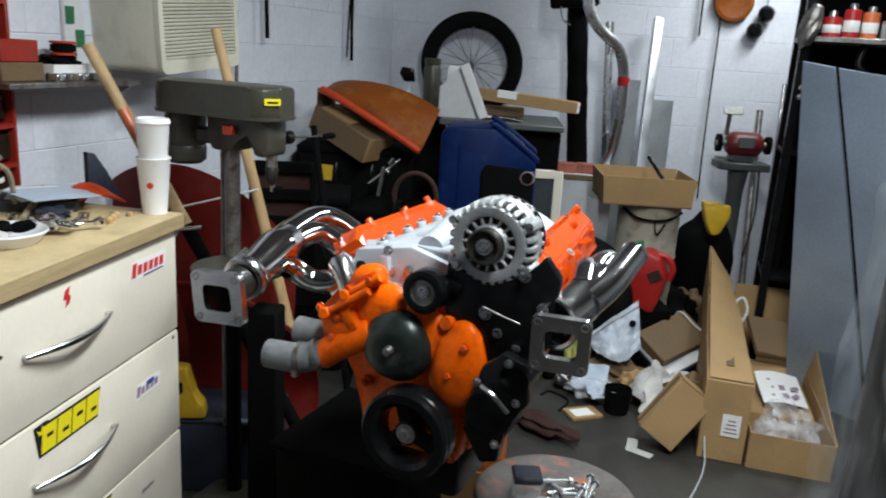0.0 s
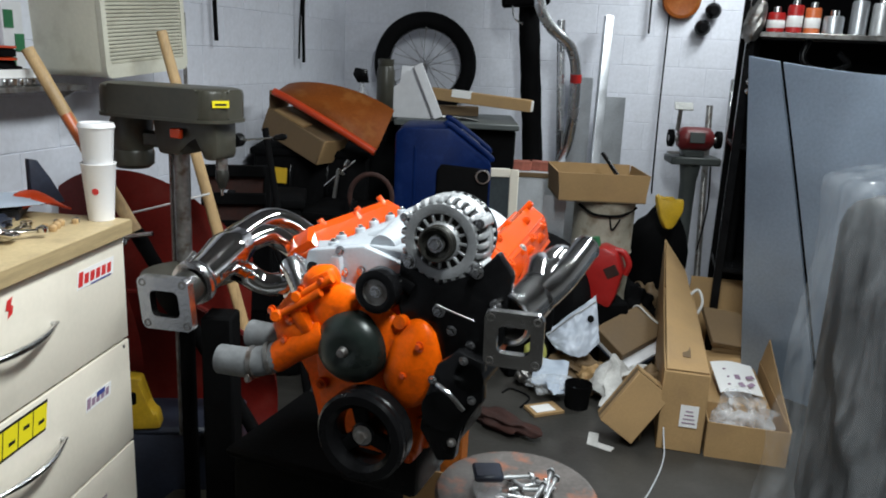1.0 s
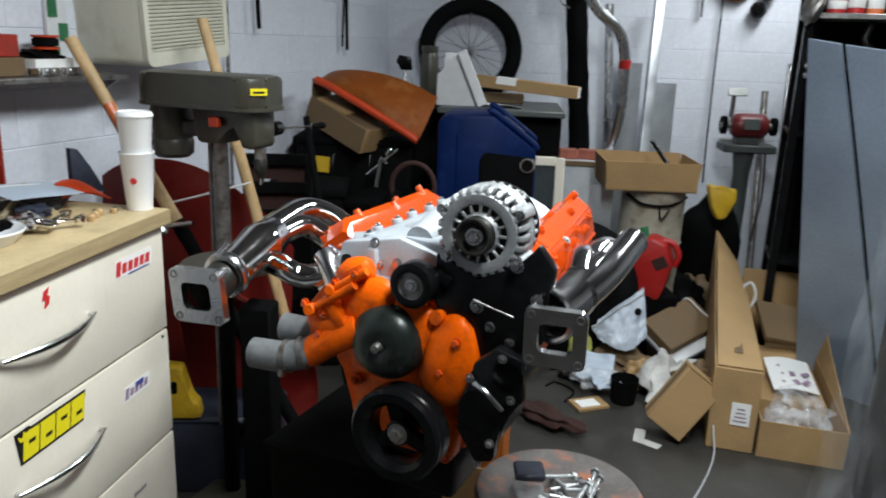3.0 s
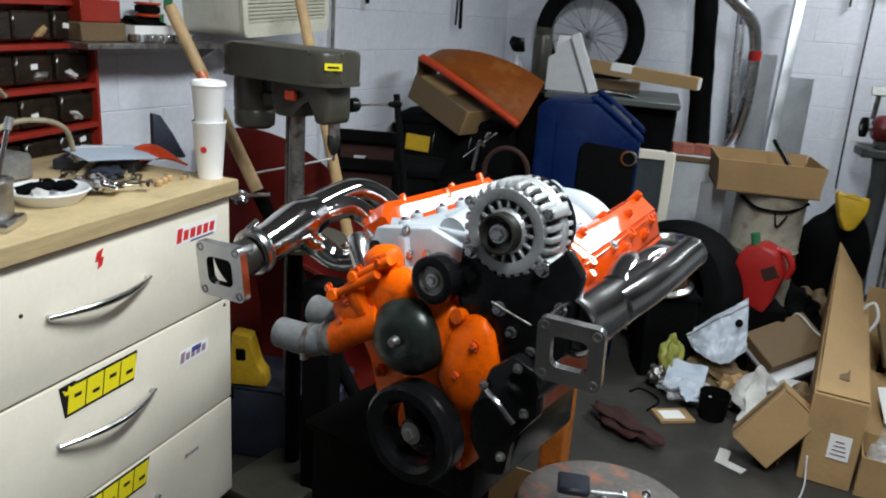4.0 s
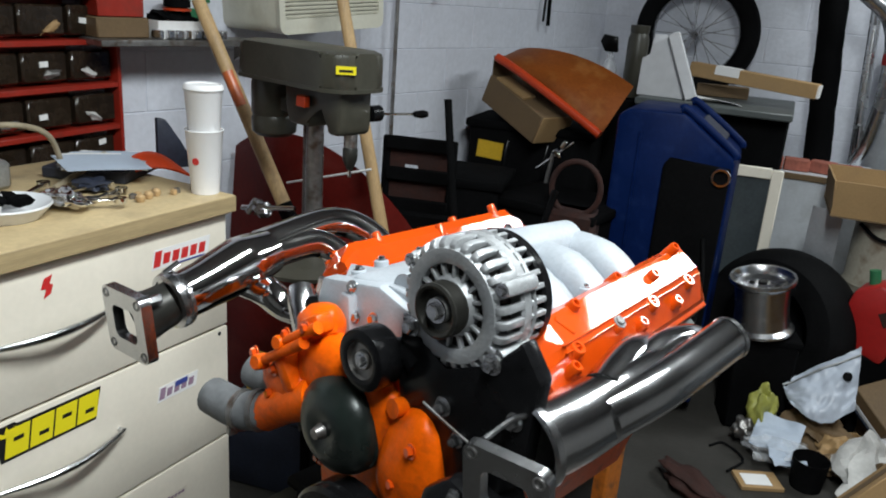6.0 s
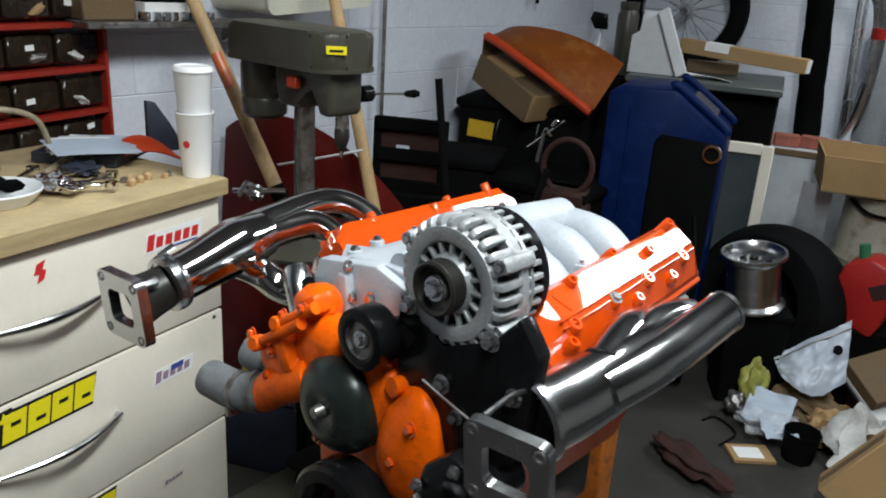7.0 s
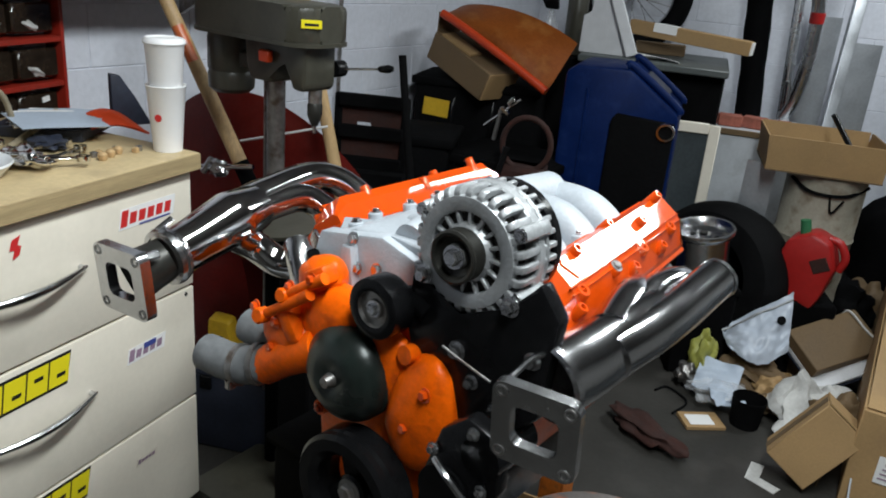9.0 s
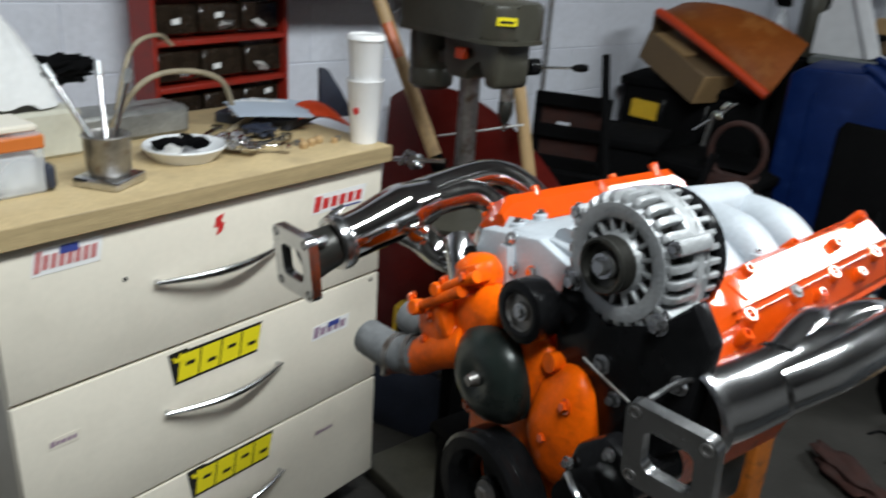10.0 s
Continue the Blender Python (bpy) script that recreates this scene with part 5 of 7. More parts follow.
part("cable", tube(B(), [(0.17, -0.03, 0.8), (0.2, -0.08, 0.6), (0.18, -0.12, 0.3), (0.1, -0.1, 0.1)], 0.008, n=8), "rubber", bl)

# ---- window frame, sheets, pale cabinet, bricks ----
wf = thing("window_sash", 0.38, 4.66, -0.06, 4, "white framed window sash leaning behind the machine", "window sash", rx=-4)
for x in (-0.16, 0.17):
    part("stile", box(B(), (x, 0, 0.56), (0.05, 0.035, 1.0), bev=0.004), "cream", wf)
for z in (0.09, 1.04):
    part("rail", box(B(), (0.005, 0, z), (0.28, 0.033, 0.05), bev=0.004), "cream", wf)
part("pane", box(B(), (0.005, 0.0, 0.56), (0.29, 0.006, 0.92)), "glass_dark", wf)
def leaning_sheet(name, x, y, w, h, rz, rx, mat_, label):
    s = thing(name, x, y, 0.003, rz, label, "sheet metal", rx=rx)
    part("sheet", box(B(), (0, 0, h / 2), (w, 0.006, h), bev=0.001), mat_, s)
    part("fold", box(B(), (-w / 2 + 0.006, 0.015, h / 2), (0.012, 0.03, h), bev=0.001), mat_, s)
    return s
leaning_sheet("metal_sheet", 0.77, 4.62, 0.13, 0.87, -8, -4, "galv", "bright bare metal sheet leaning upright")
leaning_sheet("metal_channel", 1.285, 5.78, 0.15, 1.38, 0, -3, "galv", "grey aluminium channel leaning on the wall")
leaning_sheet("metal_sheet", 1.06, 5.9, 0.16, 1.5, 0, -2, "galv", "grey metal sheet leaning on the wall")
pc = thing("pale_cabinet", 0.72, 5.45, 0, 0, "pale grey low cabinet against the wall", "cabinet")
part("body", box(B(), (0, 0, 0.46), (0.58, 0.56, 0.92), bev=0.006), "shelf_white", pc)
part("door", box(B(), (0, -0.285, 0.46), (0.54, 0.012, 0.86), bev=0.004), "shelf_white", pc)
part("top_strip", box(B(), (0, -0.29, 0.91), (0.58, 0.012, 0.03), bev=0.002), "card_dark", pc)
rng = random.Random(3)
for k in range(4):
    solid("brick", box(B(), (0, 0, 0.03), (0.12, 0.085, 0.058), bev=0.004), "brick_red", "old red brick lying on the pale cabinet", "brick", at=pose(0.5 + 0.125 * k, 5.3 + rng.uniform(-0.03, 0.03), 0.921, 0, 0, rng.uniform(-14, 14)), group="bricks on the cabinet")

# ---- black post and pipes ----
bp_ = thing("fabric_roll", 0.728, 5.64, 0.921, 0, "black wrapped roll leaning upright on the pale cabinet", "roll", ry=-5.6)
def post_fn(z):
    return 0.068 + 0.002 * math.sin(z * 17) + 0.0015 * math.sin(z * 41)
part("roll", lathe(B(), [(0, 0.006)] + [(post_fn(z), z) for z in np.linspace(0.006, 2.1, 40)] + [(0, 2.1)], n=22), "black_matt", bp_)
part("junction", box(B(), (-0.03, -0.13, 1.2), (0.3, 0.16, 0.36), bev=0.015), "black_matt", bp_, "black box fixed at the top")
part("hook", tube(B(), [(-0.12, -0.2, 1.03), (-0.11, -0.23, 0.95), (-0.06, -0.23, 0.91)], 0.006, n=8), "steel", bp_)
ep = thing("exhaust_pipe", 0, 0, 0, 0, "bent chrome exhaust pipe leaning on the wall", "pipe")
part("pipe", tube(B(), [(0.62, 5.35, 2.4), (0.66, 5.36, 2.0), (0.74, 5.38, 1.83), (0.89, 5.43, 1.7), (0.945, 5.46, 1.55), (0.955, 5.48, 1.3), (0.935, 5.5, 1.08), (0.9, 5.52, 0.96)], 0.036, n=24, steps=10), "pipe_bright", ep)
part("tape", tube(B(), [(0.948, 5.462, 1.53), (0.95, 5.466, 1.475)], 0.0375, n=24, curve=False), "gas_red", ep, "strip of red tape")
ep = thing("steel_pipe", 0.9, 5.52, 0.922, 0, "straight bright steel pipe standing on the cabinet", "pipe")
part("pipe", cyl(B(), (-0.0, 0, 0.0), (-0.062, 0.05, 0.94), 0.027, n=24), "pipe_bright", ep)
part("fitting", cyl(B(), (-0.004, -0.03, 0.12), (-0.012, -0.02, 0.24), 0.016, n=12), "chrome", ep)
at = thing("aluminium_tube", 1.085, 5.3, 0.0, 0, "square aluminium tube leaning on the wall", "tube")
m = Matrix.Translation((0, 0, 0.02)) @ basis((0.11, 0.57, 1.93)) @ pose(0, 0, 0, 0, 0, 20)
part("tube", plate_hole(B(), rrect(0.06, 0.045, 0.004), rrect(0.052, 0.037, 0.003), 1.98, m), "galv", at)

# ---- drum, tray, fuel can, tyre ----
dr = thing("steel_drum", 1.07, 4.72, 0, 0, "dirty cream round bin under the cardboard tray", "bin")
part("body", lathe(B(), [(0, 0), (0.155, 0), (0.16, 0.02), (0.165, 0.25), (0.17, 0.26), (0.165, 0.27), (0.17, 0.56), (0.176, 0.57), (0.17, 0.58), (0.172, 0.84), (0.18, 0.86), (0.172, 0.872), (0.16, 0.872), (0.155, 0.8), (0, 0.8)], n=48), "drum", dr)
part("strap", tube(B(), [(-0.16, -0.09, 0.84), (-0.08, -0.17, 0.8), (0.06, -0.175, 0.8), (0.17, -0.06, 0.83)], 0.008, n=8, squash=0.4), "black_matt", dr)
part("strap", tube(B(), [(0.0, -0.176, 0.8), (0.02, -0.178, 0.72), (0.06, -0.176, 0.78)], 0.007, n=8, squash=0.4), "black_matt", dr)
tr = thing("cardboard_tray", 1.01, 4.73, 0.874, 2, "shallow open cardboard tray resting on the bin", "box")
part("base", box(B(), (0, 0, 0.004), (0.48, 0.42, 0.006)), "card_dark", tr)
for c, s, r in (((0, -0.21, 0.08), (0.48, 0.006, 0.155), (6, 0, 0)), ((0, 0.21, 0.08), (0.48, 0.006, 0.155), (-4, 0, 0)), ((-0.24, 0, 0.08), (0.006, 0.42, 0.15), (0, -6, 0)), ((0.24, 0, 0.08), (0.006, 0.42, 0.15), (0, 7, 0))):
    part("wall", box(B(), c, s, rot=r), "card", tr)
hk = thing("black_wrench", 1.13, 4.6, 0.88, 0, "black bent wrench lying in the cardboard tray", "wrench")
part("bar", tube(B(), [(-0.1, 0.12, 0.24), (-0.03, 0.02, 0.14), (0.02, -0.06, 0.06)], 0.012, n=10), "black", hk)
part("head", box(B(), (0.02, -0.06, 0.075), (0.055, 0.03, 0.035), rot=(0, 25, 0), bev=0.006), "black", hk)
cr_ = thing("storage_crate", 1.0, 4.45, 0, 8, "low dark crate under the fuel can", "crate")
part("body", box(B(), (0, 0, 0.18), (0.34, 0.26, 0.36), bev=0.012), "black_matt", cr_)
gc = thing("fuel_can", 0.99, 4.42, 0.361, -18, "red plastic fuel can with a moulded handle", "fuel can", ry=14)
bm = prism(B(), [(-0.11, 0.0), (0.11, 0.0), (0.12, 0.06), (0.115, 0.2), (0.05, 0.3), (-0.03, 0.31), (-0.11, 0.24)], 0.16, Matrix(((1, 0, 0, 0), (0, 0, 1, -0.08), (0, 1, 0, 0), (0, 0, 0, 1))), bev=0.018)
part("body", bm, "gas_red", gc)
part("handle", tube(B(), [(0.03, 0, 0.3), (0.08, 0, 0.3), (0.125, 0, 0.25), (0.125, 0, 0.19)], 0.017, n=12), "gas_red", gc)
# Dark red patch stands in for the shade within the handle opening.
part("panel_recess", box(B(), (0.055, -0.081, 0.2), (0.06, 0.006, 0.07), rot=(0, 45, 0), bev=0.002), "cloth_red", gc)
part("spout", cyl(B(), (-0.06, 0, 0.27), (-0.09, 0, 0.33), 0.022, n=16), "greenish", gc, "green spout cap")
tyr = thing("spare_wheel", 0.67, 4.5, 0.345, 0, "wide black car tyre standing upright on the floor", "tyre")
ty_axis = Vector((-0.5, -0.85, 0.12)).normalized()
tyr.matrix_world = Matrix.Translation((0.67, 4.5, 0.352)) @ basis(ty_axis)
part("tyre", lathe(B(), [(0.2, -0.12), (0.24, -0.13), (0.3, -0.125), (0.33, -0.09), (0.345, -0.03), (0.345, 0.03), (0.33, 0.09), (0.3, 0.125), (0.24, 0.13), (0.2, 0.12), (0.19, 0.0), (0.2, -0.12)], n=64), "rubber", tyr)
# Black disc fills the tyre's hole, standing in for the shade inside.
part("disc", lathe(B(), [(0, -0.02), (0.19, -0.03), (0.195, 0.0), (0, 0.0)], n=40), "black", tyr, "disc coloured black for the shade inside the tyre")
rb = thing("parts_crate", 0.62, 4.22, 0, 14, "dark crate holding the loose rim", "crate")
part("body", box(B(), (0, 0, 0.21), (0.24, 0.2, 0.42), bev=0.012), "black_matt", rb)
part("rim", box(B(), (0, 0, 0.41), (0.255, 0.215, 0.03), bev=0.006), "black_matt", rb)
rim = thing("wheel_rim", 0.6, 4.2, 0.43, 0, "small polished alloy wheel rim resting on a dark box", "wheel rim", ry=-8, rx=6)
part("barrel", lathe(B(), [(0.12, 0.0), (0.128, 0.006), (0.128, 0.016), (0.11, 0.03), (0.104, 0.11), (0.108, 0.2), (0.126, 0.215), (0.13, 0.225), (0.128, 0.236), (0.118, 0.236), (0.1, 0.21), (0.095, 0.1)], n=56), "steel", rim)
part("face", lathe(B(), [(0.1, 0.205), (0.07, 0.19), (0.035, 0.195), (0.03, 0.21), (0, 0.21)], n=40), "steel", rim)
for k in range(5):
    a = 2 * math.pi * k / 5
    part("lug_hole", cyl(B(), (0.055 * math.cos(a), 0.055 * math.sin(a), 0.188), (0.055 * math.cos(a), 0.055 * math.sin(a), 0.197), 0.011, n=12), "black", rim)
part("centre_cap", cyl(B(), (0, 0, 0.205), (0, 0, 0.216), 0.018, n=20), "black", rim)
yj = thing("yellow_jug", 1.54, 5.2, 0, 0, "yellow plastic hood hung on a dark vacuum", "plastic hood")
part("base", blob(B(), (0, 0.05, 0.36), (0.2, 0.16, 0.38), 0.2, 1.5, seed=9), "black_matt", yj)
part("hood", prism(B(), [(-0.02, -0.03), (0.03, -0.02), (0.085, 0.09), (0.085, 0.17), (0.0, 0.15), (-0.07, 0.19), (-0.09, 0.17), (-0.06, 0.05)], 0.08, Matrix.Translation((-0.02, -0.16, 0.66)) @ pose(0, 0, 0, 80, 0, 0), bev=0.025), "yellow_plastic", yj)

# ---- bench grinder on its pedestal ----
M["grinder_red"] = surf("dull_red_casting", (0.14, 0.012, 0.014), 0.42, var=0.15, scale=9, bump=0.15)
gr = thing("bench_grinder", 1.78, 5.58, 0, 0, "red bench grinder on a grey cast iron pedestal", "grinder")
part("pedestal", lathe(B(), [(0.16, 0), (0.16, 0.02), (0.1, 0.05), (0.065, 0.12), (0.05, 0.3), (0.052, 0.85), (0.07, 0.98), (0, 0.98)], n=28), "grind_grey", gr)
part("table", box(B(), (0.01, 0, 1.005), (0.33, 0.2, 0.05), bev=0.008), "grind_grey", gr)
part("foot", box(B(), (0.0, 0, 1.05), (0.14, 0.13, 0.05), bev=0.012), "grind_grey", gr)
part("motor", lathe(B(), [(0, -0.115), (0.05, -0.115), (0.075, -0.09), (0.08, -0.06), (0.08, 0.06), (0.075, 0.09), (0.05, 0.115), (0, 0.115)], (0.01, 0, 1.145), (1, 0, 0), n=32), M["grinder_red"], gr, "red motor housing")
part("nameplate", box(B(), (0.005, -0.077, 1.16), (0.1, 0.012, 0.07), rot=(-10, 0, 0), bev=0.003), "grind_grey", gr)
for x in (-0.15, 0.165):
    part("arbor", cyl(B(), (x * 0.6, 0, 1.145), (x * 1.1, 0, 1.145), 0.02, n=16), "steel_old", gr)
    part("grinding_wheel", cyl(B(), (x - 0.014, 0, 1.145), (x + 0.014, 0, 1.145), 0.058, n=36), "black_matt", gr)
part("shield_arm", cyl(B(), (-0.12, -0.03, 1.2), (-0.12, -0.05, 1.34), 0.014, n=10), "steel_old", gr)
part("eye_shield", box(B(), (-0.11, -0.08, 1.36), (0.12, 0.01, 0.055), rot=(-30, 0, 0), bev=0.003), "alu_dark", gr)
part("tool_rest", box(B(), (-0.15, -0.1, 1.06), (0.07, 0.06, 0.012)), "steel_old", gr)
part("switch_cord", tube(B(), [(0.12, -0.05, 1.0), (0.13, -0.07, 0.7), (0.1, -0.06, 0.4)], 0.006, n=8), "rubber", gr)
rng = random.Random(8)
for k in range(7):
    x = 1.93 + 0.04 * k
    h = 1.25 + rng.uniform(0, 0.45)
    t = thing("steel_bar", x, 5.5 + rng.uniform(-0.08, 0.08), 0, 0, "long steel bar leaning upright beside the grinder", "bar", "steel bars")
    part("bar", cyl(B(), (0, 0, 0.012), (0.06 + rng.uniform(-0.05, 0.04), 0.3, h), rng.choice([0.012, 0.016, 0.022]), n=10), rng.choice(["steel_old", "steel", "black_matt", "steel_old"]), t)

# ---- hood panel, rack of cans ----
def hood_fn(u, v):
    z = 0.02 + (1.66 - 0.05 * u - 0.03 * math.sin(math.pi * u)) * v
    x = 1.79 - 0.105 * z + 0.62 * u + 0.04 * u * z
    y = 4.2 - 0.6 * u - 0.12 * math.sin(math.pi * u) * (0.6 + 0.4 * v) + 0.05 * v
    return (x, y, z)
hp = thing("hood_panel", 0, 0, 0, 0, "blue grey primed car hood standing on edge", "car panel")
part("skin", sheet(B(), lambda u, v: hood_fn(0.155 + 0.28 * (1 - v) + (0.845 - 0.28 * (1 - v)) * u, v), 24, 24, 0.014), "hood", hp)
part("side_strip", sheet(B(), lambda u, v: hood_fn((0.135 + 0.28 * (1 - v)) * u, v), 8, 24, 0.014), "hood", hp)
part("gap", sheet(B(), lambda u, v: Vector(hood_fn(0.1 + 0.28 * (1 - v) + 0.08 * u, v * 0.98)) + Vector((0.012, 0.016, 0)), 3, 20, 0.004), "black", hp)
sr = thing("shelf_rack", 2.2, 4.75, 0, -14, "black steel shelf rack with tins", "shelf rack")
for x, y in ((-0.42, -0.2), (0.6, -0.2), (-0.42, 0.2), (0.6, 0.2)):
    part("upright", box(B(), (x, y, 1.2), (0.045, 0.045, 2.4), bev=0.003), "black", sr)
for z in (0.5, 1.2, 1.8, 2.35):
    part("shelf_board", box(B(), (0.09, 0, z), (1.06, 0.44, 0.028), bev=0.003), "steel_old" if z == 1.8 else "black", sr)
part("back_sheet", box(B(), (0.09, 0.215, 1.2), (1.04, 0.01, 2.36)), "black_matt", sr)
part("hanging_bracket", tube(B(), [(-0.12, -0.12, 1.78), (-0.14, -0.14, 1.68), (-0.05, -0.15, 1.62), (0.08, -0.14, 1.66), (0.03, -0.14, 1.72)], 0.018, n=10), "black", sr)
def tin(x, y, r, h, mat_, label, band=None):
    mm = pose(2.2, 4.75, 1.815, 0, 0, -14) @ Matrix.Translation((x, y, 0))
    t = new("tin_can")
    t.matrix_world = mm
    tagged(t, label, "can", "tins on the rack")
    part("body", lathe(B(), [(0, 0), (r, 0), (r * 1.02, 0.004), (r, 0.01), (r, h - 0.012), (r * 0.9, h), (0, h)], n=28), mat_, t)
    part("cap", lathe(B(), [(0, h), (r * 0.5, h), (r * 0.45, h + 0.03), (0, h + 0.03)], n=20), "steel", t)
    if band:
        part("label", lathe(B(), [(r * 1.005, h * 0.2), (r * 1.015, h * 0.21), (r * 1.015, h * 0.6), (r * 1.005, h * 0.61)], n=28), band, t)
tin(-0.3, -0.14, 0.045, 0.1, "gas_red", "red tin standing on the rack", "white_paper")
tin(-0.21, -0.15, 0.04, 0.14, "gas_red", "red tin with a white band on the rack", "white_paper")
tin(-0.12, -0.13, 0.04, 0.13, "can_orange", "orange tin standing on the rack", "white_paper")
tin(-0.02, -0.15, 0.05, 0.09, "galv", "bare metal tin standing on the rack")
tin(0.1, -0.14, 0.042, 0.17, "galv", "tall bare metal can on the rack")
tin(0.2, -0.15, 0.045, 0.16, "alu", "tall bare metal can on the rack")
ft = thing("pipe_fitting", 1.745, 4.5, 0, 0, "bright metal valve hung on a dark stand", "fitting")
part("stand", cyl(B(), (0.1, 0.3, 0.0), (0.05, 0.25, 2.2), 0.03, n=14), "black_matt", ft)
for k in range(5):
    a = 2 * math.pi * k / 5
    part("lobe", blob(B(), (-0.0 + 0.04 * math.cos(a), 0.0, 1.53 + 0.04 * math.sin(a)), (0.017, 0.017, 0.017), 0.05, 2, sub=2), "chrome", ft)
part("stem", cyl(B(), (0, 0, 1.53), (0.06, 0.25, 1.56), 0.015, n=12), "steel", ft)
part("valve_body", blob(B(), (-0.01, 0.1, 1.86), (0.05, 0.05, 0.11), 0.3, 2.5, seed=4, rot=(0, 14, 0)), "steel_old", ft)

# ---- draped machine ----
dm = thing("covered_machine", 1.75, 2.55, 0, 0, "dark machine under a draped clear plastic sheet", "covered machine")
part("core", box(B(), (0.25, 0.1, 0.62), (0.95, 0.75, 1.24), bev=0.12, seg=3), "drape_core", dm)
def drape(u, v):
    a = math.pi * (0.62 + 0.9 * u)
    k = max(0.0, v - 0.22) / 0.78
    ca, sa = math.cos(a), math.sin(a)
    sup = (abs(ca) ** 4 + abs(sa) ** 4) ** -0.25
    r = min(1, v / 0.22) if v < 0.22 else 1.0 + 0.06 * k * k
    ridge = 1 - abs(2.2 * noise.noise(Vector((7 * u - 1.6 * v, 2.4 * v + 2 * u, 2.0))))
    fine = 1 - abs(2.4 * noise.noise(Vector((19 * u + 5 * v, 6 * v, 7.0))))
    fold = 0.034 * max(0.0, ridge) ** 2 * (0.35 + k) + 0.006 * max(0.0, fine) ** 3
    z = 1.34 - 0.05 * r * r + 0.05 * noise.noise(Vector((9 * u, 9 * v, 1))) if v < 0.22 else 1.29 - 1.275 * k
    n_ = 0.02 * noise.noise(Vector((9 * u, 7 * v, 4)))
    z += 0.4 * max(0.0, 0.3 + 0.56 * r * sup * ca) * (1.0 - k) ** 2 * (1 if z > 0.3 else 0)
    return (0.25 + (0.56 * r * sup * ca) + (fold + n_) * ca, 0.1 + (0.46 * r * sup * sa) + (fold + n_) * sa, max(0.006, z))
part("plastic_sheet", sheet(B(), drape, 170, 80), "plastic", dm, "creased clear plastic sheet", smooth=180)

# ---- hanging straps, cord, disc ----
def strap(name, p, l, label, split=True):
    s = thing(name, p[0], p[1], p[2], 0, label, "strap")
    part("hook", cyl(B(), (0, 0.02, l), (0, -0.02, l), 0.008, n=8), "black", s)
    part("webbing", tube(B(), [(0.0, 0, 0), (-0.004, -0.005, l * 0.5), (0.006, 0, l)], 0.012, n=8, squash=0.3), "black_matt", s)
    if split:
        part("loose_end", tube(B(), [(-0.03, 0, 0.02), (-0.02, -0.004, l * 0.5), (0.0, 0, l)], 0.007, n=8, squash=0.3), "black_matt", s)
p = wall_point(4.3, 0.03)
strap("hanging_strap", (p.x, p.y, 1.63), 0.5, "short black strap hanging on the wall", False)
p = wall_point(5.25, 0.03)
strap("hanging_strap", (p.x, p.y, 1.525), 0.6, "black strap hanging on the wall")
strap("hanging_strap", (1.5, 5.99, 1.82), 0.5, "short black strap hanging on the back wall", False)
cd_ = thing("power_lead", 1.64, 5.99, 0, 0, "thin grey cord hanging down the back wall", "cord")
part("cord", tube(B(), [(-0.012, 0, 2.5), (-0.01, 0, 1.9), (-0.008, 0, 1.4), (-0.002, -0.01, 0.9), (0.0, -0.03, 0.7)], 0.006, n=8), "black_matt", cd_)
dk = thing("wooden_disc", 1.7, 5.985, 2.06, 0, "round orange brown wooden disc on the wall", "disc")
part("disc", lathe(B(), [(0, 0), (0.13, 0), (0.135, 0.008), (0.13, 0.02), (0.11, 0.024), (0.1, 0.018), (0, 0.018)], (0, 0, 0), (0, -1, 0), n=48), "fender", dk)
kn = thing("rubber_mounts", 1.9, 5.98, 1.93, 0, "two dark round rubber mounts hung together", "rubber mount")
for x, z in ((0.02, 0.06), (-0.04, -0.055)):
    part("mount", lathe(B(), [(0, 0.06), (0.03, 0.06), (0.05, 0.04), (0.056, 0.015), (0.05, 0)], (x, 0, z), (0, -1, 0), n=24), "black", kn)
part("cord", tube(B(), [(0.02, 0, 0.06), (0.03, 0, 0.3)], 0.004, n=6), "black", kn)
cw = thing("wall_conduit", 0, 0, 0, 0, "thin grey conduit running down the west wall", "conduit")
p = wall_point(4.05, 0.02)
part("conduit", cyl(B(), (p.x, p.y, 0.3), (p.x, p.y, 1.75), 0.009, n=10), "steel_old", cw)

# ---- things on the worktop ----
M["cloth_bright"] = surf("clean_white_cloth", (0.78, 0.78, 0.78), 0.8, var=0.06, scale=9, bump=0.3)
M["cup"] = surf("white_cup_paper", (0.86, 0.85, 0.85), 0.45, var=0.02, bump=0.02)
M["paper_blue"] = surf("pale_blue_paper", (0.42, 0.48, 0.57), 0.6, var=0.06)
M["porcelain"] = surf("white_plastic_dish", (0.74, 0.75, 0.77), 0.3, var=0.03)
M["wire"] = surf("tan_braided_hose", (0.3, 0.25, 0.17), 0.5, var=0.2, scale=30)
M["orange_print"] = surf("orange_carton_print", (0.6, 0.16, 0.03), 0.45, var=0.08)
TOP = 1.1295
def cup(z, label):
    c = thing("paper_cup", -0.77, 2.436, z, 0, label, "cup", "stacked paper cups")
    part("wall", lathe(B(), [(0, 0.004), (0.031, 0.004), (0.031, 0.0), (0.034, 0.0), (0.0455, 0.155), (0.0475, 0.158), (0.0465, 0.161), (0.044, 0.16), (0.042, 0.156)], n=40), "cup", c)
    return c
c1 = cup(TOP, "tall white paper cup on the worktop's corner")
part("seal", lathe(B(), [(0, 0), (0.009, 0), (0.009, 0.001), (0, 0.001)], (0.006, -0.0405, 0.085), (0.15, -0.98, -0.05), n=16), "red_ink", c1, "small round red mark")
c2 = cup(TOP + 0.1, "white paper cup stacked in the lower cup with a lid")
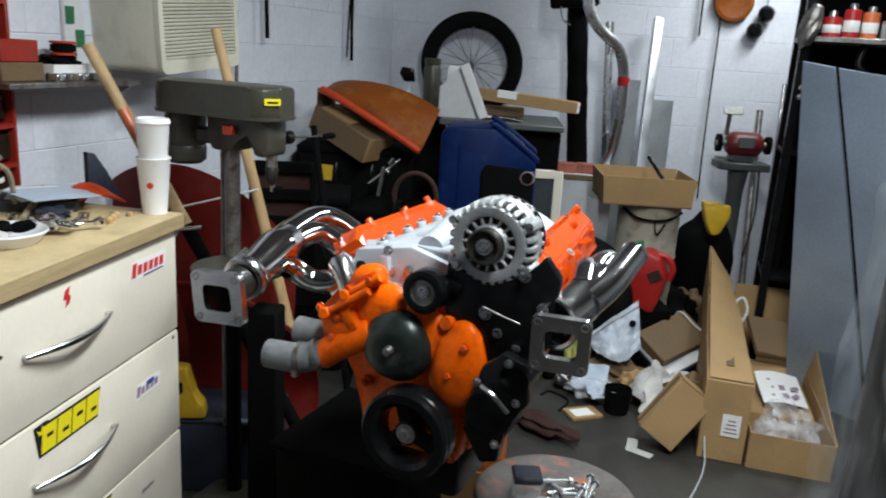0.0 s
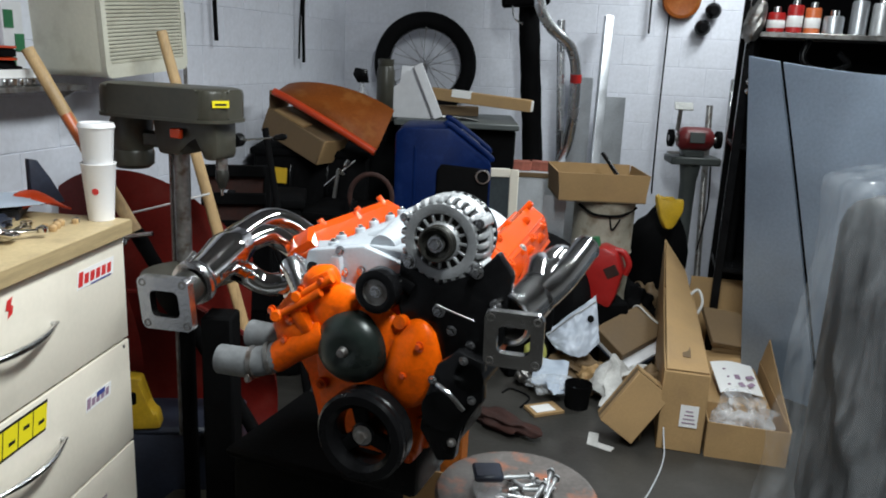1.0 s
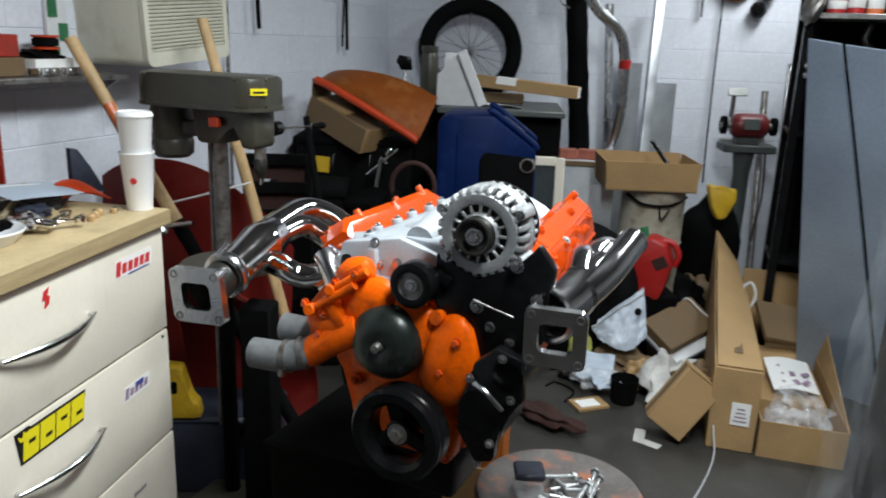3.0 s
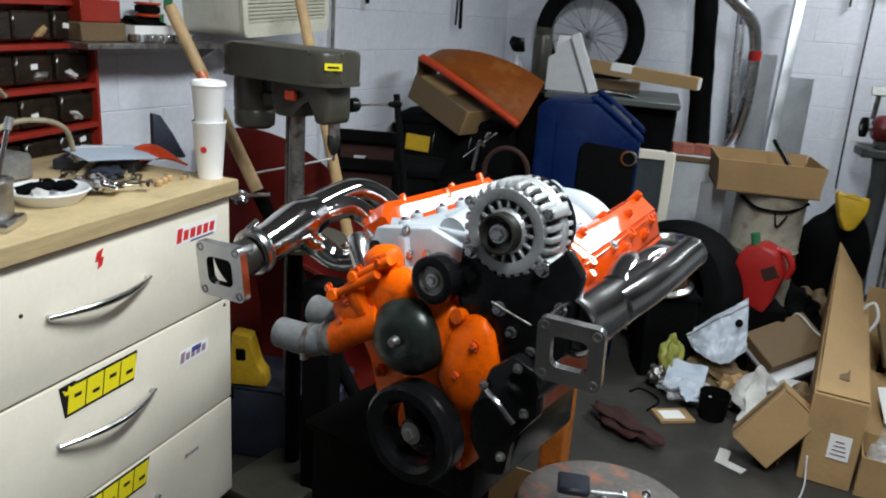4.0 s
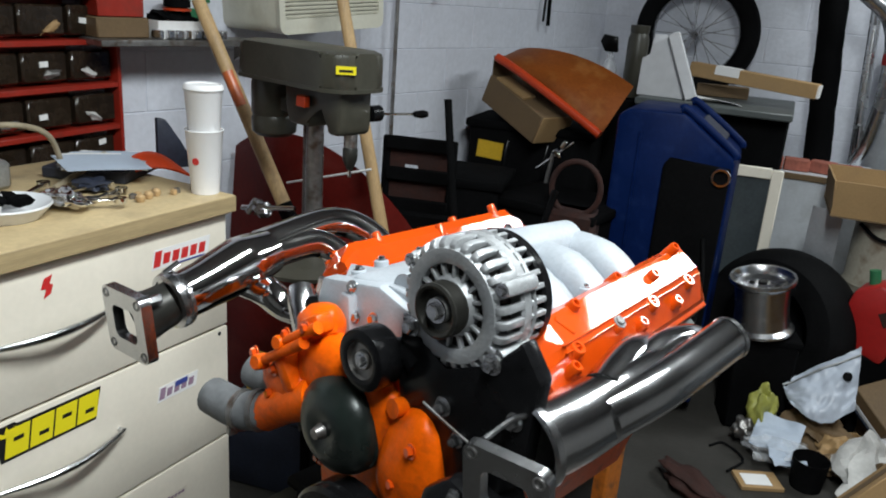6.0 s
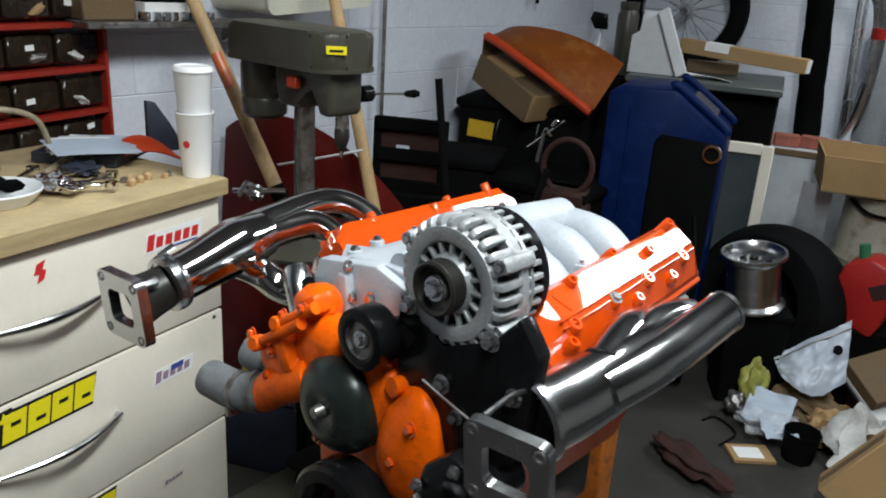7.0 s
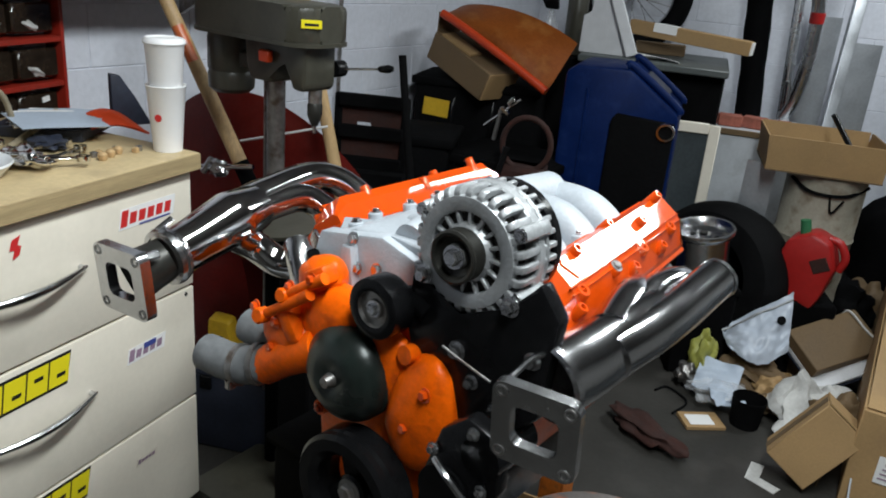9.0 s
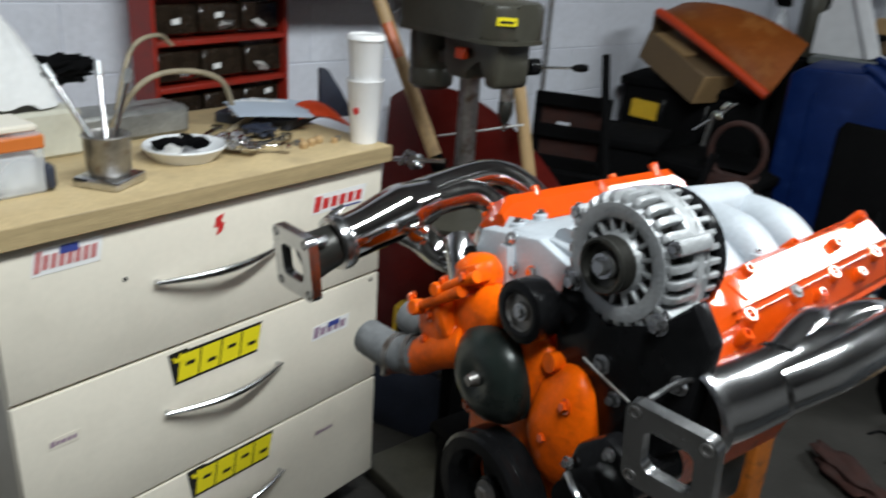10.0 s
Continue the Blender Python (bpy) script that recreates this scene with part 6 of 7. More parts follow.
part("lid", lathe(B(), [(0.0475, 0.155), (0.049, 0.158), (0.047, 0.166), (0.042, 0.17), (0.04, 0.167), (0, 0.167)], n=40), "cup", c2, "white plastic lid")
def ct(x, y, z=0.0, rz=0.0, rx=0.0, ry=0.0):
    return pose(x, y, TOP + z, rx, ry, rz)
dish = new("white_dish")
dish.matrix_world = ct(-0.94, 2.01)
tagged(dish, "shallow white dish with dark rubber parts", "dish")
part("bowl", lathe(B(), [(0, 0.004), (0.06, 0.004), (0.085, 0.032), (0.09, 0.034), (0.092, 0.03), (0.066, 0.0), (0, 0.0)], n=48), "porcelain", dish)
rng = random.Random(21)
for k in range(7):
    s = solid("rubber_part", blob(B(), (0, 0, 0), (0.03, 0.018, 0.014), 0.5, 2.5, sub=2, seed=k), "black_matt" if k % 3 else "cloth_white", "dark moulded part lying in the white dish" if k % 3 else "white plastic part lying in the white dish", "small part", at=ct(-0.94 + rng.uniform(-0.045, 0.045), 2.01 + rng.uniform(-0.045, 0.045), 0.028 + 0.006 * (k % 3), rng.uniform(0, 180), 0, rng.uniform(-25, 25)))
mug = new("steel_cup")
mug.matrix_world = ct(-0.885, 1.785, 0, 20)
tagged(mug, "dull steel cup on a square base holding brushes", "cup")
part("base", box(B(), (0, 0, 0.011), (0.1, 0.1, 0.022), bev=0.006, seg=2), "steel", mug)
part("wall", lathe(B(), [(0.036, 0.022), (0.042, 0.03), (0.044, 0.095), (0.047, 0.1), (0.044, 0.103), (0.041, 0.098), (0.04, 0.03), (0, 0.026)], n=32), "steel_old", mug)
for k, (dx, dy) in enumerate(((-0.06, -0.03), (0.01, 0.03), (-0.05, 0.03))):
    b = new("brush")
    b.matrix_world = ct(-0.885, 1.785, 0.04)
    tagged(b, "slim metal handled brush standing in the steel cup", "brush")
    part("handle", cyl(B(), (0, 0, 0), (dx * 1.6, dy * 1.6, 0.17), 0.005, n=10), "steel", b)
    part("ferrule", cyl(B(), (dx * 1.5, dy * 1.5, 0.16), (dx * 1.75, dy * 1.75, 0.185), 0.008, n=10), "alu", b)
ob_ = new("parts_carton")
ob_.matrix_world = ct(-0.98, 1.6, 0, 84)
tagged(ob_, "clear and orange plastic parts box on the worktop", "parts box")
part("body", box(B(), (0, 0, 0.06), (0.16, 0.12, 0.12), bev=0.006), "bag", ob_)
part("packing", box(B(), (0, 0, 0.045), (0.14, 0.1, 0.075), bev=0.01), "shelf_white", ob_)
part("band", box(B(), (0, 0, 0.1), (0.164, 0.124, 0.028), bev=0.004), "orange_print", ob_, "orange band")
part("lid", box(B(), (0, 0, 0.126), (0.15, 0.11, 0.014), bev=0.004), "cream", ob_)
part("clip", box(B(), (0.085, -0.03, 0.03), (0.02, 0.07, 0.05), bev=0.006), "navy", ob_)
def crumple(cx, cy, cz, sx, sy, sz, seed, mat_, name, label, cat, sub=4, rough=0.5, at=None, f=2.2):
    bm = blob(B(), (0, 0, 0), (sx, sy, sz), rough, f, sub=sub, seed=seed)
    for v in bm.verts:
        v.co += Vector((noise.noise(v.co * 22 + Vector((seed, 0, 0))), noise.noise(v.co * 22 + Vector((0, seed, 5))), noise.noise(v.co * 22 + Vector((3, 0, seed))))) * min(sx, sy, sz) * 0.17
    lo = min(v.co.z for v in bm.verts)
    for v in bm.verts:
        v.co.z -= lo
    return solid(name, bm, mat_, label, cat, at=pose(cx, cy, cz), smooth=50)
solid("rag_box", box(B(), (0, 0, 0.052), (0.16, 0.3, 0.104), bev=0.008), "ac_cream", "low beige metal box under the white rag", "metal box", at=ct(-1.2, 1.73, 0, -5))
def rag_heap(u, v):
    """A cloth hung over a peak, with folds running down from it."""
    a = 2 * math.pi * u
    r = v
    fold = 0.16 * abs(math.sin(2.5 * a + 1.1)) + 0.1 * noise.noise(Vector((2 * math.cos(a), 2 * math.sin(a), 3 * v)))
    k = r * (1 - 0.45 * fold * r)
    x, y = 0.1 * k * math.cos(a), (0.2 if math.sin(a) > 0 else 0.12) * k * math.sin(a)
    z = 0.3 * (1 - r) ** 0.85 + 0.3 * fold * r * (1 - 0.75 * r) + 0.012 * noise.noise(Vector((9 * x * 6, 9 * y * 6, 2)))
    return (x, y, max(0.003, z))
solid("shop_rag", sheet(B(), rag_heap, 72, 26), "cloth_bright", "white shop rag heaped in folds on a metal box", "rag", at=ct(-1.2, 1.68, 0.106), smooth=60)
crumple(-1.19, 1.875, TOP + 0.14, 0.035, 0.085, 0.03, 12, "black_matt", "work_glove", "black work glove hanging over the white rag", "glove", rough=0.6, f=2.6)
solid("tray_support", box(B(), (0, 0, 0.035), (0.12, 0.4, 0.07), bev=0.01), "alu_dark", "low dark metal box on the worktop", "metal box", at=ct(-1.2, 1.98, 0, -5))
for k, (pts, r) in enumerate((
    ([(-1.15, 1.95, 0.02), (-1.1, 2.02, 0.14), (-1.08, 2.12, 0.165), (-1.08, 2.24, 0.13), (-1.1, 2.3, 0.03)], 0.007),
    ([(-1.18, 2.0, 0.05), (-1.2, 2.07, 0.2), (-1.22, 2.16, 0.23), (-1.24, 2.22, 0.2)], 0.006),
    ([(-1.02, 2.2, 0.012), (-1.06, 2.32, 0.03), (-1.1, 2.43, 0.05)], 0.008))):
    t = thing("braided_hose", 0, 0, TOP, 0, "tan braided hose looping over the worktop", "hose")
    part("hose", tube(B(), pts, r, n=10), "wire", t)
for k in range(4):
    solid("paper_sheet", sheet(B(), lambda u, v, k=k: (0.2 * u - 0.1, 0.15 * v - 0.075, 0.004 + 0.01 * math.sin(2 * u + k) * u), 8, 6, 0.0015), "paper_blue" if k % 2 else "white_paper", "loose pale blue sheet of paper on the worktop", "paper", at=ct(-1.08 + 0.02 * k, 2.42 - 0.025 * k, 0.035 + 0.006 * k, 24 + 13 * k, 3))
solid("catalogue", box(B(), (0, 0, 0.015), (0.22, 0.2, 0.03), bev=0.004), "navy", "thick dark catalogue under the papers", "catalogue", at=ct(-1.1, 2.42, 0, 20))
for k in range(3):
    solid("wooden_bead", lathe(B(), [(0, 0), (0.009, 0), (0.011, 0.006), (0.011, 0.013), (0.006, 0.018), (0, 0.018)], n=18), "wood", "small round brown bead on the worktop's edge", "bead", group="beads on the worktop", at=ct(-0.835 + 0.006 * k, 2.335 - 0.032 * k))
solid("dark_wedge", prism(B(), [(-0.05, 0.0), (0.055, 0.0), (0.01, 0.08), (-0.025, 0.135), (-0.05, 0.14)], 0.025, pose(0, 0, 0, 90, 0, 60), bev=0.004), "navy", "dark plastic wedge standing on the worktop", "wedge", at=ct(-1.02, 2.6, 0.002))
solid("orange_cover", sheet(B(), lambda u, v: (0.2 * u - 0.1, 0.1 * v - 0.05, 0.004 + 0.06 * math.sin(math.pi * u) * math.sin(math.pi * (0.15 + 0.7 * v))), 14, 10, 0.006), "fender_edge", "small orange red plastic cover on the worktop", "plastic cover", at=ct(-1.0, 2.48, 0, 60))
for k, (x, y, l, a) in enumerate(((-0.93, 2.17, 0.16, 60), (-0.89, 2.22, 0.12, 100), (-0.97, 2.22, 0.14, 80), (-0.86, 2.16, 0.1, 40), (-1.0, 2.12, 0.13, 120))):
    w = new("wrench")
    w.matrix_world = ct(x, y, 0.0, a)
    tagged(w, "bright steel wrench lying on the worktop", "wrench", "wrenches on the worktop")
    part("shaft", box(B(), (0, 0, 0.008 + 0.004 * k), (l, 0.014, 0.007), bev=0.002), "chrome", w)
    part("ring", lathe(B(), [(0.008, 0), (0.015, 0), (0.015, 0.011), (0.008, 0.011), (0.008, 0)], (l / 2 + 0.012, 0, 0.003 + 0.004 * k), n=20), "chrome", w)
    part("jaw", box(B(), (-l / 2 - 0.008, 0, 0.008 + 0.004 * k), (0.026, 0.03, 0.009), bev=0.005), "chrome", w)
crumple(-0.9, 2.13, TOP, 0.06, 0.03, 0.02, 17, "chrome", "metal_bracket", "small bright metal bracket on the worktop", "bracket")
crumple(-0.98, 2.27, TOP, 0.045, 0.035, 0.016, 18, "navy", "dark_fitting", "dark fitting lying on the worktop", "fitting")
for k in range(7):
    s = new("hex_nut")
    s.matrix_world = ct(-0.835 + rng.uniform(-0.03, 0.03), 2.28 + 0.018 * k, 0, rng.uniform(0, 60))
    tagged(s, "small brass coloured nut on the worktop", "nut", "nuts on the worktop")
    part("body", lathe(B(), [(0.004, 0), (0.009, 0), (0.009, 0.011), (0.004, 0.013), (0.004, 0)], n=6), "wood" if k % 2 else "steel_old", s)

# ---- under and beside the engine ----
tcase = thing("tool_case", -0.78, 2.92, 0, 6, "dark navy plastic tool case on the floor", "tool case")
part("body", box(B(), (0, 0, 0.14), (0.5, 0.26, 0.28), bev=0.02, seg=2), "navy", tcase)
part("lid", box(B(), (0, 0, 0.285), (0.5, 0.26, 0.03), bev=0.012), "navy", tcase)
for x in (-0.15, 0.15):
    part("latch", box(B(), (x, -0.135, 0.26), (0.04, 0.012, 0.05), bev=0.003), "black", tcase)
yt = thing("yellow_tool", -0.85, 2.78, 0.3, 10, "yellow power tool on the tool case", "power tool")
part("body", prism(B(), [(-0.06, 0.0), (0.08, 0.0), (0.07, 0.06), (0.03, 0.08), (0.02, 0.19), (-0.05, 0.2)], 0.07, Matrix(((1, 0, 0, 0), (0, 0, 1, -0.01), (0, 1, 0, 0), (0, 0, 0, 1))), bev=0.012), "yellow_plastic", yt)
part("grip", box(B(), (-0.015, 0.025, 0.12), (0.05, 0.08, 0.06), bev=0.012), "black_matt", yt)
# Black box added to stand in for the shade below the engine.
db = thing("drain_tub", -0.12, 2.35, 0, -20, "black box added for the dark shade under the engine", "tub")
part("body", box(B(), (0, 0.0, 0.27), (0.36, 0.4, 0.54), bev=0.03, seg=2), "black_matt", db)
part("rim", box(B(), (0, 0, 0.55), (0.38, 0.42, 0.03), bev=0.01), "black_matt", db)
so = solid("chrome_socket", lathe(B(), [(0.02, 0), (0.034, 0), (0.036, 0.04), (0.024, 0.06), (0, 0.06)], n=24), "steel", "steel cup lying on the floor", "socket", at=pose(-0.16, 2.05, 0, 0, 0, 0))
bk_ = thing("round_stool", 0.435, 2.27, 0, 0, "round shop stool with a pink stained seat", "stool")
part("seat", lathe(B(), [(0, 0.42), (0.2, 0.42), (0.225, 0.428), (0.23, 0.438), (0.222, 0.45), (0.2, 0.45), (0.19, 0.446), (0, 0.446)], n=56), surf("stained_seat", (0.11, 0.098, 0.092), 0.4, var=0.25, scale=7, dirt=(0.35, 0.12, 0.06), dirt_amount=0.45), bk_)
for k in range(3):
    a = 2 * math.pi * k / 3 + 0.4
    part("leg", cyl(B(), (0.12 * math.cos(a), 0.12 * math.sin(a), 0.42), (0.2 * math.cos(a), 0.2 * math.sin(a), 0), 0.014, n=12), "steel_old", bk_)
rng = random.Random(31)
for k in range(14):
    b = new("head_bolt")
    b.matrix_world = pose(0.47 + rng.uniform(-0.06, 0.06), 2.24 + rng.uniform(-0.06, 0.07), 0.46 + 0.008 * (k % 4), rng.uniform(-6, 6), 90 + rng.uniform(-8, 8), rng.uniform(0, 180))
    tagged(b, "bright steel engine bolt lying on the stool", "bolt", "bolts on the stool")
    l = rng.uniform(0.06, 0.11)
    part("shank", cyl(B(), (0, 0, -l / 2), (0, 0, l / 2), 0.006, n=10), "alu", b)
    part("head", lathe(B(), [(0.013, l / 2), (0.013, l / 2 + 0.003), (0.01, l / 2 + 0.003), (0.01, l / 2 + 0.012), (0, l / 2 + 0.012)], n=6), "alu", b)
jr = thing("square_jar", 0.35, 2.25, 0.447, 5, "small square jar with a dark lid on the stool", "jar")
part("glass", box(B(), (0, 0, 0.03), (0.075, 0.075, 0.06), bev=0.008), "bag", jr)
part("lid", box(B(), (0, 0, 0.068), (0.08, 0.08, 0.02), bev=0.006), "navy", jr)

# ---- litter of cartons, bags and papers ----
def open_box(name, m, w, d, h, label, mat_="card", flaps=(), thick=0.005, bottom=True):
    """An open carton; flaps: (side, length, angle out from upright)."""
    t = new(name)
    t.matrix_world = m
    tagged(t, label, "box")
    if bottom:
        part("base", box(B(), (0, 0, thick / 2), (w - 0.002, d - 0.002, thick)), mat_, t)
    for c, s in (((0, -d / 2, h / 2), (w, thick, h)), ((0, d / 2, h / 2), (w, thick, h)), ((-w / 2, 0, h / 2), (thick, d - 2 * thick, h)), ((w / 2, 0, h / 2), (thick, d - 2 * thick, h))):
        part("wall", box(B(), c, s), mat_, t)
    for side, l, ang in flaps:
        f = {"f": pose(0, -d / 2, h, ang, 0, 0), "b": pose(0, d / 2, h, -ang, 0, 0), "l": pose(-w / 2, 0, h, 0, -ang, 0), "r": pose(w / 2, 0, h, 0, ang, 0)}[side]
        s = (w - 0.006, thick, l) if side in "fb" else (thick, d - 0.006, l)
        part("flap", box(B(), (0, 0, l / 2 + 0.001), s, m=f), mat_, t)
    return t
LBZ = -11.5
lb = open_box("long_carton", pose(1.645, 4.03, 0.0, 0, 0, LBZ), 0.33, 1.4, 0.16, "long open brown shipping carton on the floor", flaps=(("b", 0.26, 6),))
part("flap", prism(B(), [(-0.695, 0.0), (0.695, 0.0), (0.69, 0.25), (0.4, 0.22), (0.0, 0.12), (-0.5, 0.03)], 0.005, pose(0.165, 0, 0.161, 0, 9, 0) @ Matrix(((0, 0, 1, 0), (1, 0, 0, 0), (0, 1, 0, 0), (0, 0, 0, 1)))), "card", lb, "torn side flap")
def lbp(x, y, z=0.0, rx=0.0, ry=0.0, rz=0.0):
    return pose(1.645, 4.03, 0, 0, 0, LBZ) @ pose(x, y, z, rx, ry, rz)
t = new("long_carton")
t.matrix_world = pose(1.375, 4.06, 0, 0, 0, -12.5)
tagged(t, "tall narrow brown carton beside the open one", "box")
part("body", box(B(), (0.008, -0.02, 0.182), (0.19, 1.3, 0.364), bev=0.004), "card", t)
part("torn_flap", prism(B(), [(-0.655, 0.365), (0.62, 0.365), (0.6, 0.655), (0.58, 0.645), (0.1, 0.49), (-0.3, 0.41)], 0.005, Matrix(((0, 0, 1, -0.0865), (1, 0, 0, 0), (0, 1, 0, 0), (0, 0, 0, 1)))), "card", t)
part("lid", sheet(B(), lambda u, v: (-0.078 + (0.175 - 0.05 * v) * u, -0.66 + 1.24 * v, 0.372 + 0.28 * v ** 1.15 * (1 - 0.6 * u) + 0.006 * math.sin(9 * v)), 4, 14, 0.004), "card", t, "bent up cardboard lid")
part("tape", sheet(B(), lambda u, v: (-0.01 + 0.035 * u, -0.55 + 0.2 * v, 0.3835 + 0.16 * (0.09 + 0.16 * v) * 0.62), 2, 4, 0.001), "card_dark", t)
part("label", box(B(), (0.035, -0.673, 0.17), (0.075, 0.002, 0.1)), "white_paper", t, "white shipping label with grey bars")
for k in range(4):
    part("label_bar", box(B(), (0.035, -0.6755, 0.14 + 0.018 * k), (0.055 - 0.008 * k, 0.001, 0.005)), "violet_ink", t)
part("print", box(B(), (0.088, -0.35, 0.24), (0.002, 0.1, 0.05)), "card_dark", t)
part("tie", tube(B(), [(0.04, 0.4, 0.35), (0.11, 0.45, 0.42), (0.14, 0.4, 0.36), (0.1, 0.35, 0.28)], 0.008, n=8), "cloth_white", t, "white plastic tie")
t = new("instruction_leaflet")
t.matrix_world = lbp(0.01, -0.18, 0.17, 14, 0, 8)
tagged(t, "white printed leaflet lying in the long carton", "leaflet")
part("sheet", sheet(B(), lambda u, v: (0.2 * u - 0.1, 0.24 * v - 0.12, 0.012 * math.sin(4 * u)), 8, 8, 0.0015), "white_paper", t)
for k in range(7):
    part("print_block", box(B(), (-0.05 + 0.05 * (k % 3) + 0.008 * (k % 2), -0.07 + 0.06 * (k // 3), 0.014), (0.012 + 0.012 * (k % 3), 0.01 + 0.012 * ((k * 5) % 3), 0.002), rot=(0, 0, 20 * (k % 4))), "violet_ink", t)
solid("packing_board", box(B(), (0, 0, 0.05), (0.3, 0.7, 0.1), bev=0.005), "card", "folded cardboard packing in the long carton", "packing", at=lbp(0, 0.0, 0.006))
solid("packing_board", box(B(), (0, 0, 0.02), (0.22, 0.3, 0.03), bev=0.004), "card_dark", "folded cardboard packing in the long carton", "packing", at=lbp(0.02, 0.42, 0.2, 22, 8, 12))
crumple(1.56, 3.56, 0.012, 0.12, 0.13, 0.09, 41, "bag", "bubble_wrap", "crumpled clear bubble wrap in the long carton", "bubble wrap")
t = new("cardboard_box")
t.matrix_world = Matrix(((0.8087, 0.11, 0.5779, 1.05), (-0.2002, 0.975, 0.0943, 3.5), (-0.5532, -0.192, 0.8107, 0.165), (0, 0, 0, 1)))
tagged(t, "small brown cardboard box tipped on its edge on the floor", "box")
part("body", box(B(), (0, 0, 0), (0.17, 0.15, 0.27), bev=0.003), "card", t)
part("flap", box(B(), (-0.01, 0.0, 0.141), (0.15, 0.146, 0.005)), "card", t)
part("flap", box(B(), (0.094, 0.06, -0.05), (0.004, 0.12, 0.13), rot=(0, -24, 0)), "card_dark", t)
part("tape", box(B(), (-0.0862, 0, 0.0), (0.001, 0.05, 0.269)), "card_dark", t)
t = new("book_carton")
t.matrix_world = pose(1.195, 4.29, 0.175, 30, -12, 38)
tagged(t, "brown and white flat carton tipped on the litter", "box")
part("body", box(B(), (0, 0.02, 0.045), (0.36, 0.21, 0.06), bev=0.004), "card_dark", t)
part("base", box(B(), (0.012, 0.0, 0.005), (0.385, 0.285, 0.024), bev=0.004), "foam", t, "white base edge")
part("base_sheet", box(B(), (0.012, -0.002, -0.014), (0.39, 0.295, 0.012), bev=0.002), "navy", t)
part("prop", box(B(), (0.02, 0.0, -0.1), (0.26, 0.2, 0.15), rot=(-28, 10, 0), bev=0.01), "card_dark", t)
part("tie", tube(B(), [(0.14, 0.135, 0.02), (0.145, 0.12, 0.079), (0.15, 0.02, 0.081), (0.165, -0.085, 0.078), (0.17, -0.1, 0.02)], 0.005, n=8), "cloth_white", t)
def flat_sheet(name, x, y, z, w, d, rz, mat_, label, cat, rx=0, ry=0, wave=0.012, seed=0.0, thick=0.002):
    def fn(u, v):
        return (w * (u - 0.5), d * (v - 0.5), wave * (1 + noise.noise(Vector((3 * u + seed, 3 * v, seed)))) )
    return solid(name, sheet(B(), fn, 14, 14, thick), mat_, label, cat, at=pose(x, y, z, rx, ry, rz), smooth=60)
M["mailer"] = surf("blue_white_mailer_plastic", (0.42, 0.46, 0.53), 0.35, var=0.08, scale=7, bump=0.2, bscale=30)
def mailer_bag(u, v):
    lower = Vector((0.76, 4.06, 0.2)).lerp(Vector((0.99, 4.08, 0.224)), u) + Vector((0.0, -0.08, -0.03)) * math.sin(math.pi * u)
    upper = Vector((0.721, 4.16, 0.233)).lerp(Vector((0.981, 4.24, 0.43)), u)
    puff = 0.035 * math.sin(math.pi * u) * math.sin(math.pi * v)
    crease = 0.022 * noise.noise(Vector((4 * u, 4 * v, 1.7))) + 0.012 * noise.noise(Vector((11 * u, 9 * v, 4.0)))
    return lower.lerp(upper, v) + Vector((-0.2, -0.7, 0.7)) * (puff + crease)
t = new("poly_mailer")
tagged(t, "crumpled blue white mailing bag propped on the litter", "mailing bag")
part("bag", sheet(B(), mailer_bag, 26, 22, 0.003), "mailer", t, smooth=60)
part("closure_strip", tube(B(), [mailer_bag(k / 8, 0.86) + Vector((-0.002, -0.006, 0.006)) for k in range(9)], 0.004, n=6), "alu_dark", t, "grey closure strip")
part("hole", lathe(B(), [(0, 0), (0.017, 0), (0.017, 0.012), (0, 0.012)], mailer_bag(0.86, 0.55) + Vector((-0.004, -0.014, 0.012)), (-0.2, -0.7, 0.7), n=18), "black_matt", t, "round black plug")
flat_sheet("poly_mailer", 0.92, 4.52, 0.02, 0.3, 0.2, 20, "mailer", "creased white mailing bag on the litter", "mailing bag", rx=18, wave=0.04, seed=7.0)
crumple(0.74, 3.92, 0, 0.12, 0.08, 0.05, 51, "bag", "plastic_bag", "crumpled clear plastic bag on the floor", "plastic bag")
flat_sheet("paper_sheet", 0.735, 3.94, 0.1, 0.17, 0.15, -12, "paper_blue", "pale sheet of paper leaning on the litter", "paper", rx=35, wave=0.02, seed=5.0)
def tent(u, v):
    peak = max(0.0, 1 - abs(u - 0.4) * 1.7) * max(0.0, 1 - abs(v - 0.55) * 1.5)
    return Vector((0.3 * u - 0.15, 0.26 * v - 0.13, 0.012 + 0.24 * peak)) + 0.05 * Vector((noise.noise(Vector((5 * u, 5 * v, 2))), noise.noise(Vector((5 * u, 4 * v, 8))), 0.4 * abs(noise.noise(Vector((8 * u, 7 * v, 5))))))
solid("crumpled_paper", sheet(B(), tent, 18, 18, 0.002), "cloth_white", "creased off-white packing paper tented on the floor", "packing paper", at=pose(1.075, 3.9, 0, 0, 0, 20), smooth=25)
crumple(0.96, 4.0, 0, 0.08, 0.08, 0.06, 53, "card", "crumpled_paper", "crumpled brown packing paper", "packing paper", rough=0.45)
crumple(1.2, 4.02, 0, 0.08, 0.08, 0.06, 58, "cloth_white", "crumpled_paper", "crumpled white packing paper", "packing paper", rough=0.45)
crumple(0.668, 4.03, 0, 0.055, 0.05, 0.12, 54, surf("yellow_green_bag", (0.36, 0.36, 0.08), 0.5, var=0.2), "produce_bag", "crumpled yellow green plastic bag", "plastic bag", rough=0.6)
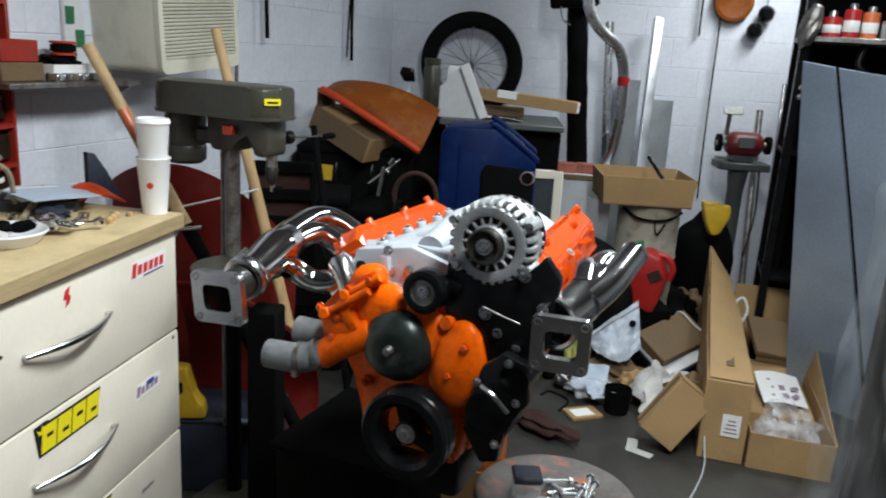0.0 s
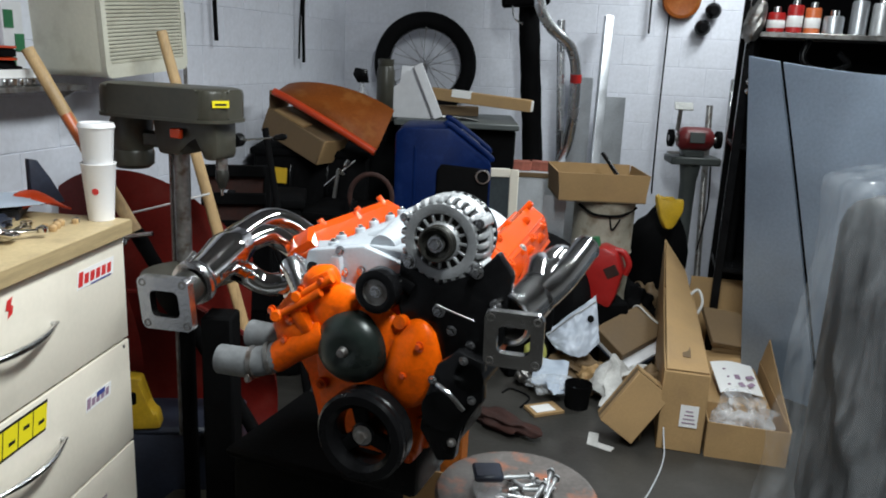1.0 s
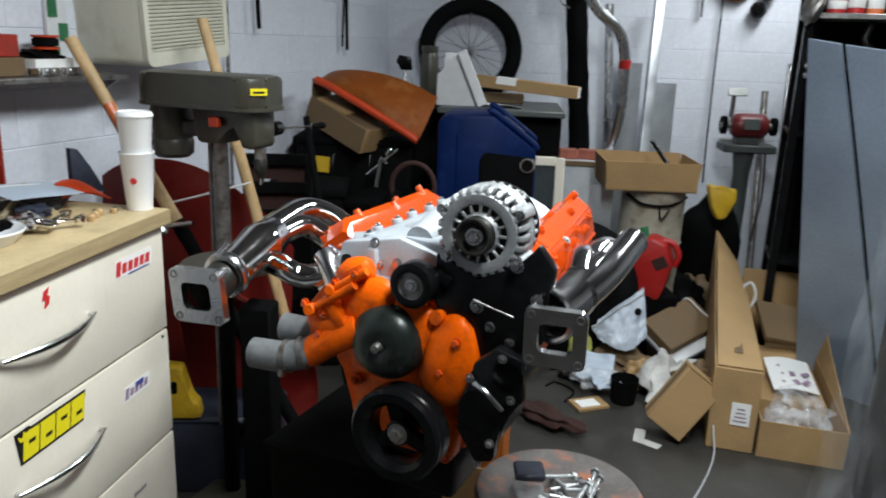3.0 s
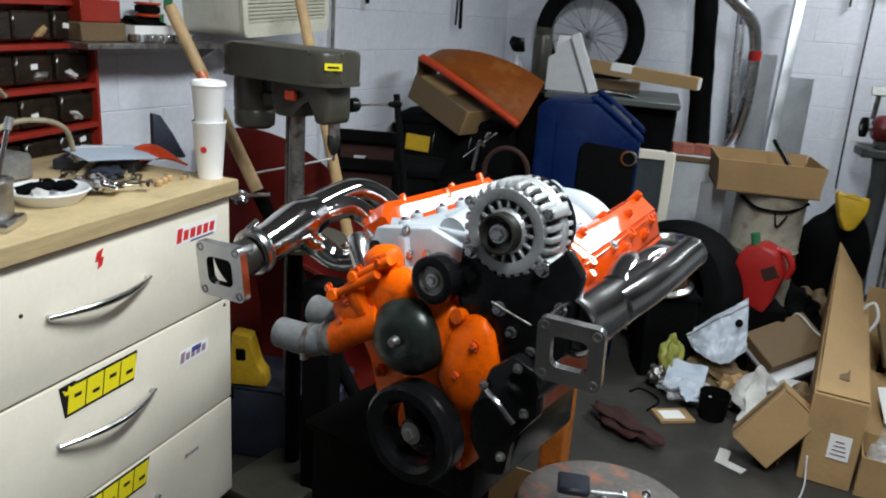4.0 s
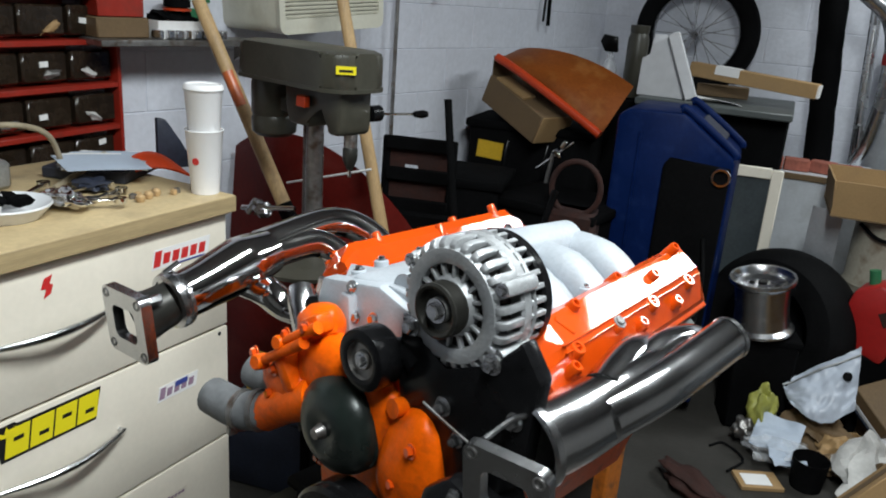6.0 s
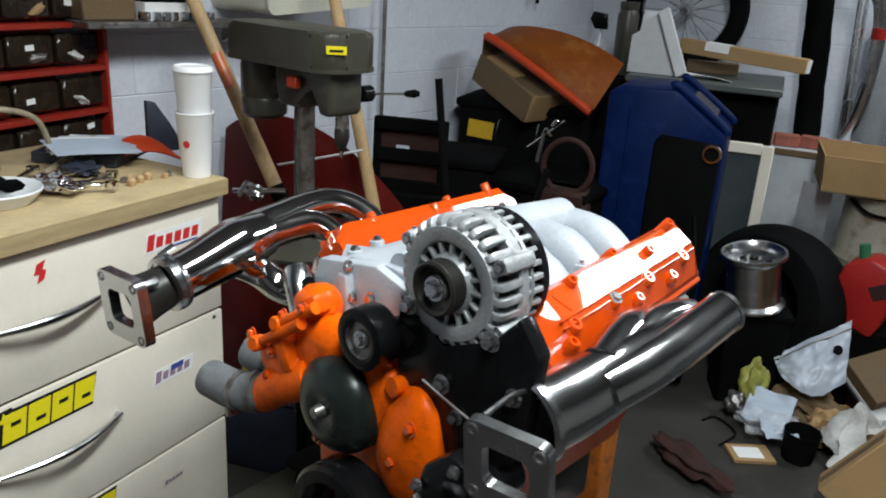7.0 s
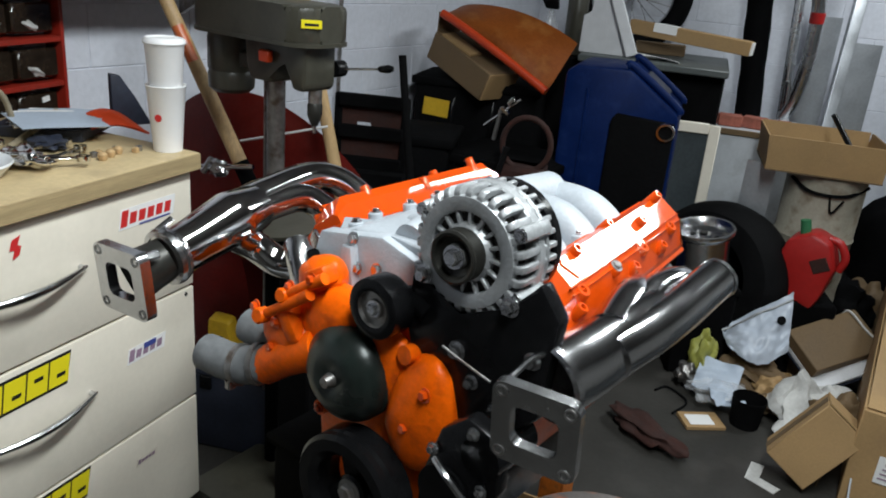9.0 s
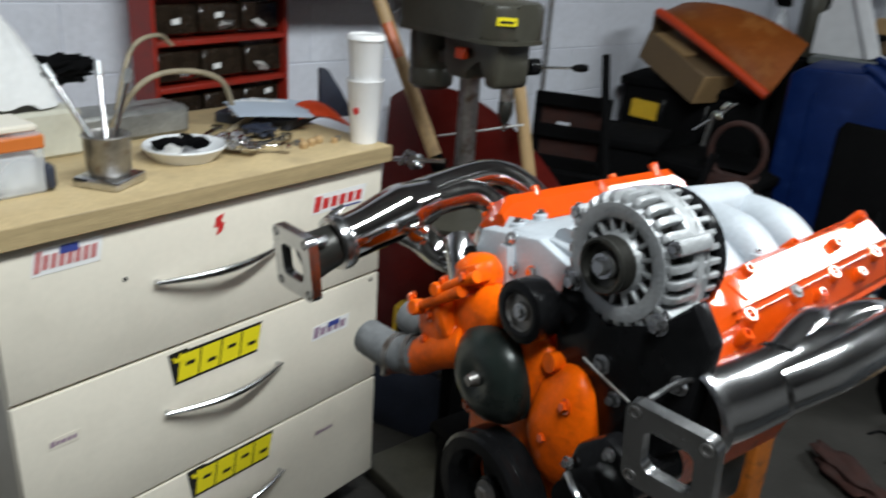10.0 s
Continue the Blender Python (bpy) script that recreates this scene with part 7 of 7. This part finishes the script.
crumple(0.9, 3.92, 0, 0.05, 0.06, 0.04, 55, "card_dark", "crumpled_paper", "crumpled brown paper on the floor", "packing paper", rough=0.45)
crumple(0.48, 3.52, 0, 0.16, 0.055, 0.035, 56, "cloth_red", "shop_rag", "dark red stained shop rag on the floor", "rag", rough=0.5, f=2.0).rotation_euler = (0, 0, radians(-38))
crumple(1.25, 4.75, 0, 0.16, 0.12, 0.18, 57, "black_matt", "cloth_sack", "dark cloth sack behind the litter", "sack")
crumple(0.85, 4.75, 0, 0.12, 0.12, 0.22, 59, "black_matt", "cloth_sack", "dark cloth sack behind the litter", "sack")
crumple(1.42, 4.95, 0, 0.12, 0.1, 0.13, 60, "card_dark", "crumpled_paper", "crumpled brown packing paper", "packing paper", rough=0.45)
solid("black_cup", lathe(B(), [(0, 0), (0.055, 0), (0.066, 0.12), (0.063, 0.12), (0.052, 0.006), (0, 0.006)], n=32), "black_matt", "black plastic cup standing on the floor", "cup", at=pose(0.855, 3.8, 0))
solid("paper_card", prism(B(), [(-0.045, 0.075), (0.0, 0.075), (0.0, -0.01), (0.075, -0.035), (0.06, -0.075), (-0.045, -0.04)], 0.003, pose(0, 0, 0, 0, 0, -14)), "cloth_white", "white L-shaped card lying on the concrete floor", "card", at=pose(0.9, 3.45, 0.001))
pd = thing("note_pad", 0.69, 3.73, 0, 24, "small tan note pad with a printed label on the floor", "note pad")
part("pad", box(B(), (0, 0, 0.008), (0.16, 0.11, 0.016), bev=0.002), "card", pd)
part("label", box(B(), (-0.01, -0.005, 0.0175), (0.1, 0.07, 0.002)), "white_paper", pd, "pale printed label")
open_box("cardboard_box", pose(0.1, 2.5, 0, 0, 0, -8), 0.3, 0.24, 0.3, "open brown box on the floor under the engine", "card", flaps=(("f", 0.08, 100),))
crumple(0.62, 4.0, 0, 0.05, 0.05, 0.05, 61, "steel_old", "metal_scrap", "small dull metal part on the floor", "metal part")
cbl = thing("power_cable", 0, 0, 0, 0, "grey cable lying across the floor", "cable")
part("cable", tube(B(), [(0.95, 2.9, 0.007), (1.06, 3.1, 0.007), (1.15, 3.3, 0.02), (1.17, 3.42, 0.1), (1.19, 3.6, 0.36)], 0.0032, n=8), "shelf_white", cbl)
part("cable", tube(B(), [(0.5, 3.9, 0.006), (0.55, 3.95, 0.006), (0.63, 3.86, 0.006), (0.58, 3.74, 0.006)], 0.005, n=8), "rubber", cbl)

# ---- more litter by the tyre ----
crumple(0.87, 4.1, 0, 0.12, 0.09, 0.075, 71, "card_dark", "crumpled_paper", "crumpled brown paper under a mailing bag", "packing paper", rough=0.5)
open_box("cardboard_box", pose(0.98, 4.08, 0.0, 0, 0, 22), 0.16, 0.12, 0.09, "small flat open brown box in the litter", "card", flaps=(("f", 0.05, 70),))
flat_sheet("paper_sheet", 0.77, 3.86, 0.06, 0.13, 0.1, 30, "paper_blue", "pale sheet of paper on the plastic bag", "paper", rx=24, wave=0.02, seed=15.0)
flat_sheet("paper_card", 0.95, 3.95, 0.02, 0.12, 0.09, -20, "card", "brown card lying in the litter", "card", rx=12, wave=0.01, seed=16.0)
crumple(1.18, 3.78, 0, 0.1, 0.08, 0.1, 73, "card_dark", "crumpled_paper", "crumpled brown packing paper", "packing paper", rough=0.5)

# ---- painted blocks of the two visible walls ----
def block_mesh(w):
    bm = box(B(), (0, 0, 0), (w, 0.012, 0.1965), bev=0.002)
    me = bpy.data.meshes.new("block")
    bm.to_mesh(me)
    bm.free()
    me.materials.append(M["block"])
    return me
whole, half = block_mesh(0.3965), block_mesh(0.1965)
def lay(wall, x0, x1, y, z0, z1):
    """Courses of blocks in running bond on a wall's face."""
    for c in range(int((z1 - z0) / 0.2)):
        x = x0
        if c % 2:
            o = new("block", half)
            o.parent, o.location = wall, (x + 0.1, y, z0 + c * 0.2 + 0.1)
            x += 0.2
        while x + 0.4 <= x1 + 0.001:
            o = new("block", whole)
            o.parent, o.location = wall, (x + 0.2, y, z0 + c * 0.2 + 0.1)
            x += 0.4
lay(wall_n, -0.66, 3.54, 6.0335, 0.0, 3.1)
lay(wall_w, 4.5, 8.9, 0.0125, 0.0, 3.1)
